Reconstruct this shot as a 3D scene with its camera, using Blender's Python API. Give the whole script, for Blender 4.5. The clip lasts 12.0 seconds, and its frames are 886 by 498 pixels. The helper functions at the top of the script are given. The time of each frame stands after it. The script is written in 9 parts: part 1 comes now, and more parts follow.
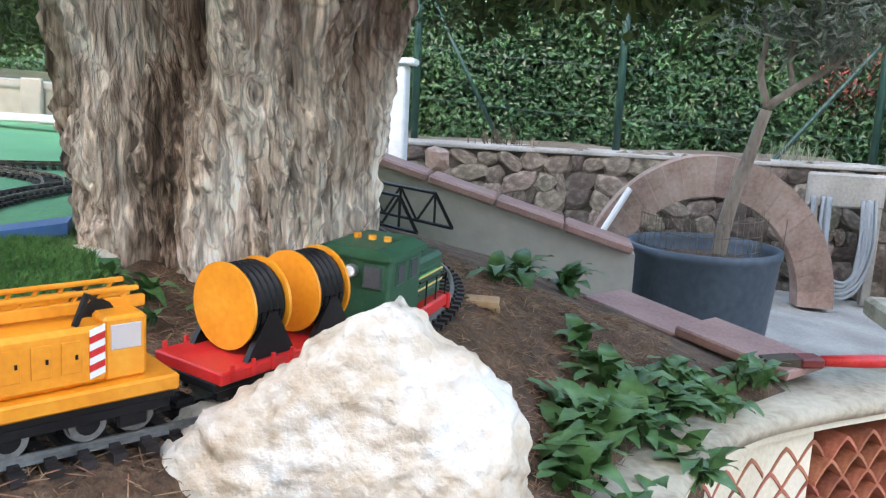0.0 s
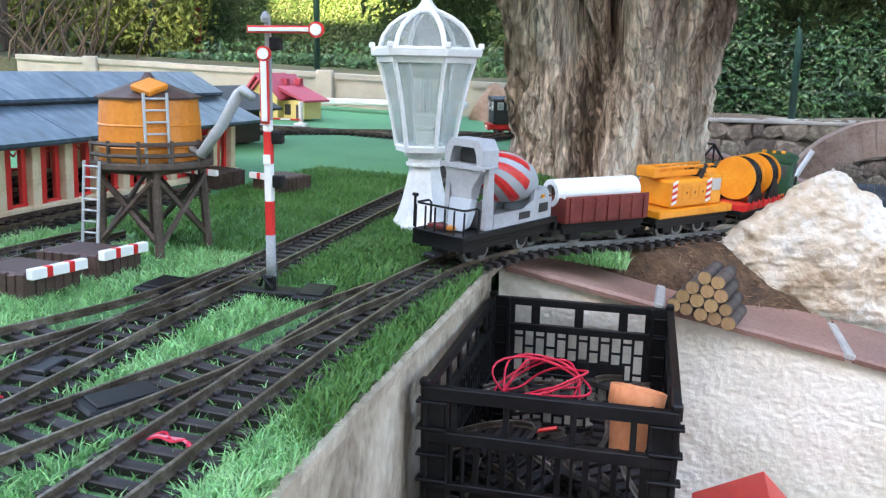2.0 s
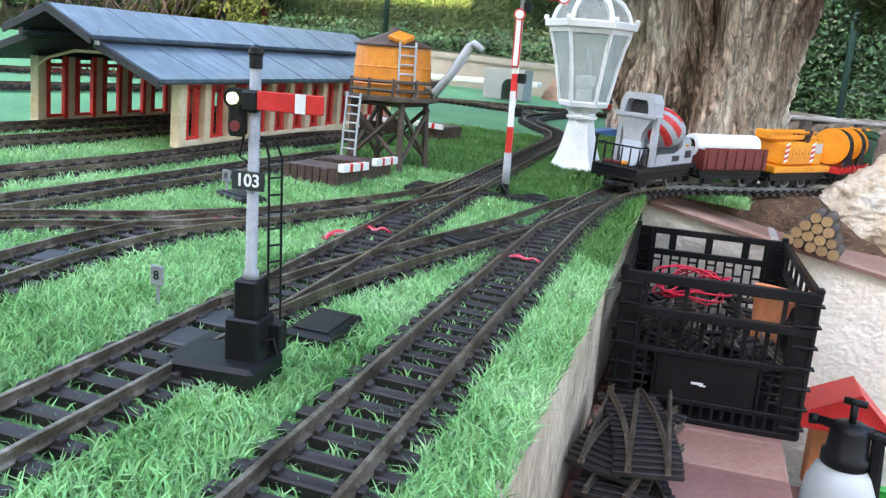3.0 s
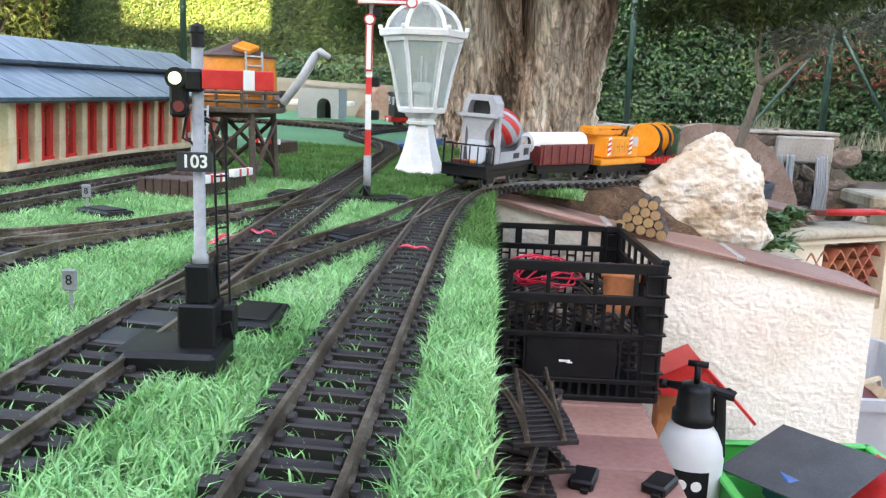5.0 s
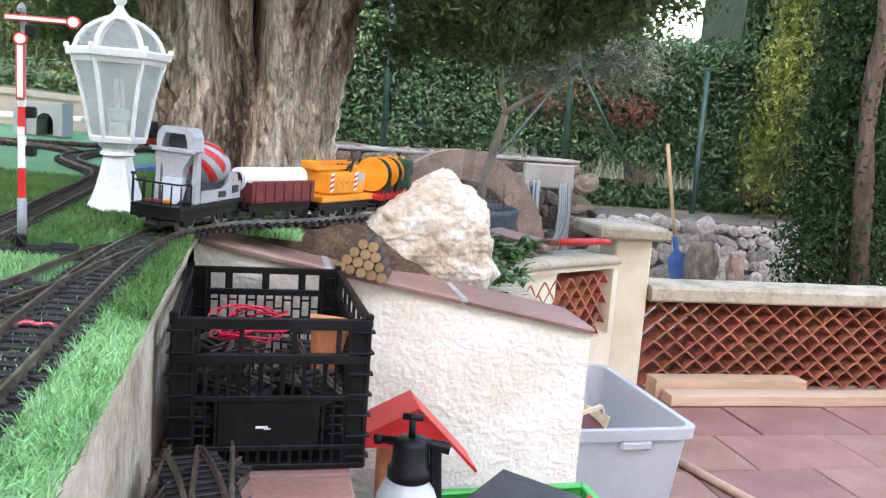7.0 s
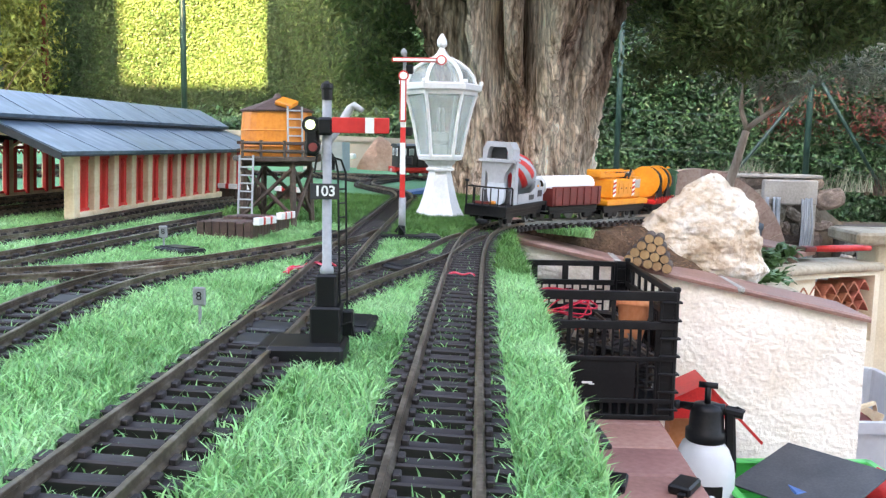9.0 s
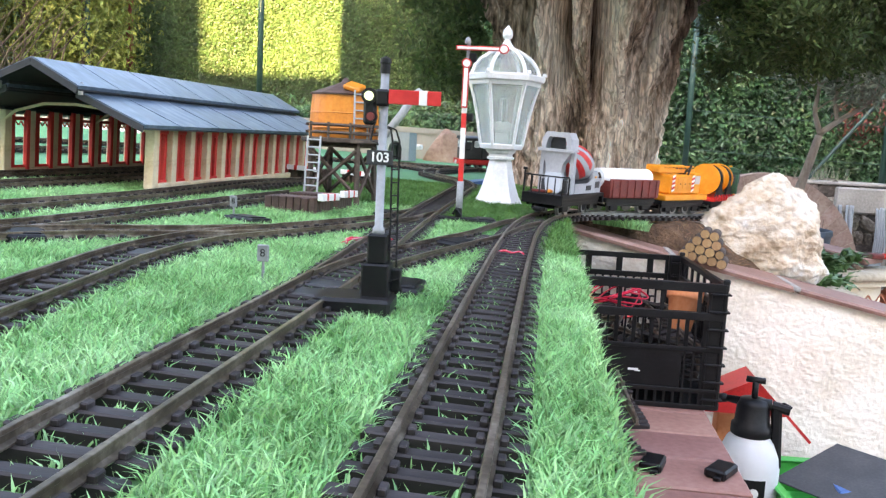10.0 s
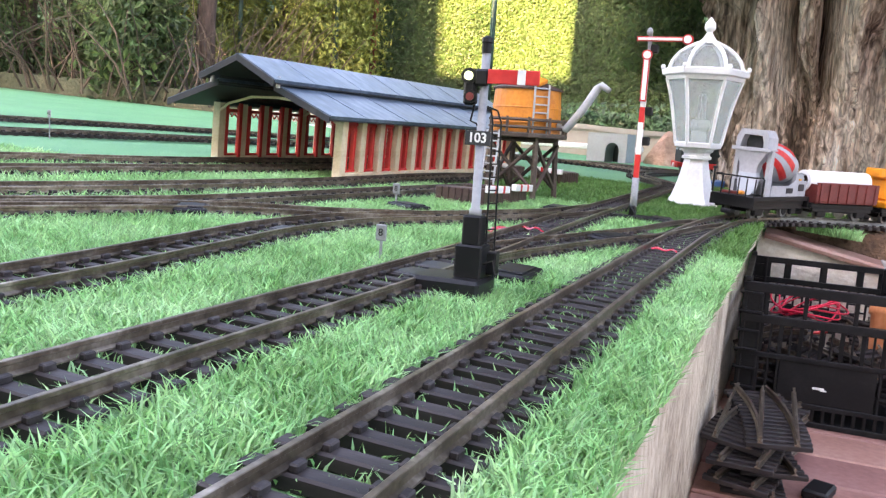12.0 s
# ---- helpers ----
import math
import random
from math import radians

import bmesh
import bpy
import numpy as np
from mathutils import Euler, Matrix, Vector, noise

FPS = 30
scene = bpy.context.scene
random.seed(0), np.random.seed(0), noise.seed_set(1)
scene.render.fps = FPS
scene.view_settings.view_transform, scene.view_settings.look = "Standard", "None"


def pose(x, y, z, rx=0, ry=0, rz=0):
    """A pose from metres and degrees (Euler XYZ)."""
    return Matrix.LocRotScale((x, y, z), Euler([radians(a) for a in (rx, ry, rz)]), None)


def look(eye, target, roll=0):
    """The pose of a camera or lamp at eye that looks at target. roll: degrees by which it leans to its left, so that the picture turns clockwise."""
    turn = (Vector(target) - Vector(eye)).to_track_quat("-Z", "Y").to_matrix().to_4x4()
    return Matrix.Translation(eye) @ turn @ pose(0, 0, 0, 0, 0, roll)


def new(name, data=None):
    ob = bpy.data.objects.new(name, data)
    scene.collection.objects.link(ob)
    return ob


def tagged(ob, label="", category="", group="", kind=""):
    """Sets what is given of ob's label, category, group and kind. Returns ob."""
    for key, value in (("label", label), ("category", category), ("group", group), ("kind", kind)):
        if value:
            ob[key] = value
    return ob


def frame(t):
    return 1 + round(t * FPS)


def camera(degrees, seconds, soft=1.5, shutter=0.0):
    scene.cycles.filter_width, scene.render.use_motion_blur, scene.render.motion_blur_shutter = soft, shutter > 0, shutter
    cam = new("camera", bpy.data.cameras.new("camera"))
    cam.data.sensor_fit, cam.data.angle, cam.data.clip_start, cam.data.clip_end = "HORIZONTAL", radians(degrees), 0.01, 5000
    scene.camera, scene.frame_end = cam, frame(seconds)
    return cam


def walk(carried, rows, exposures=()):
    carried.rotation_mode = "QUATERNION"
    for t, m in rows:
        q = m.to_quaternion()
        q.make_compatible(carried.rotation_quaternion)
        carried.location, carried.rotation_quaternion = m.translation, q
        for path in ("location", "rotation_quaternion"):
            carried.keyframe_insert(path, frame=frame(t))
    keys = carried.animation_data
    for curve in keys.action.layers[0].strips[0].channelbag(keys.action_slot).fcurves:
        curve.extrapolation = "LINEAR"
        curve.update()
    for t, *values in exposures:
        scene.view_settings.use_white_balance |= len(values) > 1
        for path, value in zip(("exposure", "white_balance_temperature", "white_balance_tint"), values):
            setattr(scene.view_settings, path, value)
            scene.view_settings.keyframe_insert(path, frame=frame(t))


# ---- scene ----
cam = camera(55.0, 12.0, soft=1.3)
PATH = [
    (0, (0.756, 1.678, 0.277), (0.507, 3.629, -0.087), 2.8),
    (0.5, (0.628, 1.421, 0.287), (0.358, 3.361, -0.117), 1.2),
    (1, (0.534, 1.184, 0.275), (0.206, 3.116, -0.122), 0.3),
    (1.5, (0.458, 0.896, 0.264), (0.066, 2.808, -0.173), 0.7),
    (2, (0.344, 0.687, 0.268), (-0.161, 2.577, -0.147), 1.1),
    (2.5, (0.26, 0.462, 0.265), (-0.301, 2.336, -0.15), 1.8),
    (3, (0.17, 0.274, 0.213), (-0.368, 2.148, -0.232), 4.3),
    (3.2, (0.146, 0.259, 0.183), (-0.413, 2.128, -0.257), 4.8),
    (5, (0.086, 0.231, 0.175), (-0.02, 2.194, -0.19), 2.1),
    (5.5, (0.136, 0.267, 0.194), (0.276, 2.231, -0.155), 2.6),
    (6, (0.185, 0.302, 0.208), (0.559, 2.238, -0.123), 2.9),
    (6.5, (0.208, 0.34, 0.207), (0.647, 2.264, -0.115), 3.7),
    (6.7, (0.215, 0.362, 0.215), (0.661, 2.286, -0.099), 4.2),
    (8.5, (0.047, 0.145, 0.205), (0.084, 2.131, -0.026), 0.7),
    (9, (0.021, 0.097, 0.164), (-0.062, 2.08, -0.081), 1.0),
    (9.5, (0.024, 0.063, 0.145), (-0.138, 2.038, -0.122), 2.2),
    (10, (0.043, 0.042, 0.145), (-0.19, 2.011, -0.113), 3.0),
    (10.5, (0.082, 0.044, 0.145), (-0.304, 1.99, -0.109), 3.9),
    (11, (0.139, 0.06, 0.148), (-0.368, 1.977, -0.111), 4.0),
    (11.5, (0.158, 0.074, 0.141), (-0.466, 1.956, -0.118), 4.1),
    (12, (0.155, 0.079, 0.132), (-0.602, 1.909, -0.148), 3.8),
]
walk(cam, [(t, look(eye, target, roll)) for t, eye, target, roll in PATH], exposures=[(0, 4.0, 6700, 15), (1.5, 3.85, 6600, 16), (3.2, 3.97, 6950, 17), (5.2, 3.97, 7350, 19), (6.7, 4.02, 7100, 20), (8.5, 4.05, 7150, 20), (10.5, 4.06, 7200, 23), (12, 4.10, 7400, 30)])

# ---- light: a shaded garden at the end of the day, open sky above ----
world = bpy.data.worlds.new("sky")
scene.world = world
world.use_nodes = True
wn = world.node_tree
sky = wn.nodes.new("ShaderNodeTexSky")
sky.sky_type, sky.sun_disc = "NISHITA", False
SUN_ELEV, SUN_AZ = radians(13), radians(189)
sky.sun_elevation, sky.sun_rotation = SUN_ELEV, SUN_AZ
sky.air_density, sky.dust_density, sky.ozone_density = 1.0, 4.0, 1.0
wn.links.new(sky.outputs[0], wn.nodes["Background"].inputs[0])
wn.nodes["Background"].inputs[1].default_value = 0.15
sun = new("sun", bpy.data.lights.new("sun", "SUN"))
sun.data.energy, sun.data.angle, sun.data.color = 5.0, radians(0.5), (1.0, 0.74, 0.32)
to_sun = Vector((math.sin(SUN_AZ) * math.cos(SUN_ELEV), math.cos(SUN_AZ) * math.cos(SUN_ELEV), math.sin(SUN_ELEV)))
sun.matrix_world = look((0, 0, 0), -to_sun)

# ---- materials ----
def surf(name, cols, scale=20.0, fine=150.0, rough=0.7, metal=0.0, bump=0.2, depth=0.002, spread=0.0, island=0.0,
         stretch=(1, 1, 1), mix=0.35, spec=0.5, through_light=0.0, bump_scale=None):
    """A surface with its colour varied at two scales, a fine relief, and some spread from piece to piece."""
    m = bpy.data.materials.new(name)
    m.use_nodes = True
    nt, n, l = m.node_tree, m.node_tree.nodes, m.node_tree.links
    b = n["Principled BSDF"]
    b.inputs["Roughness"].default_value, b.inputs["Metallic"].default_value = rough, metal
    b.inputs["Specular IOR Level"].default_value = spec
    co = n.new("ShaderNodeTexCoord")
    mp = n.new("ShaderNodeMapping")
    mp.inputs["Scale"].default_value = stretch
    l.new(co.outputs["Object"], mp.inputs[0])
    big, small = n.new("ShaderNodeTexNoise"), n.new("ShaderNodeTexNoise")
    big.inputs["Scale"].default_value, big.inputs["Detail"].default_value = scale, 4
    small.inputs["Scale"].default_value, small.inputs["Detail"].default_value = fine, 3
    for t in (big, small):
        l.new(mp.outputs[0], t.inputs["Vector"])
    mx = n.new("ShaderNodeMix")
    mx.inputs[0].default_value = mix
    l.new(big.outputs[0], mx.inputs[2]), l.new(small.outputs[0], mx.inputs[3])
    ramp = n.new("ShaderNodeValToRGB")
    e = ramp.color_ramp.elements
    while len(e) < len(cols):
        e.new(0.5)
    for i, c in enumerate(cols):
        e[i].position = 0.32 + 0.36 * i / max(1, len(cols) - 1)
        e[i].color = (*c, 1)
    l.new(mx.outputs[0], ramp.inputs[0])
    col = ramp.outputs[0]
    for kind, amount in (("obj", spread), ("isl", island)):
        if amount:
            src = n.new("ShaderNodeObjectInfo").outputs["Random"] if kind == "obj" else n.new("ShaderNodeNewGeometry").outputs["Random Per Island"]
            rng = n.new("ShaderNodeMapRange")
            rng.inputs[3].default_value, rng.inputs[4].default_value = 1 - amount, 1 + amount
            l.new(src, rng.inputs[0])
            hue = n.new("ShaderNodeMapRange")
            hue.inputs[3].default_value, hue.inputs[4].default_value = 0.5 - amount * 0.05, 0.5 + amount * 0.05
            mul = n.new("ShaderNodeMath")
            mul.operation = "FRACT"
            m7 = n.new("ShaderNodeMath")
            m7.operation = "MULTIPLY"
            m7.inputs[1].default_value = 7.31
            l.new(src, m7.inputs[0]), l.new(m7.outputs[0], mul.inputs[0]), l.new(mul.outputs[0], hue.inputs[0])
            hsv = n.new("ShaderNodeHueSaturation")
            l.new(col, hsv.inputs["Color"]), l.new(rng.outputs[0], hsv.inputs["Value"]), l.new(hue.outputs[0], hsv.inputs["Hue"])
            col = hsv.outputs[0]
    l.new(col, b.inputs["Base Color"])
    if bump:
        bp = n.new("ShaderNodeBump")
        bp.inputs["Strength"].default_value, bp.inputs["Distance"].default_value = bump, depth
        h = small.outputs[0]
        if bump_scale:
            nz = n.new("ShaderNodeTexNoise")
            nz.inputs["Scale"].default_value, nz.inputs["Detail"].default_value = bump_scale, 5
            l.new(mp.outputs[0], nz.inputs["Vector"])
            h = nz.outputs[0]
        l.new(h, bp.inputs["Height"]), l.new(bp.outputs[0], b.inputs["Normal"])
    rr = n.new("ShaderNodeMapRange")
    rr.inputs[3].default_value, rr.inputs[4].default_value = max(0.03, rough - 0.12), min(1, rough + 0.12)
    l.new(big.outputs[0], rr.inputs[0]), l.new(rr.outputs[0], b.inputs["Roughness"])
    if through_light:
        tr = n.new("ShaderNodeBsdfTranslucent")
        ms = n.new("ShaderNodeMixShader")
        ms.inputs[0].default_value = through_light
        l.new(col, tr.inputs[0]), l.new(b.outputs[0], ms.inputs[1]), l.new(tr.outputs[0], ms.inputs[2])
        l.new(ms.outputs[0], n["Material Output"].inputs[0])
    return m


def glass(name, tint=(0.93, 0.96, 0.95), rough=0.08, clear=0.75):
    m = bpy.data.materials.new(name)
    m.use_nodes = True
    n, l = m.node_tree.nodes, m.node_tree.links
    b = n["Principled BSDF"]
    b.inputs["Base Color"].default_value = (*tint, 1)
    b.inputs["Roughness"].default_value = rough
    tp, ms = n.new("ShaderNodeBsdfTransparent"), n.new("ShaderNodeMixShader")
    tp.inputs[0].default_value = (*tint, 1)
    ms.inputs[0].default_value = clear
    l.new(b.outputs[0], ms.inputs[1]), l.new(tp.outputs[0], ms.inputs[2]), l.new(ms.outputs[0], n["Material Output"].inputs[0])
    return m


def glow(name, col, power):
    m = bpy.data.materials.new(name)
    m.use_nodes = True
    b = m.node_tree.nodes["Principled BSDF"]
    b.inputs["Base Color"].default_value = (*[0.15 * c for c in col], 1)
    b.inputs["Emission Color"].default_value, b.inputs["Emission Strength"].default_value = (*col, 1), power
    return m


M_TURF = surf("mint_turf", [(0.095, 0.26, 0.07), (0.26, 0.52, 0.205), (0.45, 0.69, 0.37)], 7, 60, 0.55, bump=0, island=0.4, through_light=0.3)
M_TURF_DARK = surf("dark_turf", [(0.038, 0.12, 0.02), (0.08, 0.205, 0.04), (0.15, 0.28, 0.09)], 7, 60, 0.6, bump=0, island=0.35, through_light=0.25)
M_MAT = surf("lawn_mat", [(0.05, 0.20, 0.075), (0.08, 0.27, 0.11), (0.11, 0.30, 0.13)], 3, 90, 0.75, bump=0.6, depth=0.01)
M_THATCH = surf("turf_backing", [(0.045, 0.12, 0.045), (0.09, 0.22, 0.085), (0.14, 0.28, 0.125)], 12, 200, 0.9, bump=0.5, depth=0.004)
M_SOIL = surf("needle_soil", [(0.035, 0.02, 0.012), (0.10, 0.055, 0.03), (0.2, 0.12, 0.07)], 25, 160, 0.95, bump=1.0, depth=0.008)
M_EARTH = surf("garden_earth", [(0.09, 0.07, 0.05), (0.16, 0.13, 0.09), (0.24, 0.2, 0.15)], 2, 25, 0.95, bump=0.6, depth=0.02)
M_RENDER = surf("rough_render", [(0.70, 0.62, 0.51), (0.81, 0.76, 0.675), (0.87, 0.83, 0.76)], 6, 120, 0.92, bump=0.8, depth=0.0032, bump_scale=110)
M_RENDER_OLD = surf("stained_render", [(0.17, 0.125, 0.085), (0.44, 0.365, 0.275), (0.64, 0.56, 0.44)], 9, 60, 0.92, bump=1.0, depth=0.008, stretch=(1, 1, 0.7), bump_scale=80)
M_CREAM = surf("cream_paint", [(0.60, 0.52, 0.38), (0.72, 0.65, 0.50), (0.78, 0.72, 0.58)], 5, 110, 0.85, bump=0.35, depth=0.003)
M_FARWALL = surf("old_cream_wall", [(0.25, 0.225, 0.185), (0.35, 0.32, 0.275), (0.42, 0.39, 0.34)], 1.2, 14, 0.9, bump=0.4, depth=0.01)
M_SLAB = surf("terracotta_slab", [(0.17, 0.092, 0.072), (0.28, 0.155, 0.125), (0.35, 0.22, 0.185)], 5, 140, 0.6, bump=0.3, depth=0.002, spread=0.12)
M_TILE = surf("terracotta_tile", [(0.20, 0.092, 0.07), (0.285, 0.138, 0.108), (0.35, 0.195, 0.155)], 6, 90, 0.65, bump=0.3, depth=0.002, spread=0.18)
M_CLAY = surf("lattice_clay", [(0.22, 0.07, 0.04), (0.36, 0.115, 0.065), (0.45, 0.18, 0.11)], 18, 160, 0.8, bump=0.4, depth=0.002, spread=0.2)
M_MORTAR = surf("grey_mortar", [(0.30, 0.29, 0.27), (0.42, 0.41, 0.39), (0.52, 0.51, 0.49)], 12, 150, 0.92, bump=0.5, depth=0.003)
M_JOINT = surf("old_joint", [(0.06, 0.052, 0.042), (0.11, 0.096, 0.08), (0.17, 0.15, 0.13)], 12, 150, 0.95, bump=0.6, depth=0.004)
M_CONCRETE = surf("weathered_concrete", [(0.20, 0.19, 0.17), (0.30, 0.285, 0.255), (0.40, 0.385, 0.35)], 4, 70, 0.92, bump=0.5, depth=0.004)
M_COPING = surf("mossy_coping", [(0.20, 0.165, 0.115), (0.42, 0.365, 0.27), (0.52, 0.46, 0.36)], 7, 60, 0.92, bump=0.6, depth=0.005)
M_STONE = surf("field_stone", [(0.07, 0.055, 0.042), (0.17, 0.135, 0.105), (0.31, 0.265, 0.215)], 5, 45, 0.9, bump=0.8, depth=0.012, spread=0.5)
M_ROCK = surf("quartz_rock", [(0.42, 0.31, 0.215), (0.56, 0.46, 0.345), (0.64, 0.57, 0.48), (0.66, 0.64, 0.60)], 11, 60, 0.8, bump=1.0, depth=0.008, bump_scale=75, mix=0.35)
for k, e in enumerate(next(x for x in M_ROCK.node_tree.nodes if x.type == "VALTORGB").color_ramp.elements):
    e.position = 0.36 + 0.085 * k
M_STONE_PALE = surf("pale_field_stone", [(0.20, 0.17, 0.14), (0.36, 0.33, 0.29), (0.50, 0.48, 0.44)], 5, 45, 0.9, bump=0.8, depth=0.012, spread=0.35)
M_PINKROCK = surf("pink_rock", [(0.26, 0.16, 0.12), (0.42, 0.27, 0.21), (0.52, 0.38, 0.31)], 7, 50, 0.9, bump=0.8, depth=0.008)
def bark_material():
    """Stringy cypress bark: red-brown fibres, grey weathered plates, and pale bare wood where the mesh says so."""
    m = surf("cypress_bark", [(0.10, 0.066, 0.048), (0.35, 0.25, 0.19), (0.55, 0.44, 0.36), (0.68, 0.59, 0.51)], 9, 60, 0.95, bump=1.0, depth=0.03, stretch=(1, 1, 0.22), mix=0.42, bump_scale=34)
    for k, e in enumerate(next(x for x in m.node_tree.nodes if x.type == "VALTORGB").color_ramp.elements):
        e.position = 0.395 + 0.063 * k
    nt, n, l = m.node_tree, m.node_tree.nodes, m.node_tree.links
    b = n["Principled BSDF"]
    src = b.inputs["Base Color"].links[0].from_socket
    at = n.new("ShaderNodeAttribute")
    at.attribute_name = "bare"
    co = n.new("ShaderNodeTexCoord")
    mp = n.new("ShaderNodeMapping")
    mp.inputs["Scale"].default_value = (1, 1, 0.3)
    pl = n.new("ShaderNodeTexNoise")
    pl.inputs["Scale"].default_value, pl.inputs["Detail"].default_value = 7, 5
    l.new(co.outputs["Object"], mp.inputs[0]), l.new(mp.outputs[0], pl.inputs["Vector"])
    rg = n.new("ShaderNodeMapRange")
    rg.inputs[1].default_value, rg.inputs[2].default_value = 0.50, 0.66
    rg.inputs[4].default_value = 0.55
    l.new(pl.outputs[0], rg.inputs[0])
    mx = n.new("ShaderNodeMath")
    mx.operation = "MAXIMUM"
    l.new(rg.outputs[0], mx.inputs[0]), l.new(at.outputs["Fac"], mx.inputs[1])
    pale = n.new("ShaderNodeHueSaturation")
    pale.inputs["Saturation"].default_value, pale.inputs["Value"].default_value = 0.66, 1.55
    l.new(src, pale.inputs["Color"])
    mc = n.new("ShaderNodeMix")
    mc.data_type = "RGBA"
    l.new(mx.outputs[0], mc.inputs[0]), l.new(src, mc.inputs[6]), l.new(pale.outputs[0], mc.inputs[7])
    # fine fibres along the grain, in colour and relief
    fm = n.new("ShaderNodeMapping")
    fm.inputs["Scale"].default_value = (1, 1, 0.10)
    fb = n.new("ShaderNodeTexNoise")
    fb.inputs["Scale"].default_value, fb.inputs["Detail"].default_value, fb.inputs["Distortion"].default_value = 95, 6, 0.6
    l.new(co.outputs["Object"], fm.inputs[0]), l.new(fm.outputs[0], fb.inputs["Vector"])
    fr = n.new("ShaderNodeMapRange")
    fr.inputs[1].default_value, fr.inputs[2].default_value, fr.inputs[3].default_value, fr.inputs[4].default_value = 0.38, 0.62, 0.62, 1.30
    l.new(fb.outputs[0], fr.inputs[0])
    fv = n.new("ShaderNodeHueSaturation")
    l.new(mc.outputs[2], fv.inputs["Color"]), l.new(fr.outputs[0], fv.inputs["Value"])
    wn2 = n.new("ShaderNodeTexNoise")
    wn2.inputs["Scale"].default_value, wn2.inputs["Detail"].default_value = 5, 3
    l.new(co.outputs["Object"], wn2.inputs["Vector"])
    off = n.new("ShaderNodeVectorMath")
    off.operation = "MULTIPLY_ADD"
    off.inputs[1].default_value = (0.16, 0.16, 0.10)
    l.new(wn2.outputs["Color"], off.inputs[0]), l.new(co.outputs["Object"], off.inputs[2])
    cm = n.new("ShaderNodeMapping")
    cm.inputs["Scale"].default_value = (1, 1, 0.085)
    l.new(off.outputs[0], cm.inputs[0])
    vo = n.new("ShaderNodeTexVoronoi")
    vo.feature = "DISTANCE_TO_EDGE"
    vo.inputs["Scale"].default_value = 40
    l.new(cm.outputs[0], vo.inputs["Vector"])
    cr = n.new("ShaderNodeMapRange")
    cr.inputs[1].default_value, cr.inputs[2].default_value, cr.inputs[3].default_value, cr.inputs[4].default_value = 0.0, 0.12, 0.68, 1.06
    l.new(vo.outputs["Distance"], cr.inputs[0])
    cv = n.new("ShaderNodeHueSaturation")
    l.new(fv.outputs[0], cv.inputs["Color"]), l.new(cr.outputs[0], cv.inputs["Value"])
    l.new(cv.outputs[0], b.inputs["Base Color"])
    b3 = n.new("ShaderNodeBump")
    b3.inputs["Strength"].default_value, b3.inputs["Distance"].default_value = 0.6, 0.007
    l.new(cr.outputs[0], b3.inputs["Height"]), l.new(b.inputs["Normal"].links[0].from_socket, b3.inputs["Normal"])
    l.new(b3.outputs[0], b.inputs["Normal"])
    b2 = n.new("ShaderNodeBump")
    b2.inputs["Strength"].default_value, b2.inputs["Distance"].default_value = 0.8, 0.006
    l.new(fb.outputs[0], b2.inputs["Height"]), l.new(b.inputs["Normal"].links[0].from_socket, b2.inputs["Normal"])
    l.new(b2.outputs[0], b.inputs["Normal"])
    return m


M_BARK = bark_material()
M_BARK_DARK = surf("dark_bark", [(0.03, 0.02, 0.015), (0.09, 0.06, 0.045), (0.16, 0.12, 0.09)], 10, 60, 0.95, bump=1.0, depth=0.01, stretch=(1, 1, 0.2))
M_BARK_RED = surf("reddish_bark", [(0.05, 0.028, 0.022), (0.12, 0.075, 0.06), (0.20, 0.14, 0.115)], 12, 70, 0.95, bump=1.0, depth=0.012, stretch=(1, 1, 0.15))
M_OLIVE_BARK = surf("olive_bark", [(0.12, 0.09, 0.07), (0.24, 0.19, 0.15), (0.32, 0.27, 0.22)], 14, 90, 0.95, bump=0.7, depth=0.005, stretch=(1, 1, 0.3))
M_CONIFER = surf("conifer_green", [(0.024, 0.048, 0.014), (0.062, 0.105, 0.032), (0.13, 0.18, 0.06)], 3, 30, 0.65, bump=0, island=0.5, through_light=0.3)
M_HEDGE = surf("hedge_leaf", [(0.016, 0.05, 0.018), (0.040, 0.11, 0.042), (0.09, 0.19, 0.075)], 2, 12, 0.36, bump=0, island=0.5, through_light=0.15)
M_HEDGE_IVY = surf("clipped_hedge", [(0.017, 0.042, 0.012), (0.036, 0.076, 0.021), (0.065, 0.115, 0.032)], 2, 12, 0.55, bump=0, island=0.4, through_light=0.2)
M_CYPRESS = surf("cypress_leaf", [(0.012, 0.028, 0.010), (0.028, 0.058, 0.020), (0.06, 0.10, 0.035)], 3, 30, 0.75, bump=0, island=0.5, spec=0.2)
M_THUJA = surf("thuja_leaf", [(0.06, 0.09, 0.018), (0.16, 0.20, 0.036), (0.33, 0.36, 0.08)], 2, 14, 0.6, bump=0, island=0.4, through_light=0.25)
M_REDLEAF = surf("red_dry_leaf", [(0.07, 0.022, 0.013), (0.13, 0.036, 0.022), (0.20, 0.065, 0.04)], 3, 20, 0.6, bump=0, island=0.4)
M_OLIVE = surf("olive_leaf", [(0.09, 0.11, 0.07), (0.16, 0.18, 0.125), (0.26, 0.27, 0.21)], 4, 30, 0.5, bump=0, island=0.4)
M_WEED = surf("weed_leaf", [(0.04, 0.12, 0.035), (0.08, 0.20, 0.06), (0.15, 0.29, 0.11)], 14, 80, 0.45, bump=0.3, depth=0.002, island=0.35, through_light=0.15)
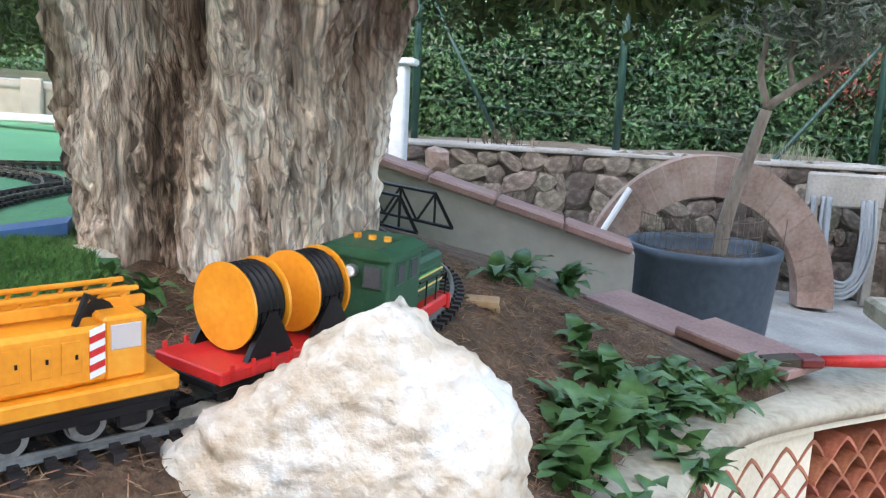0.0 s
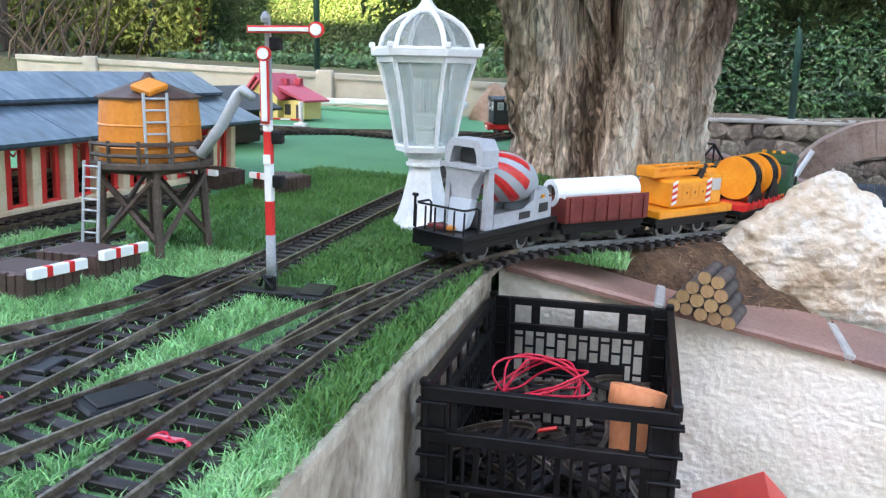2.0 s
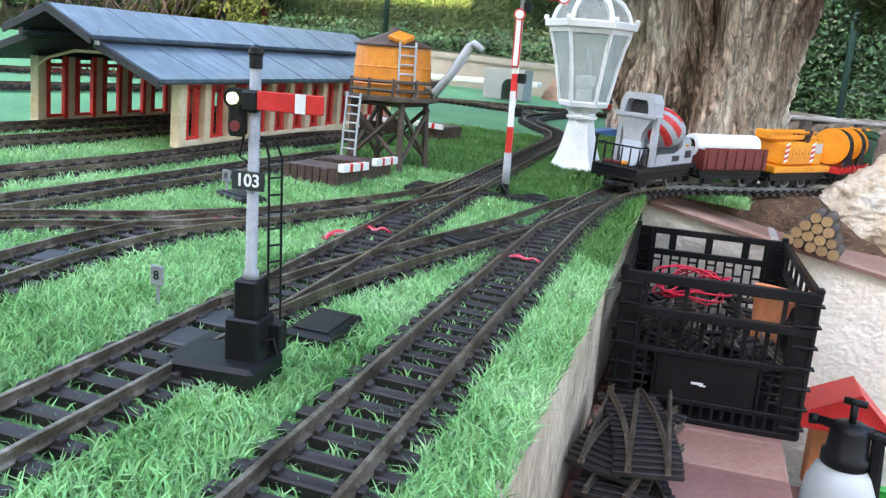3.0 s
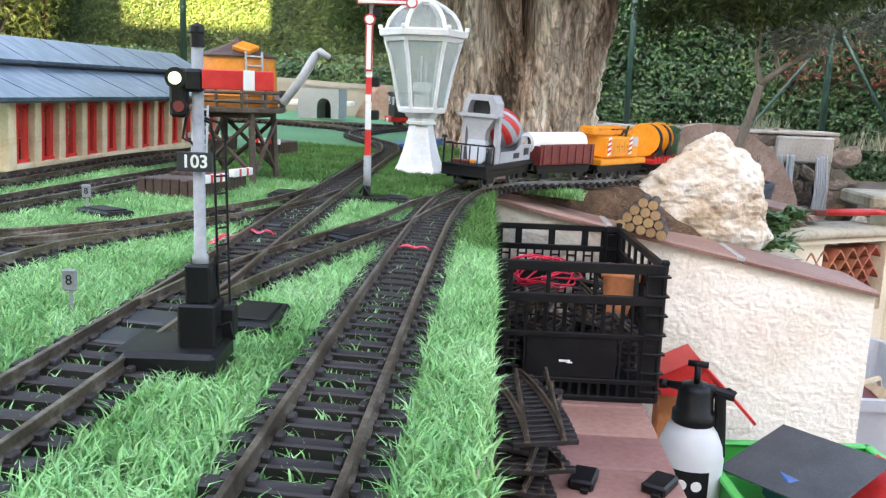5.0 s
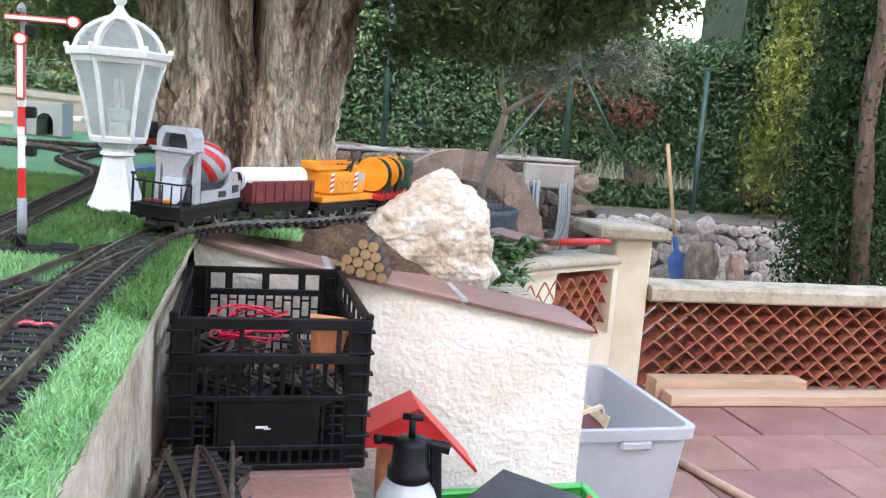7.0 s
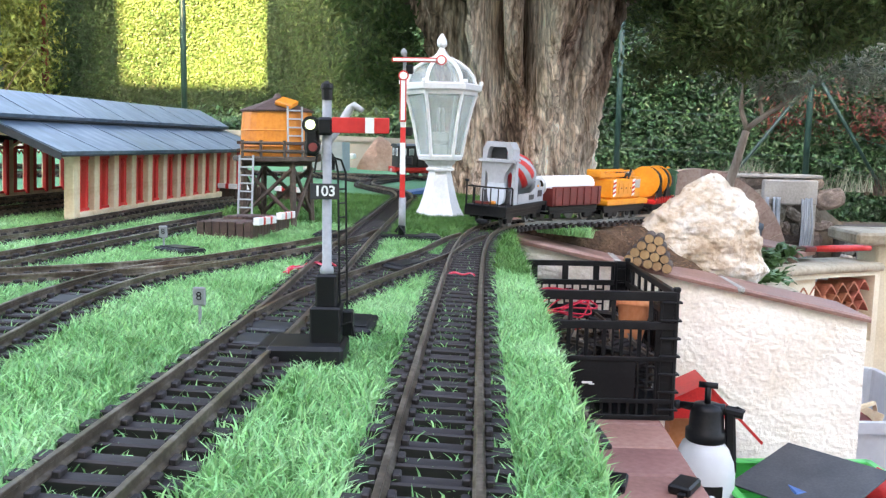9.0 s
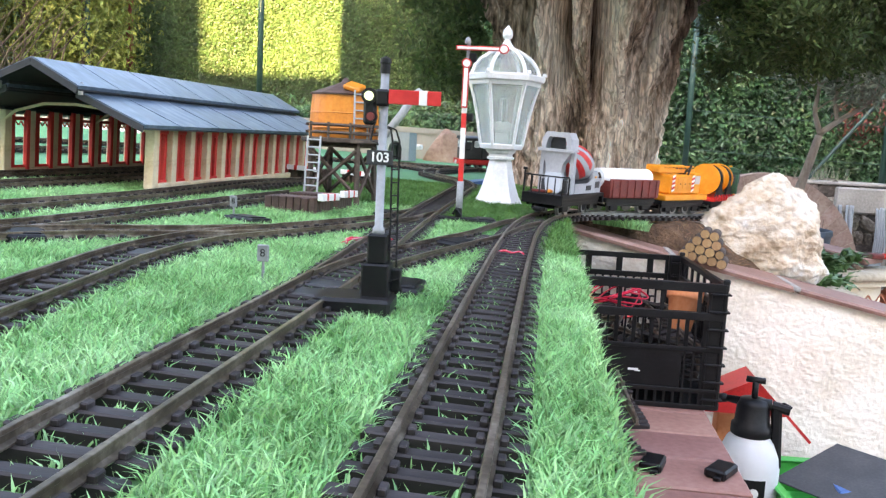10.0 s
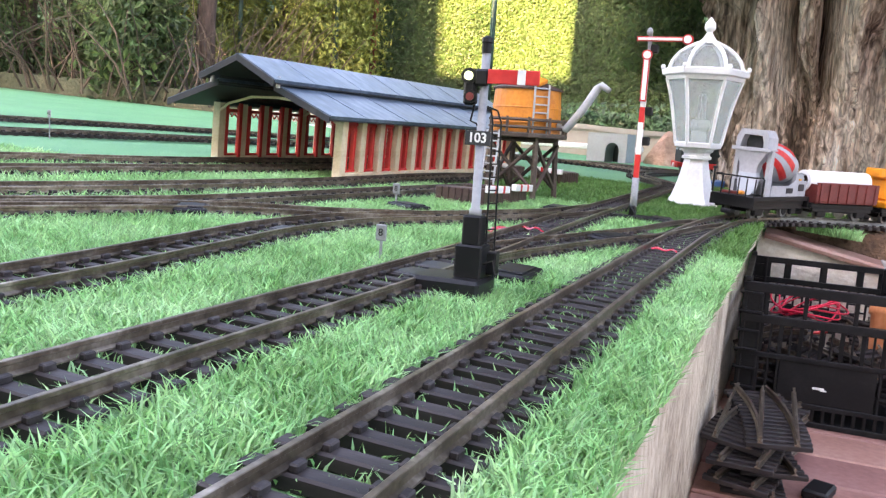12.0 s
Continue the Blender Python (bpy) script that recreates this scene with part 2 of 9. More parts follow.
M_DRY = surf("dry_brush", [(0.035, 0.024, 0.016), (0.07, 0.05, 0.032), (0.12, 0.09, 0.06)], 4, 30, 0.9, bump=0, island=0.4)
# near-black green: the shade between hedge leaves put into colour
M_HEDGE_SHADE = surf("hedge_shade", [(0.012, 0.03, 0.012), (0.024, 0.055, 0.022)], 3, 20, 0.95, bump=0.5, depth=0.03)
M_RAIL = surf("weathered_rail", [(0.06, 0.045, 0.034), (0.16, 0.125, 0.095), (0.34, 0.29, 0.24)], 30, 220, 0.36, 0.65, bump=0.15, depth=0.0006)
M_RAIL_GREY = surf("grey_rail", [(0.12, 0.12, 0.12), (0.20, 0.205, 0.20), (0.30, 0.31, 0.30)], 25, 180, 0.45, 0.5, bump=0.15, depth=0.0006)
M_SLEEPER = surf("plastic_sleeper", [(0.012, 0.009, 0.009), (0.024, 0.019, 0.019), (0.048, 0.04, 0.04)], 60, 300, 0.55, spec=0.35, bump=0.35, depth=0.0008, stretch=(0.25, 1, 1), spread=0.25)
M_BLACK = surf("black_plastic", [(0.004, 0.004, 0.005), (0.007, 0.007, 0.008), (0.014, 0.014, 0.015)], 20, 200, 0.45, spec=0.25, bump=0.1, depth=0.0006)
M_BLACKPAINT = surf("black_paint", [(0.012, 0.012, 0.014), (0.02, 0.021, 0.024), (0.035, 0.036, 0.04)], 30, 220, 0.5, bump=0.05, depth=0.0004)
M_WHITEPAINT = surf("white_metal_paint", [(0.58, 0.60, 0.60), (0.71, 0.73, 0.73), (0.78, 0.80, 0.80)], 14, 160, 0.38, bump=0.08, depth=0.0006)
M_WHITE = surf("white_plastic", [(0.70, 0.70, 0.68), (0.80, 0.80, 0.79)], 20, 200, 0.45, bump=0.05, depth=0.0005)
M_RED = surf("red_paint", [(0.48, 0.012, 0.012), (0.60, 0.022, 0.02), (0.66, 0.04, 0.035)], 25, 200, 0.4, bump=0.05, depth=0.0004)
M_DARKRED = surf("brown_red_paint", [(0.10, 0.012, 0.010), (0.16, 0.022, 0.018), (0.2, 0.04, 0.03)], 25, 200, 0.5, bump=0.1, depth=0.0005)
M_ORANGE = surf("orange_plastic", [(0.52, 0.15, 0.012), (0.66, 0.22, 0.017), (0.74, 0.29, 0.035)], 22, 160, 0.45, bump=0.08, depth=0.0006)
M_YELLOW = surf("amber_plastic", [(0.66, 0.22, 0.012), (0.77, 0.28, 0.014), (0.82, 0.35, 0.03)], 22, 160, 0.4, bump=0.05, depth=0.0005)
M_GREEN = surf("loco_green", [(0.012, 0.055, 0.03), (0.02, 0.085, 0.045), (0.035, 0.11, 0.06)], 22, 160, 0.4, bump=0.05, depth=0.0005)
M_GREY = surf("light_grey_plastic", [(0.30, 0.31, 0.325), (0.38, 0.39, 0.41), (0.45, 0.46, 0.48)], 22, 160, 0.45, bump=0.05, depth=0.0005)
M_SPOUTGREY = surf("pale_grey_plastic", [(0.30, 0.32, 0.33), (0.38, 0.40, 0.41), (0.46, 0.47, 0.48)], 40, 260, 0.5, bump=0.05, depth=0.0004)
M_POSTGREY = surf("grey_post_paint", [(0.17, 0.18, 0.19), (0.25, 0.26, 0.27), (0.32, 0.33, 0.34)], 40, 260, 0.5, bump=0.05, depth=0.0004)
M_BEIGE = surf("shed_beige", [(0.58, 0.44, 0.27), (0.72, 0.59, 0.40), (0.79, 0.69, 0.52)], 30, 200, 0.65, bump=0.15, depth=0.0008, spread=0.1)
M_SHEDRED = surf("shed_red", [(0.56, 0.02, 0.018), (0.66, 0.03, 0.026), (0.70, 0.055, 0.045)], 30, 200, 0.5, bump=0.08, depth=0.0006)
M_ROOF = surf("blue_grey_roof", [(0.045, 0.07, 0.10), (0.09, 0.135, 0.185), (0.19, 0.24, 0.30)], 10, 55, 0.42, bump=0.25, depth=0.0012, stretch=(0.5, 1, 0.5), mix=0.5)
# underside shade as a near-black roof colour; boards and clerestory share it
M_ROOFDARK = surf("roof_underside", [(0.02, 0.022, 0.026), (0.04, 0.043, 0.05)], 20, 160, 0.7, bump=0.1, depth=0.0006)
M_BROWN = surf("brown_plastic_wood", [(0.035, 0.017, 0.013), (0.06, 0.032, 0.026), (0.10, 0.06, 0.05)], 30, 220, 0.6, bump=0.3, depth=0.001, stretch=(0.4, 0.4, 1), spread=0.15)
M_TIMBER = surf("weathered_model_timber", [(0.035, 0.023, 0.017), (0.075, 0.052, 0.04), (0.13, 0.095, 0.075)], 40, 240, 0.75, bump=0.4, depth=0.001, spread=0.2)
M_LOGSIDE = surf("log_bark", [(0.035, 0.026, 0.022), (0.075, 0.058, 0.05), (0.13, 0.105, 0.09)], 60, 300, 0.9, bump=0.6, depth=0.001, spread=0.2)
M_LOGEND = surf("log_end", [(0.20, 0.115, 0.05), (0.31, 0.19, 0.09), (0.40, 0.265, 0.14)], 90, 400, 0.8, bump=0.3, depth=0.0005, spread=0.15)
M_POT = surf("blue_grey_pot", [(0.035, 0.048, 0.062), (0.06, 0.08, 0.105), (0.10, 0.125, 0.155)], 4, 40, 0.55, bump=0.1, depth=0.002)
M_FLOWERPOT = surf("orange_flowerpot", [(0.55, 0.17, 0.06), (0.66, 0.24, 0.10), (0.72, 0.31, 0.15)], 15, 120, 0.75, bump=0.1, depth=0.0008)
M_WIRE = surf("red_wire", [(0.55, 0.01, 0.04), (0.66, 0.02, 0.06)], 40, 200, 0.4, bump=0)
M_PINKWIRE = surf("pink_wire", [(0.62, 0.16, 0.22), (0.72, 0.26, 0.32)], 40, 200, 0.45, bump=0)
M_FENCE = surf("green_fence_paint", [(0.006, 0.032, 0.024), (0.011, 0.048, 0.038), (0.02, 0.065, 0.05)], 8, 60, 0.5, bump=0.05, depth=0.001)
M_WOOD = surf("spade_wood", [(0.36, 0.22, 0.11), (0.48, 0.32, 0.18), (0.56, 0.41, 0.25)], 8, 60, 0.7, bump=0.2, depth=0.001, stretch=(1, 1, 0.2))
M_BATTEN = surf("sawn_batten", [(0.36, 0.24, 0.15), (0.50, 0.35, 0.235), (0.60, 0.45, 0.32)], 5, 60, 0.75, bump=0.25, depth=0.002, stretch=(0.12, 1, 1))
M_PIPEBROWN = surf("tan_plastic_pipe", [(0.38, 0.24, 0.15), (0.50, 0.34, 0.23), (0.56, 0.41, 0.29)], 4, 40, 0.55, bump=0.08, depth=0.002)
M_BRICKARCH = surf("arch_plaster", [(0.19, 0.12, 0.092), (0.32, 0.215, 0.168), (0.40, 0.31, 0.26)], 7, 60, 0.9, bump=0.5, depth=0.004, spread=0.15)
M_HOSE = surf("grey_hose", [(0.22, 0.25, 0.27), (0.33, 0.36, 0.38)], 6, 60, 0.45, bump=0)
M_BLUE = surf("blue_plastic", [(0.03, 0.09, 0.26), (0.05, 0.14, 0.36)], 8, 60, 0.5, bump=0.05)
M_BINWHITE = surf("cloudy_plastic", [(0.56, 0.58, 0.62), (0.68, 0.70, 0.74)], 4, 60, 0.35, bump=0.05, through_light=0.35)
M_BOTTLE = surf("milky_bottle", [(0.72, 0.73, 0.75), (0.82, 0.83, 0.84)], 6, 60, 0.4, bump=0.03, through_light=0.3)
M_LIME = surf("lime_tray", [(0.03, 0.36, 0.06), (0.05, 0.46, 0.09)], 6, 80, 0.4, bump=0.03)
M_SLATE = surf("slate_sheet", [(0.035, 0.038, 0.042), (0.055, 0.058, 0.063), (0.08, 0.083, 0.088)], 14, 200, 0.7, bump=0.25, depth=0.0008)
M_HOUSEYELLOW = surf("house_yellow", [(0.66, 0.50, 0.17), (0.76, 0.60, 0.25)], 12, 90, 0.7, bump=0.1)
M_HOUSEROOF = surf("house_raspberry", [(0.42, 0.05, 0.08), (0.54, 0.08, 0.12)], 12, 90, 0.6, bump=0.2)
M_PALEGREY = surf("pale_grey_board", [(0.30, 0.33, 0.35), (0.40, 0.43, 0.45)], 5, 60, 0.8, bump=0.1)
M_FACADE = surf("facade_plaster", [(0.52, 0.46, 0.36), (0.62, 0.56, 0.45)], 0.6, 8, 0.9, bump=0.2, depth=0.01)
M_GLASS = glass("lamp_glass", (0.80, 0.84, 0.83), 0.14, 0.76)
M_CABGLASS = glass("cab_glass", (0.75, 0.80, 0.82), 0.1, 0.45)
M_BULB = surf("white_bulb", [(0.75, 0.75, 0.70), (0.82, 0.82, 0.78)], 9, 50, 0.3, bump=0)
M_LENS = glow("white_signal_light", (0.75, 1.0, 0.5), 0.16)
M_CHROME = surf("dull_steel", [(0.35, 0.36, 0.37), (0.5, 0.51, 0.52)], 30, 200, 0.35, 0.8, bump=0.05, depth=0.0004)
M_CAR = surf("dark_car_paint", [(0.012, 0.016, 0.026), (0.02, 0.026, 0.04)], 2, 20, 0.25, bump=0)

# ---- small building tools ----
def mesh_of(name, bm, mats, smooth=False):
    me = bpy.data.meshes.new(name)
    bmesh.ops.recalc_face_normals(bm, faces=bm.faces)
    bm.to_mesh(me)
    bm.free()
    for m in mats if isinstance(mats, (list, tuple)) else [mats]:
        me.materials.append(m)
    if smooth:
        me.polygons.foreach_set("use_smooth", [True] * len(me.polygons))
    return me


def part(name, bm, material, parent, label="", smooth=False, kind=""):
    ob = new(name, mesh_of(name, bm, material, smooth))
    ob.parent = parent
    return tagged(ob, label=label, kind=kind)


def piece(name, me, parent, m=None):
    ob = new(name, me)
    ob.parent = parent
    if m is not None:
        ob.matrix_basis = m
    return ob


def thing(name, m, label, category, group="", kind=""):
    ob = new(name)
    ob.empty_display_size = 0.02
    ob.matrix_basis = m
    return tagged(ob, label, category, group, kind)


def solid(name, bm, material, label, category, kind="structure", smooth=False, m=None):
    ob = new(name, mesh_of(name, bm, material, smooth))
    if m is not None:
        ob.matrix_basis = m
    return tagged(ob, label, category, "", kind)


def box(bm, c, s, ch=0.0, m=None, mi=0):
    """A box with its edges cut by ch."""
    m = m or Matrix()
    c = Vector(c)
    h = [max(v / 2, 1e-5) for v in s]
    ch = min(ch, 0.45 * min(s))
    if ch <= 0:
        v = [bm.verts.new(m @ (c + Vector((x * h[0], y * h[1], z * h[2])))) for x in (-1, 1) for y in (-1, 1) for z in (-1, 1)]
        for f in ((0, 1, 3, 2), (4, 6, 7, 5), (0, 4, 5, 1), (2, 3, 7, 6), (0, 2, 6, 4), (1, 5, 7, 3)):
            bm.faces.new([v[i] for i in f]).material_index = mi
        return
    v = {}
    for x in (-1, 1):
        for y in (-1, 1):
            for z in (-1, 1):
                for a in range(3):
                    p = [x * h[0], y * h[1], z * h[2]]
                    for b in range(3):
                        if b != a:
                            p[b] -= (x, y, z)[b] * ch
                    v[x, y, z, a] = bm.verts.new(m @ (c + Vector(p)))
    fs = []
    for a in range(3):
        b, d = (a + 1) % 3, (a + 2) % 3
        for s1 in (-1, 1):
            def key(sb, sd):
                k = [0, 0, 0]
                k[a], k[b], k[d] = s1, sb, sd
                return tuple(k)
            fs.append([v[(*key(i, j), a)] for i, j in ((-1, -1), (1, -1), (1, 1), (-1, 1))])
            for s2 in (-1, 1):
                k1, k2 = [0, 0, 0], [0, 0, 0]
                k1[a], k1[b], k1[d] = s1, s2, -1
                k2[a], k2[b], k2[d] = s1, s2, 1
                fs.append([v[(*k1, a)], v[(*k2, a)], v[(*k2, b)], v[(*k1, b)]])
    for x in (-1, 1):
        for y in (-1, 1):
            for z in (-1, 1):
                fs.append([v[x, y, z, a] for a in range(3)])
    for f in fs:
        bm.faces.new(f).material_index = mi


def ring(bm, centre, u, w, r, n):
    return [bm.verts.new(centre + (u * math.cos(2 * math.pi * i / n) + w * math.sin(2 * math.pi * i / n)) * r) for i in range(n)]


def skin(bm, rings, cap=True, mi=0):
    for a, b in zip(rings, rings[1:]):
        n = len(a)
        for i in range(n):
            bm.faces.new((a[i], a[(i + 1) % n], b[(i + 1) % n], b[i])).material_index = mi
    if cap:
        bm.faces.new(rings[0][::-1]).material_index = mi
        bm.faces.new(rings[-1]).material_index = mi


def tube(bm, pts, r, n=8, mi=0, cap=True):
    """A round bar along points; r: one radius or one for each."""
    pts = [Vector(p) for p in pts]
    rs = r if isinstance(r, (list, tuple)) else [r] * len(pts)
    rings, u = [], None
    for i, p in enumerate(pts):
        d = (pts[min(i + 1, len(pts) - 1)] - pts[max(i - 1, 0)])
        d = d.normalized() if d.length > 1e-9 else Vector((0, 0, 1))
        u = d.orthogonal().normalized() if u is None else (u - d * u.dot(d)).normalized()
        rings.append(ring(bm, p, u, d.cross(u), rs[i], n))
    skin(bm, rings, cap, mi)


def lathe(bm, prof, n=24, c=(0, 0, 0), mi=0, cap=True, turn=0.0, sq=None):
    """Turns a profile of (radius, height) about z."""
    c = Vector(c)
    rings = []
    for r, z in prof:
        rings.append([bm.verts.new(c + Vector((r * math.cos(turn + 2 * math.pi * i / n), r * math.sin(turn + 2 * math.pi * i / n), z))) for i in range(n)])
    skin(bm, rings, cap, mi)


def prism(bm, poly, a, b, axis="y", mi=0, m=None):
    """A polygon of pairs, drawn out from a to b along an axis."""
    m = m or Matrix()
    def put(p, t):
        x, z = p
        return m @ Vector({"y": (x, t, z), "x": (t, x, z), "z": (x, z, t)}[axis])
    r1, r2 = [bm.verts.new(put(p, a)) for p in poly], [bm.verts.new(put(p, b)) for p in poly]
    skin(bm, [r1, r2], True, mi)


def sweep(bm, line, prof, mi=0, cap=True):
    """Draws a profile of (sideways, up) along a line of points."""
    line = [Vector(p) for p in line]
    rings = []
    for i, p in enumerate(line):
        d = line[min(i + 1, len(line) - 1)] - line[max(i - 1, 0)]
        side = Vector((d.y, -d.x, 0)).normalized()
        rings.append([bm.verts.new(p + side * s + Vector((0, 0, h))) for s, h in prof])
    skin(bm, rings, cap, mi)


def smooth_line(pts, step=0.012):
    """A smooth curve through points, cut into even steps."""
    pts = [Vector(p) for p in pts]
    ext = [2 * pts[0] - pts[1], *pts, 2 * pts[-1] - pts[-2]]
    fine = []
    for a, b, c, d in zip(ext, ext[1:], ext[2:], ext[3:]):
        n = max(4, int((c - b).length / 0.004))
        for i in range(n):
            t = i / n
            fine.append(0.5 * (2 * b + (c - a) * t + (2 * a - 5 * b + 4 * c - d) * t * t + (3 * b - a - 3 * c + d) * t ** 3))
    fine.append(pts[-1])
    out, left = [fine[0]], step
    for p, q in zip(fine, fine[1:]):
        far = (q - p).length
        while far >= left and far > 0:
            p = p + (q - p) * (left / far)
            out.append(p.copy())
            far, left = (q - p).length, step
        left -= far
    return out


def rows_mesh(name, verts, faces, mats):
    me = bpy.data.meshes.new(name)
    me.from_pydata(verts, [], faces)
    for m in mats if isinstance(mats, (list, tuple)) else [mats]:
        me.materials.append(m)
    return me


def leaf_cloud(name, centres, normals, length, width, seed, mat, fold=0.25, droop=0.3, wild=0.55):
    """Many small folded leaves, each a diamond of two triangles pairs."""
    rng = np.random.default_rng(seed)
    n = len(centres)
    c = np.asarray(centres, float)
    nr = np.asarray(normals, float) + rng.normal(0, wild, (n, 3))
    nr /= np.linalg.norm(nr, axis=1)[:, None] + 1e-9
    a = rng.normal(0, 1, (n, 3))
    a[:, 2] -= droop
    a -= nr * (a * nr).sum(1)[:, None]
    a /= np.linalg.norm(a, axis=1)[:, None] + 1e-9
    b = np.cross(nr, a)
    ln = (length * rng.uniform(0.65, 1.35, n))[:, None]
    wd = (width * rng.uniform(0.7, 1.3, n))[:, None]
    v = np.stack([c - a * ln * 0.5, c + b * wd * 0.5 + nr * wd * fold, c + a * ln * 0.5, c - b * wd * 0.5 + nr * wd * fold], 1).reshape(-1, 3)
    i = np.arange(n)[:, None] * 4
    f = np.concatenate([i + [0, 1, 2], i + [0, 2, 3]], 1).reshape(-1, 3)
    return rows_mesh(name, v.tolist(), f.tolist(), mat)


def scatter(ob_name, me, label, category, kind="stuff", parent=None):
    ob = new(ob_name, me)
    if parent:
        ob.parent = parent
        return ob
    return tagged(ob, label, category, "", kind)


def pebble(seed, mat, sub=2, rough=0.22, flat=1.0):
    """One irregular lump of unit size."""
    bm = bmesh.new()
    bmesh.ops.create_icosphere(bm, subdivisions=sub, radius=0.5)
    off = Vector((seed * 3.7, seed * 1.3, seed * 2.1))
    for v in bm.verts:
        d = v.co.normalized()
        k = 1 + rough * noise.noise(d * 1.6 + off) * 2 + rough * 0.5 * noise.noise(d * 4 + off)
        v.co = d * 0.5 * k
        # blunt the lump towards a block
        v.co = Vector([math.copysign(min(abs(q), 0.40 + 0.05 * noise.noise(off + d)), q) for q in v.co])
        v.co.z *= flat
    return mesh_of("lump", bm, mat)


def ground_z(x, y=0.0):
    """The railway's lawn falls gently to the terrace side."""
    return -0.04 * x


TURF_Z = -0.017

# ---- setting ----
EDGE_X = 0.085          # the lawn's edge over the retaining wall
TERRACE_Z = -0.83
LEDGE_Z = -0.315
STEP_Z = -0.57


def slab_z(x):
    return -0.044 + (x - 0.094) * (-0.214)


TRACK_1 = [(0, -0.9), (0, 0.2), (0, 0.9), (0.003, 1.3), (0.008, 1.5), (0.022, 1.70), (0.055, 1.88), (0.13, 2.035), (0.26, 2.165), (0.375, 2.30), (0.47, 2.43), (0.545, 2.62), (0.585, 2.88), (0.565, 3.08), (0.49, 3.24), (0.38, 3.42), (0.24, 3.62), (0.05, 3.82), (-0.2, 4.0)]
LINE_1 = smooth_line([(x, y, 0) for x, y in TRACK_1], 0.026)


def from_line(x, y):
    """How far a place lies outside the curve of the first track."""
    best, sign = 9.0, 1
    for i in range(70, len(LINE_1) - 1):
        p, q = LINE_1[i], LINE_1[i + 1]
        d = math.hypot(x - p.x, y - p.y)
        if d < best:
            best = d
            t = q - p
            sign = 1 if (x - p.x) * t.y - (y - p.y) * t.x > 0 else -1
    return best * sign


def bed_z(x, y):
    """The planted bed that carries the track round the tree."""
    d = from_line(x, y)
    top = ground_z(x) - 0.022
    if d > 0.05:
        k = min(1, max(0, (y - 2.75) / 0.5))
        top -= (0.80 - 0.52 * k) * (d - 0.05)
    elif d < -0.06:
        top -= min(0.05, 0.12 * (-d - 0.06)) * min(1, max(0, (x - 0.08) / 0.18))
    low = slab_z(min(x, 1.0)) - 0.012 if y < 2.35 else -0.28
    return max(top, low) + 0.008 * noise.noise(Vector((x * 9, y * 9, 2)))


def sheet(name, xs, ys, zf, mat, label, category, skirt=None, kind="structure", smooth=True):
    bm = bmesh.new()
    g = [[bm.verts.new((x, y, zf(x, y))) for x in xs] for y in ys]
    for a, b in zip(g, g[1:]):
        for i in range(len(xs) - 1):
            bm.faces.new((a[i], a[i + 1], b[i + 1], b[i]))
    if skirt is not None:
        rim = g[0] + [r[-1] for r in g[1:]] + g[-1][-2::-1] + [r[0] for r in g[-2:0:-1]]
        low = [bm.verts.new((v.co.x, v.co.y, skirt)) for v in rim]
        n = len(rim)
        for i in range(n):
            bm.faces.new((rim[i], low[i], low[(i + 1) % n], rim[(i + 1) % n]))
    return solid(name, bm, mat, label, category, kind, smooth)


def steps(a, b, n):
    return [a + (b - a) * i / n for i in range(n + 1)]


# the whole site, to the horizon
sheet("ground", steps(-150, 150, 30), steps(-150, 150, 30), lambda x, y: -1.05 + 0.02 * noise.noise(Vector((x * 0.2, y * 0.2, 0))), M_EARTH, "bare brown earth that reaches to the horizon", "ground")
# raised lawn that carries the railway
lawn = sheet("lawn", steps(-9, -1.2, 26) + steps(-1.1, EDGE_X - 0.032, 40), steps(-3, 5.36, 80),
             lambda x, y: ground_z(x) + TURF_Z - 0.002 + 0.004 * noise.noise(Vector((x * 3, y * 3, 0))) - (0.0 if y < 5.6 else 0.0), M_MAT,
             "flat green artificial lawn mats under the garden railway", "lawn", skirt=-1.03)
# planted bed round the tree
BED_RIM = ((2.0, 0.92), (2.6, 0.90), (2.9, 0.96), (3.15, 1.10), (3.36, 1.27), (3.75, 0.90), (4.3, 0.60))


def bed_edge(y):
    for (y0, x0), (y1, x1) in zip(BED_RIM, BED_RIM[1:]):
        if y <= y1:
            return x0 + (x1 - x0) * max(0, y - y0) / (y1 - y0)
    return BED_RIM[-1][1]


bm = bmesh.new()
ys = steps(2.16, 4.3, 105)
g = [[bm.verts.new((0.08 + (bed_edge(y) - 0.08) * i / 50, y, bed_z(0.08 + (bed_edge(y) - 0.08) * i / 50, y))) for i in range(51)] for y in ys]
for a, b in zip(g, g[1:]):
    for i in range(50):
        bm.faces.new((a[i], a[i + 1], b[i + 1], b[i]))
rim = g[0] + [r[-1] for r in g[1:]] + g[-1][-2::-1] + [r[0] for r in g[-2:0:-1]]
low = [bm.verts.new((v.co.x, v.co.y, -1.03)) for v in rim]
for i in range(len(rim)):
    bm.faces.new((rim[i], low[i], low[(i + 1) % len(rim)], rim[(i + 1) % len(rim)]))
solid("flower_bed", bm, M_SOIL, "brown soil bed with dry needles below the tree", "soil", smooth=True)

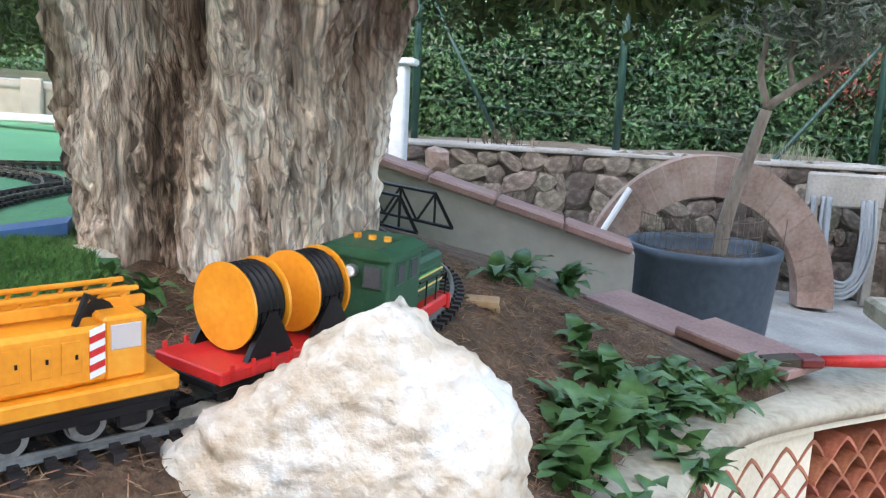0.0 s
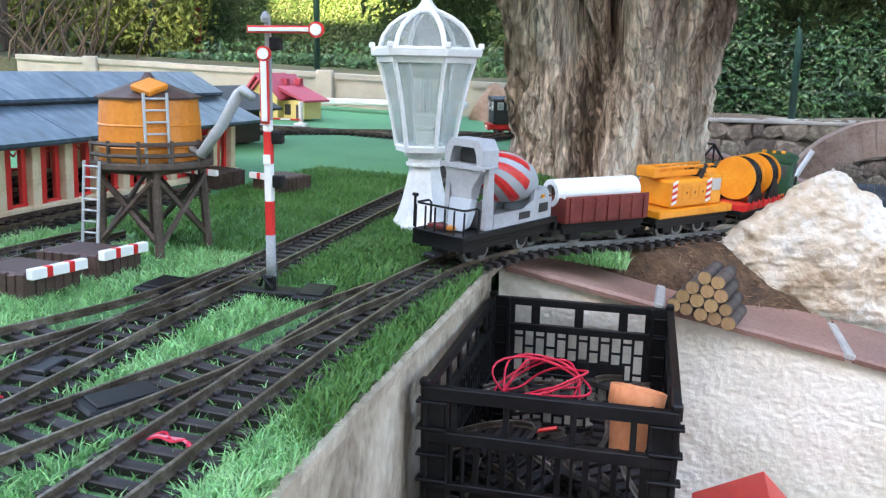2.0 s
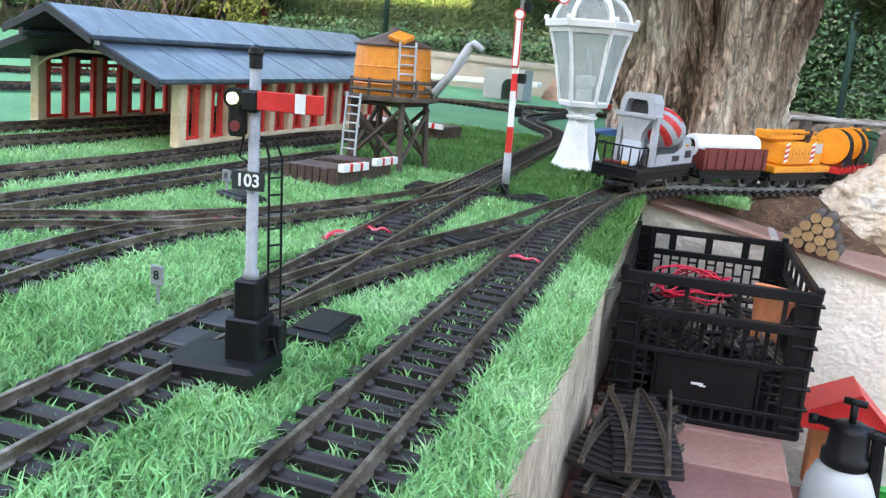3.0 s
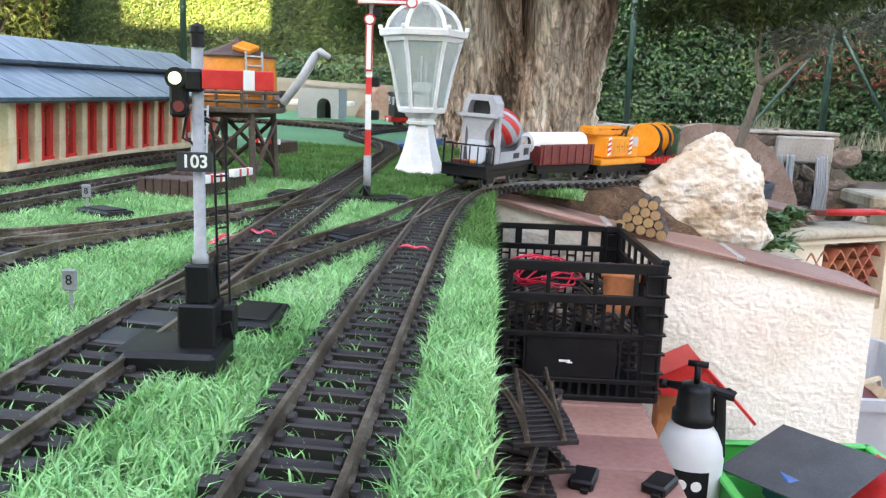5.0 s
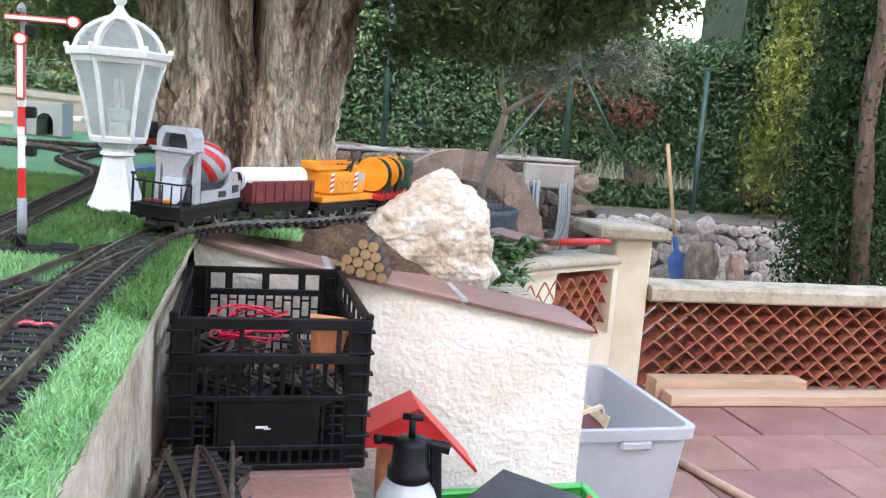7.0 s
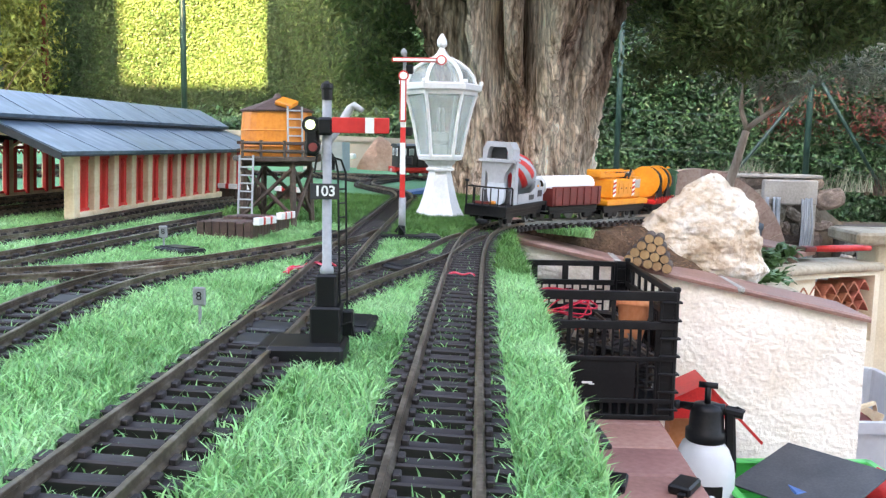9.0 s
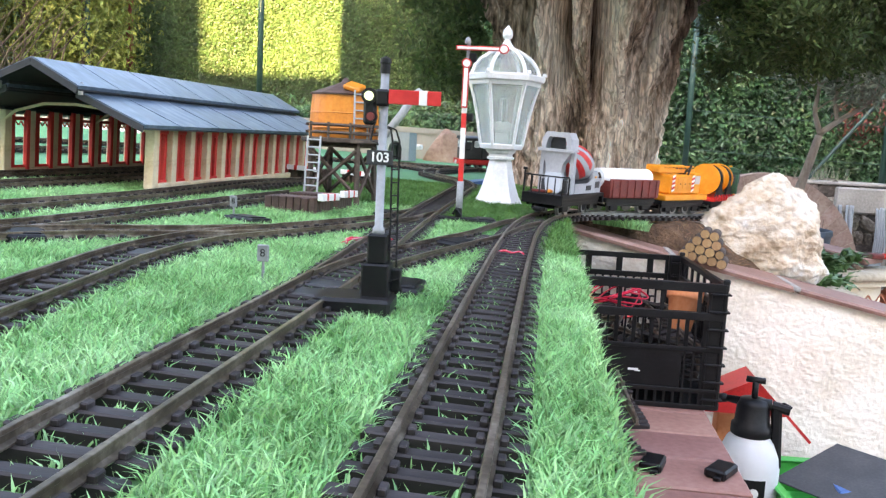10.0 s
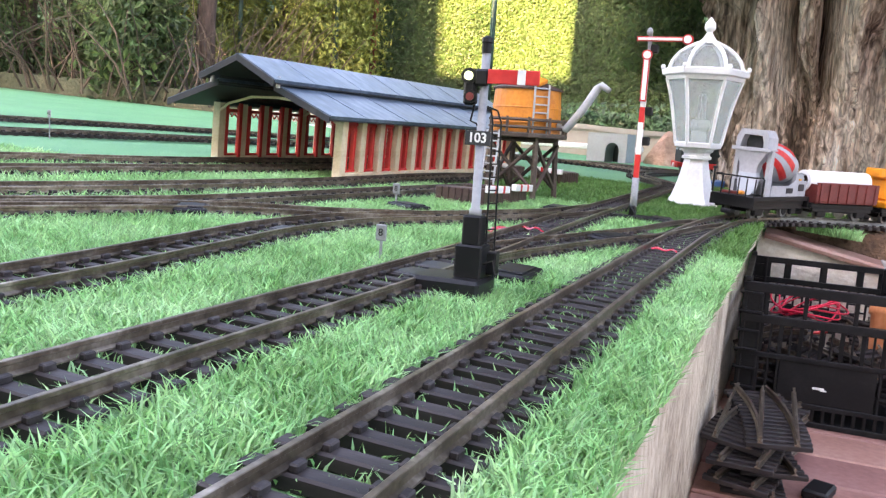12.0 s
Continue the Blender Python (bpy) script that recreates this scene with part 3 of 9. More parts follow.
# retaining wall below the lawn's edge
bm = bmesh.new()
xs = [(EDGE_X - 0.05, -0.05), (EDGE_X - 0.002, -0.030), (EDGE_X + 0.004, -0.034), (EDGE_X + 0.002, -0.048), (EDGE_X - 0.018, -0.062), (EDGE_X - 0.020, -0.2), (EDGE_X - 0.020, -1.03), (EDGE_X - 0.05, -1.03)]
rings = []
for i in range(60):
    y = -3 + i * (2.03 + 3) / 59
    rings.append([bm.verts.new((x + 0.004 * noise.noise(Vector((y * 7, z * 7, k))), y, z)) for k, (x, z) in enumerate(xs)])
skin(bm, rings)
solid("wall_lawn_edge", bm, M_RENDER_OLD, "stained cream rendered retaining wall under the turf", "wall")

# white wall with the slab coping
def cast(x, z):
    """Thrown plaster: short overlapping dabs."""
    p = Vector((x + 0.02 * noise.noise(Vector((x * 23, z * 23, 3))), 1.4 * z + 0.02 * noise.noise(Vector((x * 19, z * 19, 8))), 0))
    return -0.0014 * noise.noise(p * 41) - 0.0016 * noise.noise(p * 83 + Vector((0, 0, 4))) + 0.004 * noise.noise(p * 9)


bm = bmesh.new()
nx, nz = 230, 170
front = []
for i in range(nx + 1):
    x = EDGE_X - 0.004 + (0.948 - EDGE_X) * i / nx
    top = slab_z(x) - 0.010
    front.append([bm.verts.new((x, 2.035 + 0.094 * (x - 0.085) + cast(x, z), z))
                  for j, z in ((j, -1.03 + (top + 1.03) * j / nz) for j in range(nz + 1))])
back = [[bm.verts.new((c[0].co.x, 2.25 + 0.094 * (c[0].co.x - 0.085), c[0].co.z)), bm.verts.new((c[-1].co.x, 2.25 + 0.094 * (c[-1].co.x - 0.085), c[-1].co.z))] for c in front]
for a, b in zip(front, front[1:]):
    for j in range(nz):
        bm.faces.new((a[j], b[j], b[j + 1], a[j + 1]))
for i in range(nx):
    bm.faces.new((front[i][-1], front[i + 1][-1], back[i + 1][1], back[i][1]))
    bm.faces.new((back[i][0], back[i][1], back[i + 1][1], back[i + 1][0]))
for i in (0, nx):
    bm.faces.new(front[i] + [back[i][1], back[i][0]])
solid("wall_slope", bm, M_RENDER, "white roughcast wall with a sloping top", "wall")

# ledge and lower step by the wall
bm = bmesh.new()
box(bm, ((EDGE_X - 0.03 + 0.352) / 2, 0.72, (LEDGE_Z - 0.012 - 1.03) / 2), (0.352 - EDGE_X + 0.026, 2.6, 1.03 + LEDGE_Z - 0.012), 0.004)
solid("ledge", bm, M_MORTAR, "grey masonry ledge along the retaining wall", "ledge")
bm = bmesh.new()
box(bm, (0.624, 1.1, (STEP_Z - 0.012 - 1.03) / 2), (0.54, 1.84, 1.03 + STEP_Z - 0.012), 0.004)
solid("step", bm, M_MORTAR, "low masonry step beside the ledge", "step")
# terrace bed under its tiles
sheet("terrace", steps(0.905, 9, 12), steps(-4, 3.45, 12), lambda x, y: TERRACE_Z - 0.014, M_JOINT, "terrace bed of grey mortar under the tiles", "terrace", skirt=-1.03)
# yard behind the bed, up to the stone wall
def yard_front(x):
    return 3.0 if x < 0.95 else 2.9 + 1.0 * (x - 0.95) + 0.16 if x < 1.6 else 3.74


sheet("yard", steps(0.4, 2.72, 58), steps(3.0, 7.6, 90), lambda x, y: -1.03 if y < yard_front(x) else -0.55 - 0.085 * (x - 0.4) - 0.03 * max(0, y - 4.5) + 0.012 * noise.noise(Vector((x * 3, y * 3, 5))), M_CONCRETE, "dusty concrete yard before the stone wall", "yard", skirt=-1.04)
sheet("path", steps(1.72, 9, 20), steps(3.62, 7.0, 20), lambda x, y: -0.87 + 0.01 * noise.noise(Vector((x * 3, y * 3, 7))), M_CONCRETE, "worn concrete path behind the lattice balustrade", "path", skirt=-1.04)
# planted strip behind the stone wall
sheet("strip", steps(-0.4, 12, 60), steps(6.88, 9.5, 24), lambda x, y: -0.03 - 0.40 * min(1, max(0, (x - 2.55) / 0.25)) + 0.03 * noise.noise(Vector((x * 2, y * 2, 9))), M_EARTH, "dry leaf-strewn strip at the hedge's foot", "soil", skirt=-1.04)

# ---- tracks ----
RAIL_PROFILE = [(-0.0035, -0.0085), (0.0035, -0.0085), (0.0035, -0.0075), (0.0009, -0.0062), (0.0009, -0.003), (0.0019, -0.0022), (0.0019, -0.0003), (0.0014, 0), (-0.0014, 0), (-0.0019, -0.0003), (-0.0019, -0.0022), (-0.0009, -0.003), (-0.0009, -0.0062), (-0.0035, -0.0075)]


def sleeper_mesh(cut=1.0):
    bm = bmesh.new()
    box(bm, (0, 0, -0.0125), (0.088, 0.0118, 0.008), 0.0012 * cut)
    for sx in (-0.0242, 0.0242):
        for dx in (-0.0062, 0.0062):
            box(bm, (sx + dx, 0, -0.0068), (0.0046, 0.0085, 0.0042), 0.0008 * cut)
    return mesh_of("sleeper", bm, M_SLEEPER)


SLEEPER = sleeper_mesh()
SLEEPER_FAR = sleeper_mesh(0.0)
TRACK_LINES = []


def on_lawn(pts):
    return [(x, y, ground_z(x)) for x, y in pts]


def track(pts, label, near=None, rail_mat=None, skip=None, pitch=0.026, grey_from=None):
    """A length of track: two rails and its sleepers; near: the stretch of y in which sleepers are single pieces."""
    tr = thing("track", Matrix(), label, "track", "tracks on the lawn")
    line = smooth_line(on_lawn(pts), pitch / 2)
    TRACK_LINES.append(line)
    for side in (-0.0243, 0.0243):
        bm = bmesh.new()
        off = []
        for i, p in enumerate(line):
            d = line[min(i + 1, len(line) - 1)] - line[max(i - 1, 0)]
            off.append(p + Vector((d.y, -d.x, 0)).normalized() * side)
        off = [Vector((p.x, p.y, ground_z(p.x))) for p in off]
        cut = next((i for i, p in enumerate(off) if grey_from and p.y > grey_from), len(off))
        sweep(bm, off[:cut], RAIL_PROFILE)
        part("rail", bm, rail_mat or M_RAIL, tr, "rust-brown weathered rail" if rail_mat is None else "grey worn rail")
        if cut < len(off) - 2:
            bm = bmesh.new()
            sweep(bm, off[cut - 1:], RAIL_PROFILE)
            part("rail", bm, M_RAIL_GREY, tr, "grey worn rail")
    rest_v, rest_f = [], []
    base = np.array([v.co for v in SLEEPER_FAR.vertices])
    polys = [list(p.vertices) for p in SLEEPER_FAR.polygons]
    rnd = random.Random(len(TRACK_LINES))
    for i in range(1, len(line) - 1, 2):
        p, d = line[i], line[i + 1] - line[i - 1]
        if skip and skip(p.x, p.y):
            continue
        m = Matrix.Translation(p) @ Matrix.Rotation(math.atan2(d.y, d.x) - math.pi / 2 + rnd.uniform(-0.02, 0.02), 4, "Z") @ Matrix.Rotation(math.atan(0.04) * abs(math.cos(math.atan2(d.y, d.x) - math.pi / 2)), 4, "Y")
        if near and near[0] <= p.y <= near[1]:
            piece("sleeper", SLEEPER, tr, m)
        else:
            mm = np.array(m)
            k = len(rest_v)
            rest_v.extend((base @ mm[:3, :3].T + mm[:3, 3]).tolist())
            rest_f.extend([[k + j for j in f] for f in polys])
    if rest_v:
        ob = new("sleeper_rest", rows_mesh("sleeper_rest", rest_v, rest_f, M_SLEEPER))
        ob.parent = tr
        tagged(ob, kind="stuff")
    return tr


track(TRACK_1, "worn single track that bends round the tree", near=(0.1, 2.2), grey_from=1.98)
track([(-0.165, -0.9), (-0.165, 0.3), (-0.162, 0.7), (-0.163, 0.92), (-0.172, 1.15), (-0.182, 1.45), (-0.187, 1.7), (-0.192, 2.0), (-0.2, 2.4), (-0.205, 2.65), (-0.24, 2.88), (-0.32, 3.05), (-0.4, 3.25), (-0.42, 3.5), (-0.37, 3.85), (-0.30, 4.25)],
      "main track with a winding far end over the lawn", near=(0.15, 1.9))
track([(-0.160, 0.86), (-0.148, 0.97), (-0.122, 1.09), (-0.085, 1.235), (-0.045, 1.39), (-0.018, 1.56), (0.012, 1.68)], "short connecting track between two switches", near=(0.7, 1.9),
      skip=lambda x, y: y < 1.0 or y > 1.42)
track([(-0.33, -0.9), (-0.335, 0.1), (-0.345, 0.5), (-0.362, 0.7), (-0.38, 0.88), (-0.368, 1.04), (-0.325, 1.16), (-0.265, 1.32), (-0.215, 1.48), (-0.19, 1.66)], "brown siding track that joins the main track", near=(0.2, 1.6),
      skip=lambda x, y: y > 1.4)
track([(-0.72, -0.6), (-0.69, 0.2), (-0.645, 0.6), (-0.575, 0.84), (-0.50, 0.97), (-0.40, 1.07), (-0.32, 1.18)], "rust-brown crossing track through the switches", near=(0.5, 1.3),
      skip=lambda x, y: y > 1.06)
track([(-0.80, -0.2), (-0.72, 0.5), (-0.60, 0.85), (-0.56, 1.0), (-0.535, 1.2), (-0.512, 1.45), (-0.49, 1.65), (-0.475, 1.80)], "siding track that ends beside the water tower", near=(0.9, 1.8),
      skip=lambda x, y: y < 0.8)
track([(-0.86, 0.2), (-0.76, 0.75), (-0.71, 1.0), (-0.675, 1.22), (-0.648, 1.42), (-0.64, 1.65), (-0.63, 1.95), (-0.575, 2.22)], "siding track along the open shed", near=(0.9, 1.7))
track([(-0.98, -0.2), (-0.94, 0.8), (-0.91, 1.1), (-0.855, 1.5), (-0.80, 2.35)], "track that runs into the open shed")
track([(-1.12, -0.2), (-1.10, 0.8), (-1.08, 1.1), (-0.985, 1.5), (-0.90, 2.35)], "second track that runs into the open shed")
track([(-1.75, -0.5), (-1.70, 1.0), (-1.62, 1.7), (-1.50, 2.3), (-1.35, 2.9), (-1.1, 3.45), (-0.8, 3.8), (-0.5, 4.05), (-0.2, 4.2)], "far loop track across the lawn mats")
track([(-2.4, 0.0), (-2.2, 1.5), (-1.9, 2.6), (-1.5, 3.35), (-1.15, 3.62), (-0.85, 3.72), (-0.55, 3.7), (-0.42, 3.55)], "outer loop track across the lawn mats")

# ---- unseen walls added behind the camera to block the sun, with one gap ----
def sun_blocker(name, x0, x1, z1, label):
    bm = bmesh.new()
    box(bm, ((x0 + x1) / 2, -7.3, z1 / 2 - 0.5), (x1 - x0, 0.6, z1 + 1.0), 0.02)
    return solid(name, bm, M_FACADE, label, "house wall")


sun_blocker("wall_house_west", -45, -6.2, 8.2, "tall unseen plastered wall added to block the sun")
sun_blocker("wall_house_gap", -6.2, -4.64, 4.40, "low unseen plastered wall added to let a sun patch through")
sun_blocker("wall_house_east", -4.64, 45, 8.2, "tall unseen plastered wall added to shade the terrace side")

# ---- far side: low wall, hedges, fence, trees ----
bm = bmesh.new()
rings = []
for i in range(50):
    x = -3.7 + i * 3.6 / 49
    top = 0.205 - 0.036 * (x + 0.86) * 1.0 + 0.006 * noise.noise(Vector((x * 3, 0, 0)))
    y = 5.3 + 0.006 * noise.noise(Vector((x * 2, 4, 0)))
    rings.append([bm.verts.new(p) for p in ((x, y, -0.3), (x, y, top - 0.03), (x, y - 0.012, top - 0.03), (x, y - 0.012, top), (x, y + 0.17, top), (x, y + 0.17, -0.3))])
skin(bm, rings)
solid("wall_far", bm, M_FARWALL, "low old cream wall behind the lawn mats", "wall")
bm = bmesh.new()
for x in (-3.15, -1.6):
    box(bm, (x, 5.285, -0.02 - 0.036 * x), (0.10, 0.03, 0.42), 0.006)
solid("trim", bm, M_FARWALL, "flat cream piers on the far wall", "trim")
sheet("verge", steps(-9, -0.55, 45), steps(5.42, 9.2, 24), lambda x, y: 0.17 - 0.036 * (x + 0.86) + 0.015 * (y - 5.4) + 0.02 * noise.noise(Vector((x * 2, y * 2, 3))), surf("dry_verge", [(0.035, 0.045, 0.018), (0.07, 0.075, 0.035), (0.12, 0.105, 0.06)], 3, 40, 0.95, bump=0.8, depth=0.02), "rough dry grass verge behind the far wall", "verge", skirt=-1.03)


def hedge(name, x0, x1, y0, y1, z0, z1, n, leaf, mat, seed, label, bumps=0.05, wide=0.55, body=None, deep=0.15, wild=0.55, core=0.10):
    """A clipped hedge: a dark body with a coat of leaves on its faces."""
    h = thing(name, Matrix(), label, "hedge")
    rng = np.random.default_rng(seed)
    bm = bmesh.new()
    nx = max(4, int((x1 - x0) / 0.25))
    g = []
    for i in range(nx + 1):
        x = x0 + (x1 - x0) * i / nx
        y = y0 + (y1 - y0) * i / nx
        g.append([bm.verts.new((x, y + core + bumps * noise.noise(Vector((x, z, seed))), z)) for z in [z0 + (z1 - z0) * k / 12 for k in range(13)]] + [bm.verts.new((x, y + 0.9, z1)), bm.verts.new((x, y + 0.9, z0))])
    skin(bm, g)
    # default body colour paints the shade inside the hedge
    part("body", bm, body or M_HEDGE_SHADE, h)
    u, w = rng.uniform(0, 1, n), rng.uniform(0, 1, n)
    x = x0 + (x1 - x0) * u
    z = z0 + (z1 - z0) * w
    bmp = np.array([bumps * 1.6 * noise.noise(Vector((a * 1.7, b * 1.7, seed + 5))) for a, b in zip(x, z)])
    y = y0 + (y1 - y0) * u + bmp - rng.uniform(-0.33 * deep, 0.67 * deep, n)
    c = np.stack([x, y, z], 1)
    ntop = n // 12
    cx = x0 + (x1 - x0) * rng.uniform(0, 1, ntop)
    top = np.stack([cx, y0 + (y1 - y0) * (cx - x0) / (x1 - x0) + rng.uniform(0, 0.9, ntop), z1 + rng.uniform(-0.03, 0.12, ntop)], 1)
    c = np.concatenate([c, top])
    nr = np.tile([0, -1.0, 0.5], (len(c), 1))
    scatter("leaves", leaf_cloud("leaves", c, nr, leaf, leaf * wide, seed, mat, wild=wild), "", "", parent=h)
    tagged(h.children[-1], kind="stuff")
    return h


hedge("hedge", -4.7, -0.6, 8.75, 8.75, 0.1, 2.9, 130000, 0.038, M_HEDGE_IVY, 3, "tall ivy-green clipped hedge with a patch of evening sun", 0.025, wide=0.7, body=M_HEDGE_IVY, deep=0.05, wild=0.32, core=0.025)
hedge("hedge", -0.75, 3.40, 7.75, 7.54, -0.55, 2.6, 90000, 0.050, M_HEDGE, 4, "dense dark green laurel hedge behind the wire fence", 0.09, wild=0.7)
hedge("hedge", 3.38, 4.45, 7.54, 7.46, -0.55, 1.0, 15000, 0.055, M_HEDGE, 15, "low dip in the dark green hedge under open sky", 0.10, wild=0.7)
hedge("hedge", 4.42, 5.4, 7.5, 7.42, -0.55, 1.9, 16000, 0.055, M_HEDGE, 14, "dark green hedge that ends beside the thuja tree", 0.10, wild=0.7)
hedge("hedge", -4.2, -0.4, 7.5, 7.6, 0.15, 0.36, 7000, 0.05, M_HEDGE, 6, "low dark green ivy bank below the tall hedge", 0.06)
hedge("hedge", -15.0, -4.5, 10.8, 9.9, 0.0, 5.5, 40000, 0.12, M_HEDGE, 7, "tall dark evergreen hedge behind the thuja trees", 0.3)
hedge("hedge", 5.3, 8.5, 7.2, 6.2, -0.4, 2.2, 20000, 0.07, M_HEDGE, 5, "dark green hedge at the far end of the path", 0.12)


def patch_leaves(name, c, r, n, leaf, mat, seed, label, category, droop=0.6, squash=(1, 1, 1), wide=0.35):
    rng = np.random.default_rng(seed)
    p = rng.normal(0, 0.5, (n, 3))
    p /= np.maximum(1, np.linalg.norm(p, axis=1))[:, None]
    nr = p + [0, -0.6, 0.2]
    return leaf_cloud(name, np.array(c) + p * r * np.array(squash), nr, leaf, leaf * wide, seed, mat, droop=droop)


# red dying leaves in the hedge
for i, (x, y, z, r) in enumerate(((2.92, 7.40, 0.56, 0.24), (2.60, 7.43, 0.46, 0.15), (3.36, 7.38, 0.42, 0.14))):
    ob = scatter("dry_shrub", patch_leaves("dry_shrub", (x, y, z), r * 1.5, 300, 0.05, M_REDLEAF, 40 + i, "", "", squash=(1.3, 0.3, 1.0)), "red-brown dying leaves in the green hedge", "shrub", kind="")


def conifer(name, x, y, z0, height, r, n, mat, seed, label, leaf=0.075, bare=0.0, trunk=0.05, pointed=0.75):
    """An upright conifer: trunk, and a crown of hanging sprays in uneven clumps."""
    t = thing(name, pose(x, y, z0), label, "tree")
    rng = np.random.default_rng(seed)
    bm = bmesh.new()
    tube(bm, [(0.02 * math.sin(i), 0.02 * math.cos(i * 1.7), height * i / 8) for i in range(9)], [trunk * (1 - 0.85 * i / 8) for i in range(9)], 10)
    part("trunk", bm, M_BARK_DARK, t, smooth=True)
    k = n // 60
    cz = bare + (height - bare) * rng.uniform(0, 1, k) ** 0.9
    rad = r * (1 - (cz / height) * pointed) * (0.55 + 0.5 * rng.uniform(0, 1, k))
    ang = rng.uniform(0, 2 * math.pi, k)
    cc = np.stack([np.cos(ang) * rad, np.sin(ang) * rad, cz], 1)
    p = np.repeat(cc, 60, 0) + rng.normal(0, 1, (k * 60, 3)) * [0.09, 0.09, 0.15]
    nr = p * [1, 1, 0] + [0, 0, 0.1]
    scatter("crown", leaf_cloud("crown", p, nr, leaf, leaf * 0.4, seed, mat, droop=1.0), "", "", parent=t)
    return t


for i, (x, y, h, r) in enumerate(((-4.75, 8.5, 3.2, 0.45), (-4.45, 7.9, 3.8, 0.6), (-5.2, 8.1, 3.6, 0.6), (-5.95, 7.8, 4.2, 0.7), (-6.8, 7.6, 3.8, 0.7))):
    conifer("thuja_tree", x, y, 0.35, h * 0.8, r, 16000, M_THUJA, 60 + i, "yellow-green thuja tree in the boundary row", leaf=0.06)
conifer("thuja_tree", 4.60, 6.75, -0.12, 2.6, 0.44, 26000, M_THUJA, 70, "yellow-green thuja tree beyond the stone wall", leaf=0.055)
conifer("thuja_tree", 5.6, 6.5, -0.3, 3.4, 0.6, 14000, M_THUJA, 71, "yellow-green thuja tree beyond the stone wall", leaf=0.055)
t = conifer("cypress_tree", 3.62, 4.78, -0.88, 3.6, 0.30, 42000, M_CYPRESS, 75, "dark cypress tree with a bare reddish trunk", leaf=0.045, trunk=0.035, pointed=0.3)
bm = bmesh.new()
tube(bm, [(-0.06 + 0.03 * math.sin(i * 1.3) - 0.020 * i, -0.24 - 0.02 * math.cos(i * 1.9), -0.02 + 0.30 * i) for i in range(10)], [0.056 - 0.002 * i + 0.007 * math.sin(i * 2.7) for i in range(10)], 14)
part("stem", bm, M_BARK_RED, t, "stringy reddish-grey bare stem", smooth=True)

# dry brush at the left end of the lawn
rng = np.random.default_rng(9)
bm = bmesh.new()
for i in range(170):
    x, y = rng.uniform(-7.5, -3.8), rng.uniform(5.0, 6.8)
    z = 0.12 - 0.04 * (x + 1) * 0.9
    p = [Vector((x, y, z - 0.05))]
    d = Vector((rng.normal(0, 0.5), rng.normal(0, 0.3), 1.0))
    for k in range(4):
        p.append(p[-1] + d * rng.uniform(0.1, 0.28))
        d += Vector((rng.normal(0, 0.3), rng.normal(0, 0.3), rng.normal(-0.1, 0.2)))
    tube(bm, p, [0.010, 0.008, 0.006, 0.004, 0.002], 4)
solid("brushwood", bm, M_DRY, "tangled dry grey-brown brushwood under the trees", "brush", "stuff")
for i in range(6):
    conifer("shrub", -8.0 + i * 0.62, 6.0 + 0.5 * math.sin(i * 2.3), 0.22, 1.2 + 0.4 * math.sin(i * 1.9), 0.45, 4200, M_CONIFER, 90 + i, "dark evergreen shrub behind dry brush", leaf=0.08, trunk=0.02)
for i, (x, y) in enumerate(((-6.3, 6.3), (-5.3, 6.9), (-7.3, 6.6))):
    t = thing("tree", pose(x, y, 0.2), "bare brown tree trunk behind the brush", "tree")
    bm = bmesh.new()
    tube(bm, [(0, 0, -0.3), (0.02, 0, 0.8), (0.06, 0.03, 1.8), (0.05, 0, 3.4)], [0.11, 0.09, 0.075, 0.05], 10)
    part("trunk", bm, M_BARK_DARK, t, smooth=True)
    scatter("crown", patch_leaves("crown", (0, 0, 2.7), 1.0, 5000, 0.09, M_CONIFER, 120 + i, "", ""), "", "", parent=t)


# fence posts and wires
def fence_post(x, y, z0, z1, brace=0, label="dark green metal fence post"):
    if x > 2.6:
        z0 -= 0.36
    t = thing("fence_post", pose(x, y, z0), label, "post", "posts of the wire fence")
    bm = bmesh.new()
    tube(bm, [(0, 0, -0.2), (0, 0, z1 - z0)], 0.024, 10)
    part("post", bm, M_FENCE, t, smooth=True)
    bm = bmesh.new()
    lathe(bm, [(0.027, z1 - z0 - 0.01), (0.027, z1 - z0 + 0.012), (0.012, z1 - z0 + 0.022)], 10)
    part("cap", bm, M_FENCE, t)
    for b in ([brace] if brace else []):
        bm = bmesh.new()
        tube(bm, [(0, 0, (z1 - z0) * 0.6), (b, -0.02, -0.08)], 0.014, 8)
        part("brace", bm, M_FENCE, t, smooth=True)
    return t


POSTS = [(-5.4, 7.6, 0.5, 2.4, 0), (-4.25, 7.6, 0.45, 2.3, 0), (-2.39, 7.0, 0.3, 2.1, 0), (-0.15, 7.05, 0.05, 1.6, 0.55), (1.11, 7.0, -0.02, 1.5, 0), (2.6, 7.0, -0.06, 1.4, 0.6), (3.79, 7.0, -0.35, 0.78, 0), (5.1, 6.6, -0.4, 0.8, -0.4)]
for p in POSTS:
    fence_post(*p)
t = thing("fence_post", pose(2.6, 6.98, -0.06), "slanting dark green fence brace", "post")
bm = bmesh.new()
tube(bm, [(-0.02, 0, 0.75), (-0.62, 0, -0.05)], 0.014, 8)
part("brace", bm, M_FENCE, t)
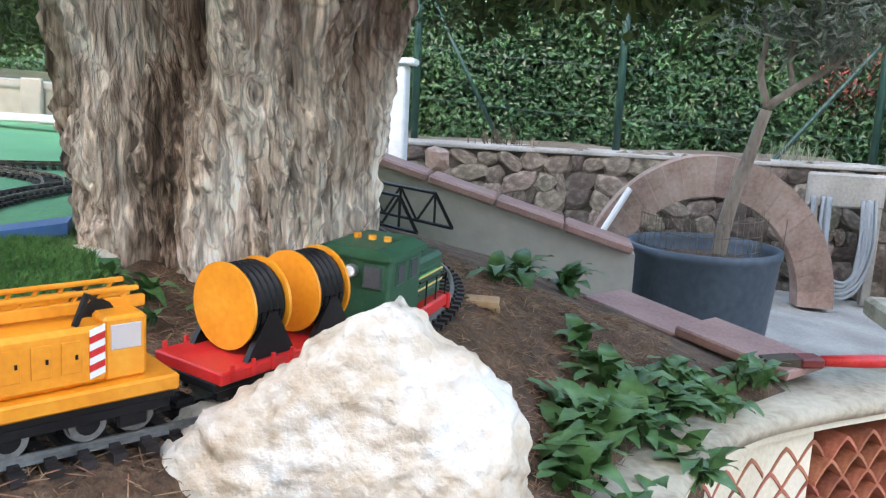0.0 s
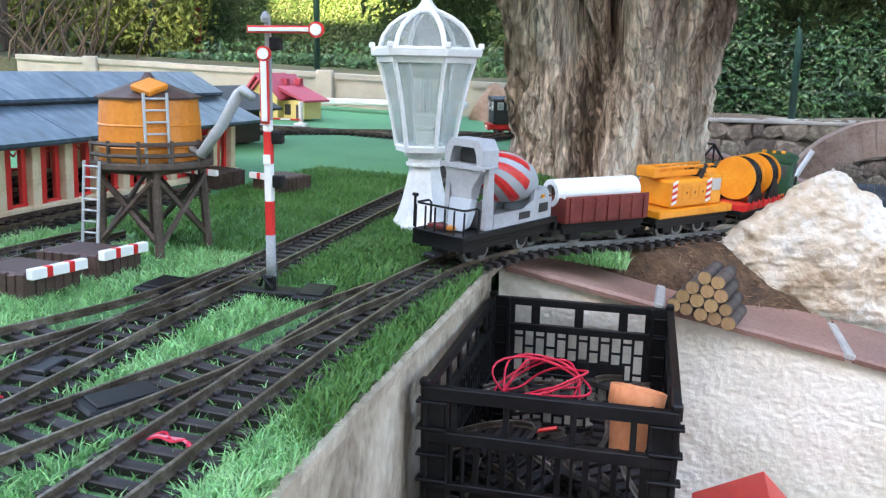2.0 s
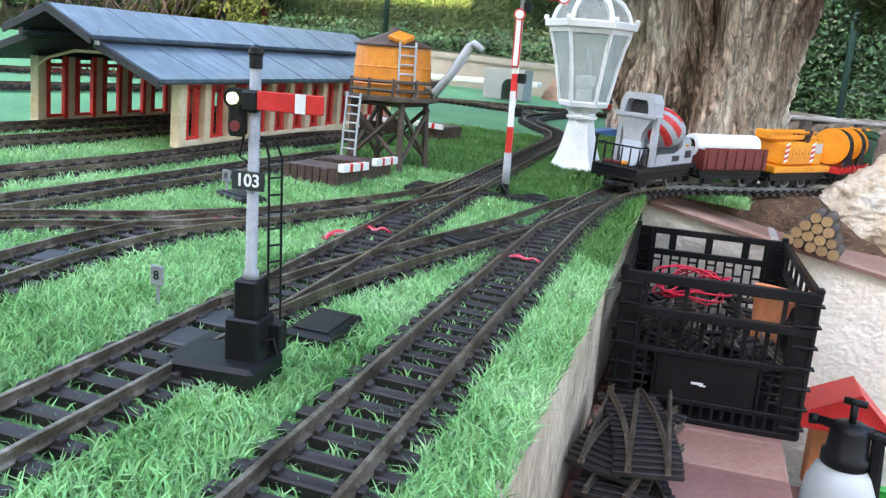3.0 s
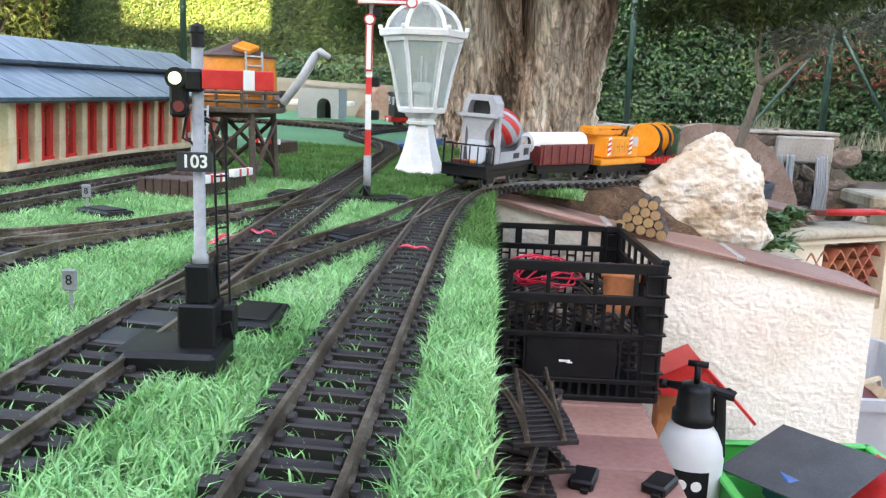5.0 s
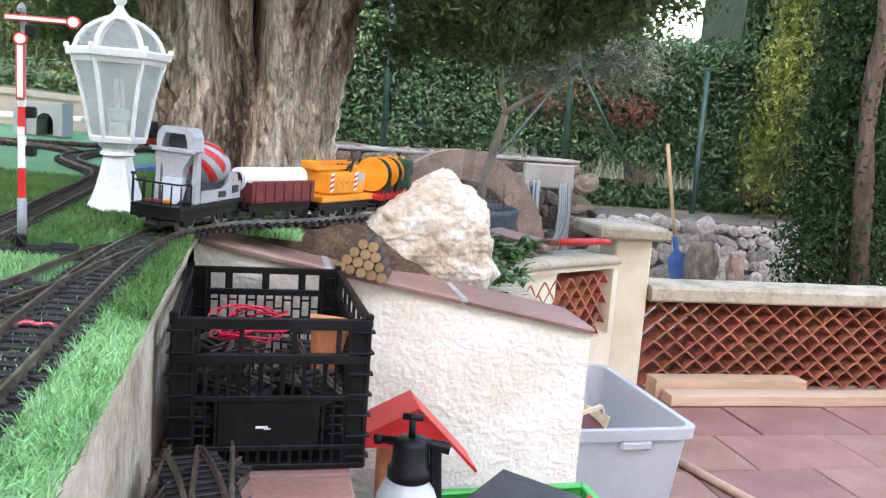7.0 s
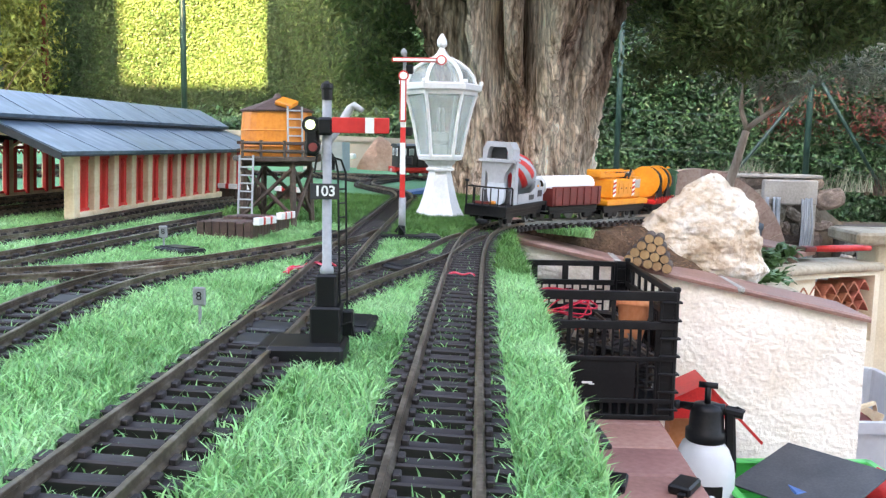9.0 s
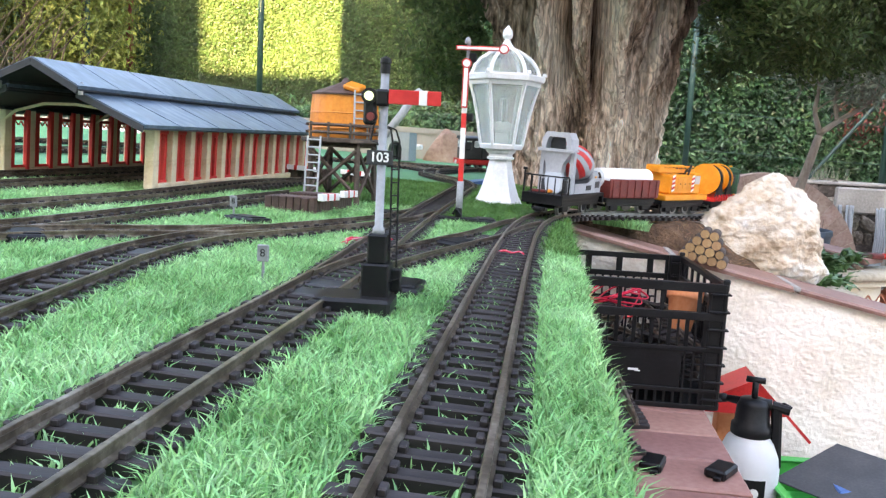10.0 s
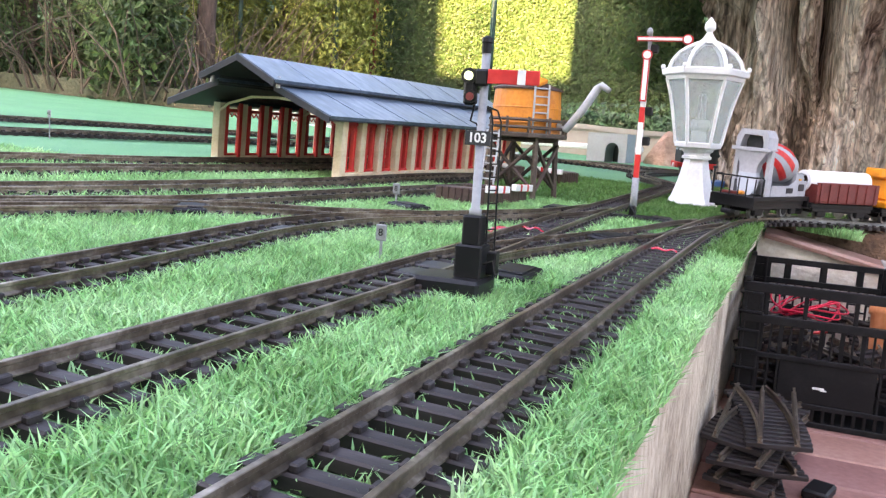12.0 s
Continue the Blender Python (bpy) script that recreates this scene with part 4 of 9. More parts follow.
for a, b in zip(POSTS[3:], POSTS[4:]):
    wire = thing("fence_wire", Matrix(), "thin green fence wires between two posts", "fence", "wires of the fence")
    for k in range(5):
        bm = bmesh.new()
        za, zb = a[2] + (a[3] - a[2]) * (0.12 + 0.2 * k), b[2] + (b[3] - b[2]) * (0.12 + 0.2 * k)
        tube(bm, [(a[0], a[1], za), ((a[0] + b[0]) / 2, (a[1] + b[1]) / 2, (za + zb) / 2 - 0.008), (b[0], b[1], zb)], 0.0022, 5)
        part("wire", bm, M_FENCE, wire)
t = thing("street_post", pose(-4.2, 8.3, 0.3), "rust-brown steel pole before the trees", "pole")
bm = bmesh.new()
tube(bm, [(0, 0, -0.1), (0, 0, 3.2)], 0.035, 10)
part("pole", bm, M_DARKRED, t, smooth=True)

# parked car behind the hedge gap
car = thing("car", pose(-3.95, 9.4, 0.42, rz=8), "dark blue parked car half hidden by greenery", "car")
bm = bmesh.new()
prism(bm, [(-0.95, 0.12), (0.95, 0.12), (0.98, 0.36), (0.62, 0.42), (0.35, 0.66), (-0.45, 0.68), (-0.8, 0.44), (-0.98, 0.38)], -0.38, 0.38, "y")
part("body", bm, M_CAR, car)
bm = bmesh.new()
prism(bm, [(0.55, 0.44), (0.33, 0.635), (-0.42, 0.65), (-0.68, 0.45)], -0.385, 0.385, "y")
part("window", bm, M_CABGLASS, car, "dark side glass")
for x in (-0.6, 0.6):
    wh = None
    bm = bmesh.new()
    tube(bm, [(x, -0.40, 0.14), (x, -0.26, 0.14)], 0.15, 20)
    wh = part("wheel", bm, M_BLACK, car)
    bm = bmesh.new()
    tube(bm, [(x, -0.405, 0.14), (x, -0.38, 0.14)], 0.09, 16)
    part("rim", bm, M_CHROME, wh)


# ---- the large tree ----
def big_tree():
    t = thing("old_tree", pose(0.18, 3.2, -0.14), "massive old cypress with a fluted grey-brown bark trunk", "tree")
    bm = bmesh.new()
    nz, na = 270, 560
    bare = bm.verts.layers.float.new("bare")
    def ridged(x, y, z):
        return 1 - 2 * abs(noise.noise(Vector((x, y, z))))
    rings = []
    for i in range(nz + 1):
        z = 1.75 * (i / nz) ** 1.3
        env = 0.182 + 0.095 * min(z, 0.5) + 0.22 * max(0, z - 0.45) + 0.035 * math.exp(-z / 0.07)
        rr = []
        for j in range(na):
            a = -1.5 * math.pi + 2 * math.pi * j / na
            seam = min(1, min(j, na - j) / 12)
            u = a * 0.27 + 0.10 * z
            u += 0.050 * noise.noise(Vector((u * 4, z * 2.6, 1.3))) + 0.012 * noise.noise(Vector((u * 14, z * 9, 6.3)))
            lobes = 0.020 * math.sin(5 * a + 0.6 + 0.9 * z) + 0.013 * math.sin(9 * a + 1.9 - 1.4 * z)
            # long ropes, short scales, grit
            rope = 0.026 * ridged(u * 7.5, z * 1.3, 5.0)
            strand = 0.026 * ridged(u * 19, z * 3.6 + 0.7 * noise.noise(Vector((u * 6, z * 6, 0))), 2.0)
            flake = 0.018 * noise.noise(Vector((u * 36, z * 15, 8.0))) + 0.010 * ridged(u * 70, z * 22, 3.0) + 0.006 * noise.noise(Vector((u * 120, z * 60, 5.0)))
            crack = math.exp(-(noise.noise(Vector((u * 10, z * 1.6, 21.0))) / 0.10) ** 2) + 0.55 * math.exp(-(noise.noise(Vector((u * 24, z * 4.2, 31.0))) / 0.13) ** 2)
            patch = noise.noise(Vector((u * 6, z * 3.1, 11.0)))
            # the bare strip runs from the knot down to the foot
            mid = -1.02 - 0.95 * (0.42 - z) if z < 0.42 else -1.02 + 0.5 * (z - 0.42)
            strip = math.exp(-((a - mid) / (0.20 if z < 0.45 else 0.14)) ** 2) * (1 if z < 0.5 else max(0, 1 - (z - 0.5) / 0.25))
            strip2 = 0.8 * math.exp(-((a + 1.98 - 0.3 * z) / 0.10) ** 2) * min(1, z / 0.25)
            rough = (rope + strand * (0.6 + 0.9 * max(0, patch)) + flake + 0.012 - 0.045 * crack * (0.55 + 0.6 * patch)) * (1 - 0.72 * strip) * (0.55 + 0.45 * seam) + 0.0030 * ridged(u * 62, z * 5, 9.0)
            dk = math.hypot((z - 0.42) / 0.045, (a + 1.02) / 0.13)
            rough += 0.012 * math.exp(-((dk - 0.85) ** 2) * 7) - 0.016 * math.exp(-dk * dk * 3.5)
            # stems part above
            split = 0.0
            if z > 0.34:
                g = min(1, (z - 0.34) / 0.40) * 2.3
                for pos, wide, deep in ((-1.40, 0.10, 0.13), (-1.87, 0.08, 0.11), (-2.33, 0.12, 0.15), (-0.72, 0.08, 0.05), (-0.1, 0.12, 0.1), (1.0, 0.14, 0.12), (-3.4, 0.13, 0.12)):
                    split -= deep * g * math.exp(-((a - pos) / wide) ** 2)
            w = env + lobes + rough + split
            v = bm.verts.new((w * math.cos(a) * 1.02 - 0.028 - 0.02 * z, w * 0.95 * math.sin(a), z - 0.02))
            v[bare] = max(strip, strip2) * (0.75 + 0.5 * noise.noise(Vector((u * 30, z * 6, 4.0))))
            rr.append(v)
        rings.append(rr)
    skin(bm, rings)
    part("trunk", bm, M_BARK, t, smooth=True)
    rng = np.random.default_rng(21)
    tips = []
    for k in range(15):
        a = 2 * math.pi * k / 15 + rng.uniform(-0.2, 0.2)
        z0 = rng.uniform(0.75, 1.5)
        p = [Vector((0.2 * math.cos(a), 0.2 * math.sin(a), z0 - 0.15))]
        d = Vector((math.cos(a), math.sin(a), rng.uniform(0.25, 0.8)))
        reach = rng.uniform(0.7, 1.25)
        for s in range(7):
            p.append(p[-1] + d * reach / 7)
            d += Vector((rng.normal(0, 0.12), rng.normal(0, 0.12), -0.10))
        bm = bmesh.new()
        tube(bm, p, [0.055 * (1 - s / 8) + 0.006 for s in range(8)], 8)
        part("limb", bm, M_BARK_DARK, t, smooth=True)
        tips += p[2:]
    # hanging foliage in clumps, open before the trunk
    cl = []
    for p in tips:
        for s in range(4):
            cl.append(p + Vector((rng.normal(0, 0.16), rng.normal(0, 0.16), rng.normal(-0.05, 0.14))))
    for k in range(520):
        a, r = rng.uniform(0, 2 * math.pi), rng.uniform(0.55, 1.3)
        cl.append(Vector((r * math.cos(a), r * math.sin(a), rng.uniform(0.85, 1.9))))
    for k in range(420):
        q = rng.uniform(0.40, 1.18)
        cl.append(Vector((q, rng.uniform(-0.75, 0.1), rng.uniform(0.56 + 0.35 * max(0, q - 0.75), 1.0))))
    for k in range(110):
        cl.append(Vector((rng.uniform(-0.66, -0.44), rng.uniform(-0.45, 0.3), rng.uniform(0.47, 1.0))))
    keep = []
    for c in cl:
        if abs(c.x) < 0.36 and c.y < 0.1 and c.z < 0.98:
            continue
        if c.z < 0.46 or (c.y < -0.85 and c.z < 0.9) or (c.x < -0.60 and c.z < 1.35):
            continue
        if c.z > (0.55 if c.x > 0.45 else 0.46):
            keep.append(c)
    per = 95
    cc = np.array([list(c) for c in keep])
    pts = np.repeat(cc, per, 0) + rng.normal(0, 1, (len(cc) * per, 3)) * [0.034, 0.034, 0.028]
    nr = np.repeat(rng.normal(0, 1, (len(cc), 3)), per, 0) + [0, -0.4, 0.6]
    # unseen dense leaves added above the view to darken the upper trunk
    n = 16000
    top = np.stack([rng.uniform(-1.3, 1.5, n), rng.uniform(-1.2, 1.0, n), rng.uniform(1.25, 2.3, n)], 1)
    ob = scatter("crown_top", leaf_cloud("crown_top", top, rng.normal(0, 1, (n, 3)) + [0, 0, 0.6], 0.11, 0.05, 23, M_CONIFER, droop=0.8), "", "", parent=t)
    tagged(ob, label="unseen dark green upper sprays added to shade the trunk")
    ob = scatter("crown", leaf_cloud("crown", pts, nr, 0.027, 0.010, 22, M_CONIFER, droop=0.8, wild=0.4), "", "", parent=t)
    tagged(ob, label="drooping dark green scale-leaf sprays")
    return t


big_tree()

# ---- stone walls, arch, balustrade ----
STONES = [pebble(k, M_STONE, 2, 0.2) for k in range(9)]
PALE_STONES = [pebble(k + 20, M_STONE_PALE, 2, 0.28) for k in range(9)]


def stone_wall(name, a, b, z0, z1, thick, rows, label, seed, top_slab=True, pool=None):
    """A rubble wall from a to b: a mortar core with single stones set proud of its face."""
    a, b = Vector((*a, 0)), Vector((*b, 0))
    d = (b - a)
    length, u = d.length, d.normalized()
    n = Vector((u.y, -u.x, 0))
    w = thing(name, Matrix(), label, "wall", kind="structure")
    rot = Matrix.Rotation(math.atan2(u.y, u.x), 4, "Z")
    bm = bmesh.new()
    c = (a + b) / 2 - n * thick / 2
    box(bm, (0, 0, (z0 + z1) / 2), (length, thick, z1 - z0), 0.01, Matrix.Translation((c.x, c.y, 0)) @ rot)
    part("core", bm, M_JOINT, w, "grey mortar core")
    if top_slab:
        bm = bmesh.new()
        box(bm, (0, -0.02, z1 + 0.012), (length + 0.02, thick + 0.04, 0.026), 0.006, Matrix.Translation((c.x, c.y, 0)) @ rot)
        part("coping", bm, M_CONCRETE, w, "flat grey concrete coping")
    rnd = random.Random(seed)
    z = z0
    hh = (z1 - z0) / rows
    for r in range(rows):
        x = -rnd.uniform(0, 0.1)
        while x < length - 0.03:
            ww = hh * rnd.choice((0.55, 0.8, 1.0, 1.3, 1.7)) * rnd.uniform(0.85, 1.15)
            h = hh * rnd.uniform(0.62, 1.32)
            p = a + u * (x + ww / 2)
            zz = z0 + hh * (r + 0.5) + rnd.uniform(-0.2, 0.2) * hh
            m = Matrix.Translation((p.x, p.y, zz)) @ rot @ Matrix.Rotation(rnd.uniform(-0.6, 0.6), 4, "Y") @ Matrix.Diagonal((ww * 1.42, rnd.uniform(0.07, 0.12), h * 1.42, 1))
            piece("stone", (pool or STONES)[rnd.randrange(9)], w, m)
            x += ww
    return w


stone_wall("wall_stone", (-0.5, 6.78), (2.62, 6.74), -0.80, -0.05, 0.3, 7, "rubble stone retaining wall with grey mortar and coping", 1)
stone_wall("wall_stone_east", (2.74, 6.47), (4.42, 6.2), -0.98, -0.41, 0.55, 6, "pale rubble stone wall with an uneven top", 2, top_slab=False, pool=PALE_STONES)

# white side wall with a red tile coping, that falls behind the bed
sw = thing("wall_white", Matrix(), "white stained garden wall with a red tile coping", "wall", kind="structure")
bm = bmesh.new()
pr = [(0.05, -0.6), (1.06, -0.6), (1.06, -0.267), (0.05, 0.02)]
prism(bm, pr, 4.75, 4.87, "y")
part("wall", bm, M_FARWALL, sw)
rnd = random.Random(3)
ang = math.atan2(-0.355, 1.25)
bm = bmesh.new()
box(bm, (0, 0, 0), (0.255, 0.17, 0.035), 0.008)
TILE_CAP = mesh_of("tile", bm, M_SLAB)
for i in range(4):
    x = 0.17 + i * 0.252
    piece("tile", TILE_CAP, sw, Matrix.Translation((x, 4.8, 0.035 - (x - 0.05) * 0.284)) @ Matrix.Rotation(-ang, 4, "Y") @ Matrix.Rotation(rnd.uniform(-0.02, 0.02), 4, "X"))

# white concrete pier behind the tree
bm = bmesh.new()
box(bm, (-0.15, 6.5, 0.0), (0.09, 0.16, 0.82), 0.01)
box(bm, (-0.15, 6.5, 0.43), (0.18, 0.20, 0.04), 0.01)
solid("pier", bm, M_WHITEPAINT, "white painted concrete gate pier beside the stone wall", "pier")


# brick arch that leans on the wall
def arch():
    t = thing("arch", pose(1.56, 6.2, -0.745), "curved pinkish plastered masonry arch before the stone wall", "arch")
    n = 22
    ro, ri = 0.58, 0.42
    for i in range(n):
        bm = bmesh.new()
        r = []
        for k in range(4):
            a = math.pi * (1.0 - (i + (0.012 + 0.976 * k / 3)) / n)
            ca, sa = math.cos(a), math.sin(a)
            rr = []
            for rad, y in ((ri, -0.06), (ro, -0.06), (ro, 0.09), (ri, 0.09)):
                rr.append(bm.verts.new((rad * ca * 1.12, y, 0.02 + rad * sa * 1.29)))
            r.append(rr)
        skin(bm, r)
        part("brick", bm, M_BRICKARCH, t)
    bm = bmesh.new()
    r = []
    for k in range(41):
        a = math.pi * (1 - k / 40)
        ca, sa = math.cos(a), math.sin(a)
        r.append([bm.verts.new((rad * ca * 1.12, y, 0.02 + rad * sa * 1.29)) for rad, y in ((ri + 0.004, -0.055), (ro - 0.004, -0.055), (ro - 0.004, 0.085), (ri + 0.004, 0.085))])
    skin(bm, r)
    part("mortar", bm, M_COPING, t, "pale mortar between the bricks")
    bm = bmesh.new()
    for k in range(9):
        x = -0.36 + 0.09 * k
        tube(bm, [(x, -0.075, 0.10), (x + 0.01, -0.08, 0.47)], 0.0022, 5)
    part("mesh_guard", bm, M_RAIL, t, "rusty wire mesh")
    bm = bmesh.new()
    tube(bm, [(-0.72, -0.1, 0.03), (-0.58, -0.1, 0.28), (-0.42, -0.085, 0.58)], 0.016, 8)
    part("pipe", bm, M_WHITE, t, "white plastic pipe")
    return t


arch()


# concrete hose post with a coiled hose
def hose_post():
    t = thing("hose_holder", pose(2.33, 6.5, -0.77) @ Matrix.Diagonal((1, 1, 1.17, 1)), "concrete panel with a coiled grey garden hose", "hose")
    bm = bmesh.new()
    box(bm, (0, 0.06, 0.53), (0.40, 0.06, 0.16), 0.01)
    for x in (-0.16, 0.17):
        box(bm, (x, 0.06, 0.24), (0.05, 0.05, 0.5), 0.006)
    part("panel", bm, M_CONCRETE, t, "grey concrete panel")
    rnd = random.Random(5)
    for k in range(8):
        bm = bmesh.new()
        w, low = 0.085 + 0.011 * k, 0.05 + 0.018 * ((k * 3) % 5)
        cx = rnd.uniform(-0.025, 0.02)
        line = [(cx - w, 0.02, 0.50), (cx - w * 1.05, -0.006 * (k % 3), 0.34), (cx - w * 0.92, -0.01 - 0.006 * (k % 3), 0.16 + low * 0.5), (cx - w * 0.5, -0.012, low), (cx + w * 0.2, -0.012 - 0.006 * (k % 2), low - 0.015), (cx + w * 0.75, -0.008, low + 0.06), (cx + w, -0.006 * (k % 3), 0.30), (cx + w * 0.95, 0.02, 0.50)]
        tube(bm, smooth_line(line, 0.02), 0.0085, 7)
        part("coil", bm, M_HOSE, t, smooth=True)
    return t


hose_post()


def planter():
    t = thing("planter", pose(1.335, 5.0, -0.655) @ Matrix.Diagonal((1, 1, 1.3, 1)), "large round blue-grey plastic plant pot filled with soil", "plant pot")
    bm = bmesh.new()
    lathe(bm, [(0.24, 0.0), (0.255, 0.02), (0.285, 0.285), (0.292, 0.29), (0.292, 0.31), (0.272, 0.312), (0.266, 0.29), (0.262, 0.25)], 48)
    part("pot", bm, M_POT, t, smooth=True)
    bm = bmesh.new()
    lathe(bm, [(0.255, 0.26), (0.2, 0.262), (0.08, 0.268), (0.02, 0.27)], 32)
    part("soil", bm, M_SOIL, t)
    bm = bmesh.new()
    for k in range(26):
        a = math.pi * k / 25 + math.pi
        tube(bm, [(0.235 * math.cos(a), 0.235 * math.sin(a) + 0.1, 0.26), (0.23 * math.cos(a), 0.235 * math.sin(a) + 0.1, 0.40 + 0.01 * (k % 3))], 0.0016, 4)
    for k in range(3):
        tube(bm, [(0.233 * math.cos(math.pi * s / 16 + math.pi), 0.235 * math.sin(math.pi * s / 16 + math.pi) + 0.1, 0.30 + 0.045 * k) for s in range(17)], 0.0014, 4)
    part("wire_guard", bm, M_RAIL, t, "thin rusty wire guard")
    return t


planter()


def olive():
    t = thing("olive_tree", pose(1.39, 5.0, -0.30), "young olive tree with a leaning trunk in a planter", "tree")
    limbs = [[(0, 0, -0.02), (0.03, 0, 0.2), (0.085, 0.0, 0.42), (0.125, 0, 0.585)],
             [(0.125, 0, 0.575), (0.09, 0.02, 0.70), (0.10, 0.03, 0.83), (0.06, 0.05, 1.0)],
             [(0.12, 0, 0.575), (0.22, -0.02, 0.66), (0.33, 0.0, 0.73), (0.47, 0.02, 0.86), (0.62, 0.05, 0.97)],
             [(0.2, -0.02, 0.645), (0.19, 0.02, 0.78), (0.26, 0.05, 0.92), (0.27, 0.03, 1.1)],
             [(0.33, 0, 0.73), (0.38, 0.05, 0.86), (0.50, 0.1, 1.02)]]
    rad = [[0.031, 0.027, 0.024, 0.021], [0.016, 0.013, 0.010, 0.006], [0.017, 0.015, 0.012, 0.009, 0.005], [0.011, 0.009, 0.007, 0.004], [0.009, 0.006, 0.003]]
    for k, (p, r) in enumerate(zip(limbs, rad)):
        bm = bmesh.new()
        line = smooth_line(p, 0.04)
        tube(bm, line, [r[0] + (r[-1] - r[0]) * i / (len(line) - 1) for i in range(len(line))], 10)
        part("trunk" if k == 0 else "limb", bm, M_OLIVE_BARK, t, smooth=True)
    rng = np.random.default_rng(31)
    cl = []
    for k in range(16):
        src = limbs[1 + k % 4]
        p = Vector(src[1 + k % (len(src) - 1)])
        line = [p]
        d = Vector((rng.normal(0.25, 0.5), rng.normal(0, 0.3), rng.uniform(0.5, 1.1)))
        for q in range(4):
            line.append(line[-1] + d * rng.uniform(0.05, 0.09))
            d += Vector((rng.normal(0, 0.25), rng.normal(0, 0.2), rng.normal(-0.08, 0.15)))
        bm = bmesh.new()
        tube(bm, line, [0.005, 0.004, 0.003, 0.0025, 0.0015], 5)
        part("twig", bm, M_OLIVE_BARK, t)
        cl += [tuple(q) for q in line[2:]]
    for k in range(70):
        cl.append((rng.normal(0.36, 0.30), rng.normal(0.05, 0.25), rng.uniform(0.98, 1.45)))
    for k in range(34):
        q = rng.uniform(0.25, 1.05)
        cl.append((q, rng.uniform(-0.2, 0.2), rng.uniform(0.86, 1.04) - 0.18 * max(0, q - 0.7)))
    for k in range(8):
        cl.append((rng.uniform(-0.06, 0.3), rng.uniform(-0.1, 0.1), rng.uniform(0.86, 0.98)))
    c = np.repeat(np.array(cl), 46, 0) + rng.normal(0, 1, (len(cl) * 46, 3)) * [0.06, 0.06, 0.05]
    ob = scatter("crown", leaf_cloud("crown", c, np.tile([0, -0.3, 0.7], (len(c), 1)), 0.055, 0.012, 32, M_OLIVE, droop=0.3), "", "", parent=t)
    tagged(ob, label="silvery grey-green narrow leaves")


olive()


# ---- pillar, curved lattice wall, balustrade ----
def lattice_tile():
    """One arched clay tile, open to the front."""
    bm = bmesh.new()
    rings = []
    w, h, th = 0.049, 0.040, 0.0085
    for i in range(11):
        s = -1 + 2 * i / 10
        z = h * (1 - abs(s) ** 1.35)
        rings.append([bm.verts.new((w * s, y, z + dz)) for dz, y in ((-th * 0.5, -0.05), (th * 0.5, -0.05), (th * 0.5, 0.05), (-th * 0.5, 0.05))])
    skin(bm, rings)
    return mesh_of("lattice_tile", bm, M_CLAY)


LTILE = lattice_tile()


def balustrade():
    t = thing("balustrade", Matrix(), "low balustrade of red clay lattice tiles under a stone coping", "balustrade", kind="structure")
    x0, x1, y = 1.78, 6.0, 3.60
    bm = bmesh.new()
    rings = []
    for i in range(81):
        x = x0 + (x1 - x0) * i / 80
        e = 0.004 * noise.noise(Vector((x * 9, 0, 2)))
        rings.append([bm.verts.new(p) for p in ((x, y - 0.07 + e, -0.460), (x, y - 0.085 + e, -0.450), (x, y - 0.08 + e, -0.405), (x, y - 0.065, -0.395 + e), (x, y + 0.10, -0.392 + e), (x, y + 0.11, -0.46))])
    skin(bm, rings)
    part("coping", bm, M_COPING, t, "grey-cream weathered coping")
    bm = bmesh.new()
    box(bm, ((x0 + x1) / 2, y + 0.02, -0.93), (x1 - x0, 0.12, 0.20), 0.008)
    part("plinth", bm, M_CREAM, t)
    rnd = random.Random(8)
    row, z, dx = 0, -0.835, 0.098
    while z < -0.47:
        n = int((min(x1, 3.9) - x0) / dx)
        for i in range(n):
            x = x0 + 0.05 + i * dx + (dx / 2 if row % 2 else 0)
            if x < x1 - 0.04:
                piece("lattice_tile", LTILE, t, Matrix.Translation((x, y, z)) @ Matrix.Rotation(rnd.uniform(-0.03, 0.03), 4, "Y"))
        z += 0.0405
        row += 1
    bm = bmesh.new()
    box(bm, (4.95, y + 0.02, -0.64), (2.1, 0.10, 0.36), 0.004)
    part("panel", bm, M_CLAY, t)
    return t


def pillar():
    t = thing("pillar", pose(1.695, 3.64, TERRACE_Z - 0.01), "square cream painted garden pillar with a stone cap", "pillar", kind="structure")
    bm = bmesh.new()
    box(bm, (0, 0, 0.31), (0.16, 0.18, 0.64), 0.008)
    part("shaft", bm, M_CREAM, t)
    bm = bmesh.new()
    box(bm, (-0.03, 0, 0.660), (0.31, 0.30, 0.05), 0.01)
    part("cap", bm, M_COPING, t, "weathered grey stone cap")
    return t


balustrade()
pillar()


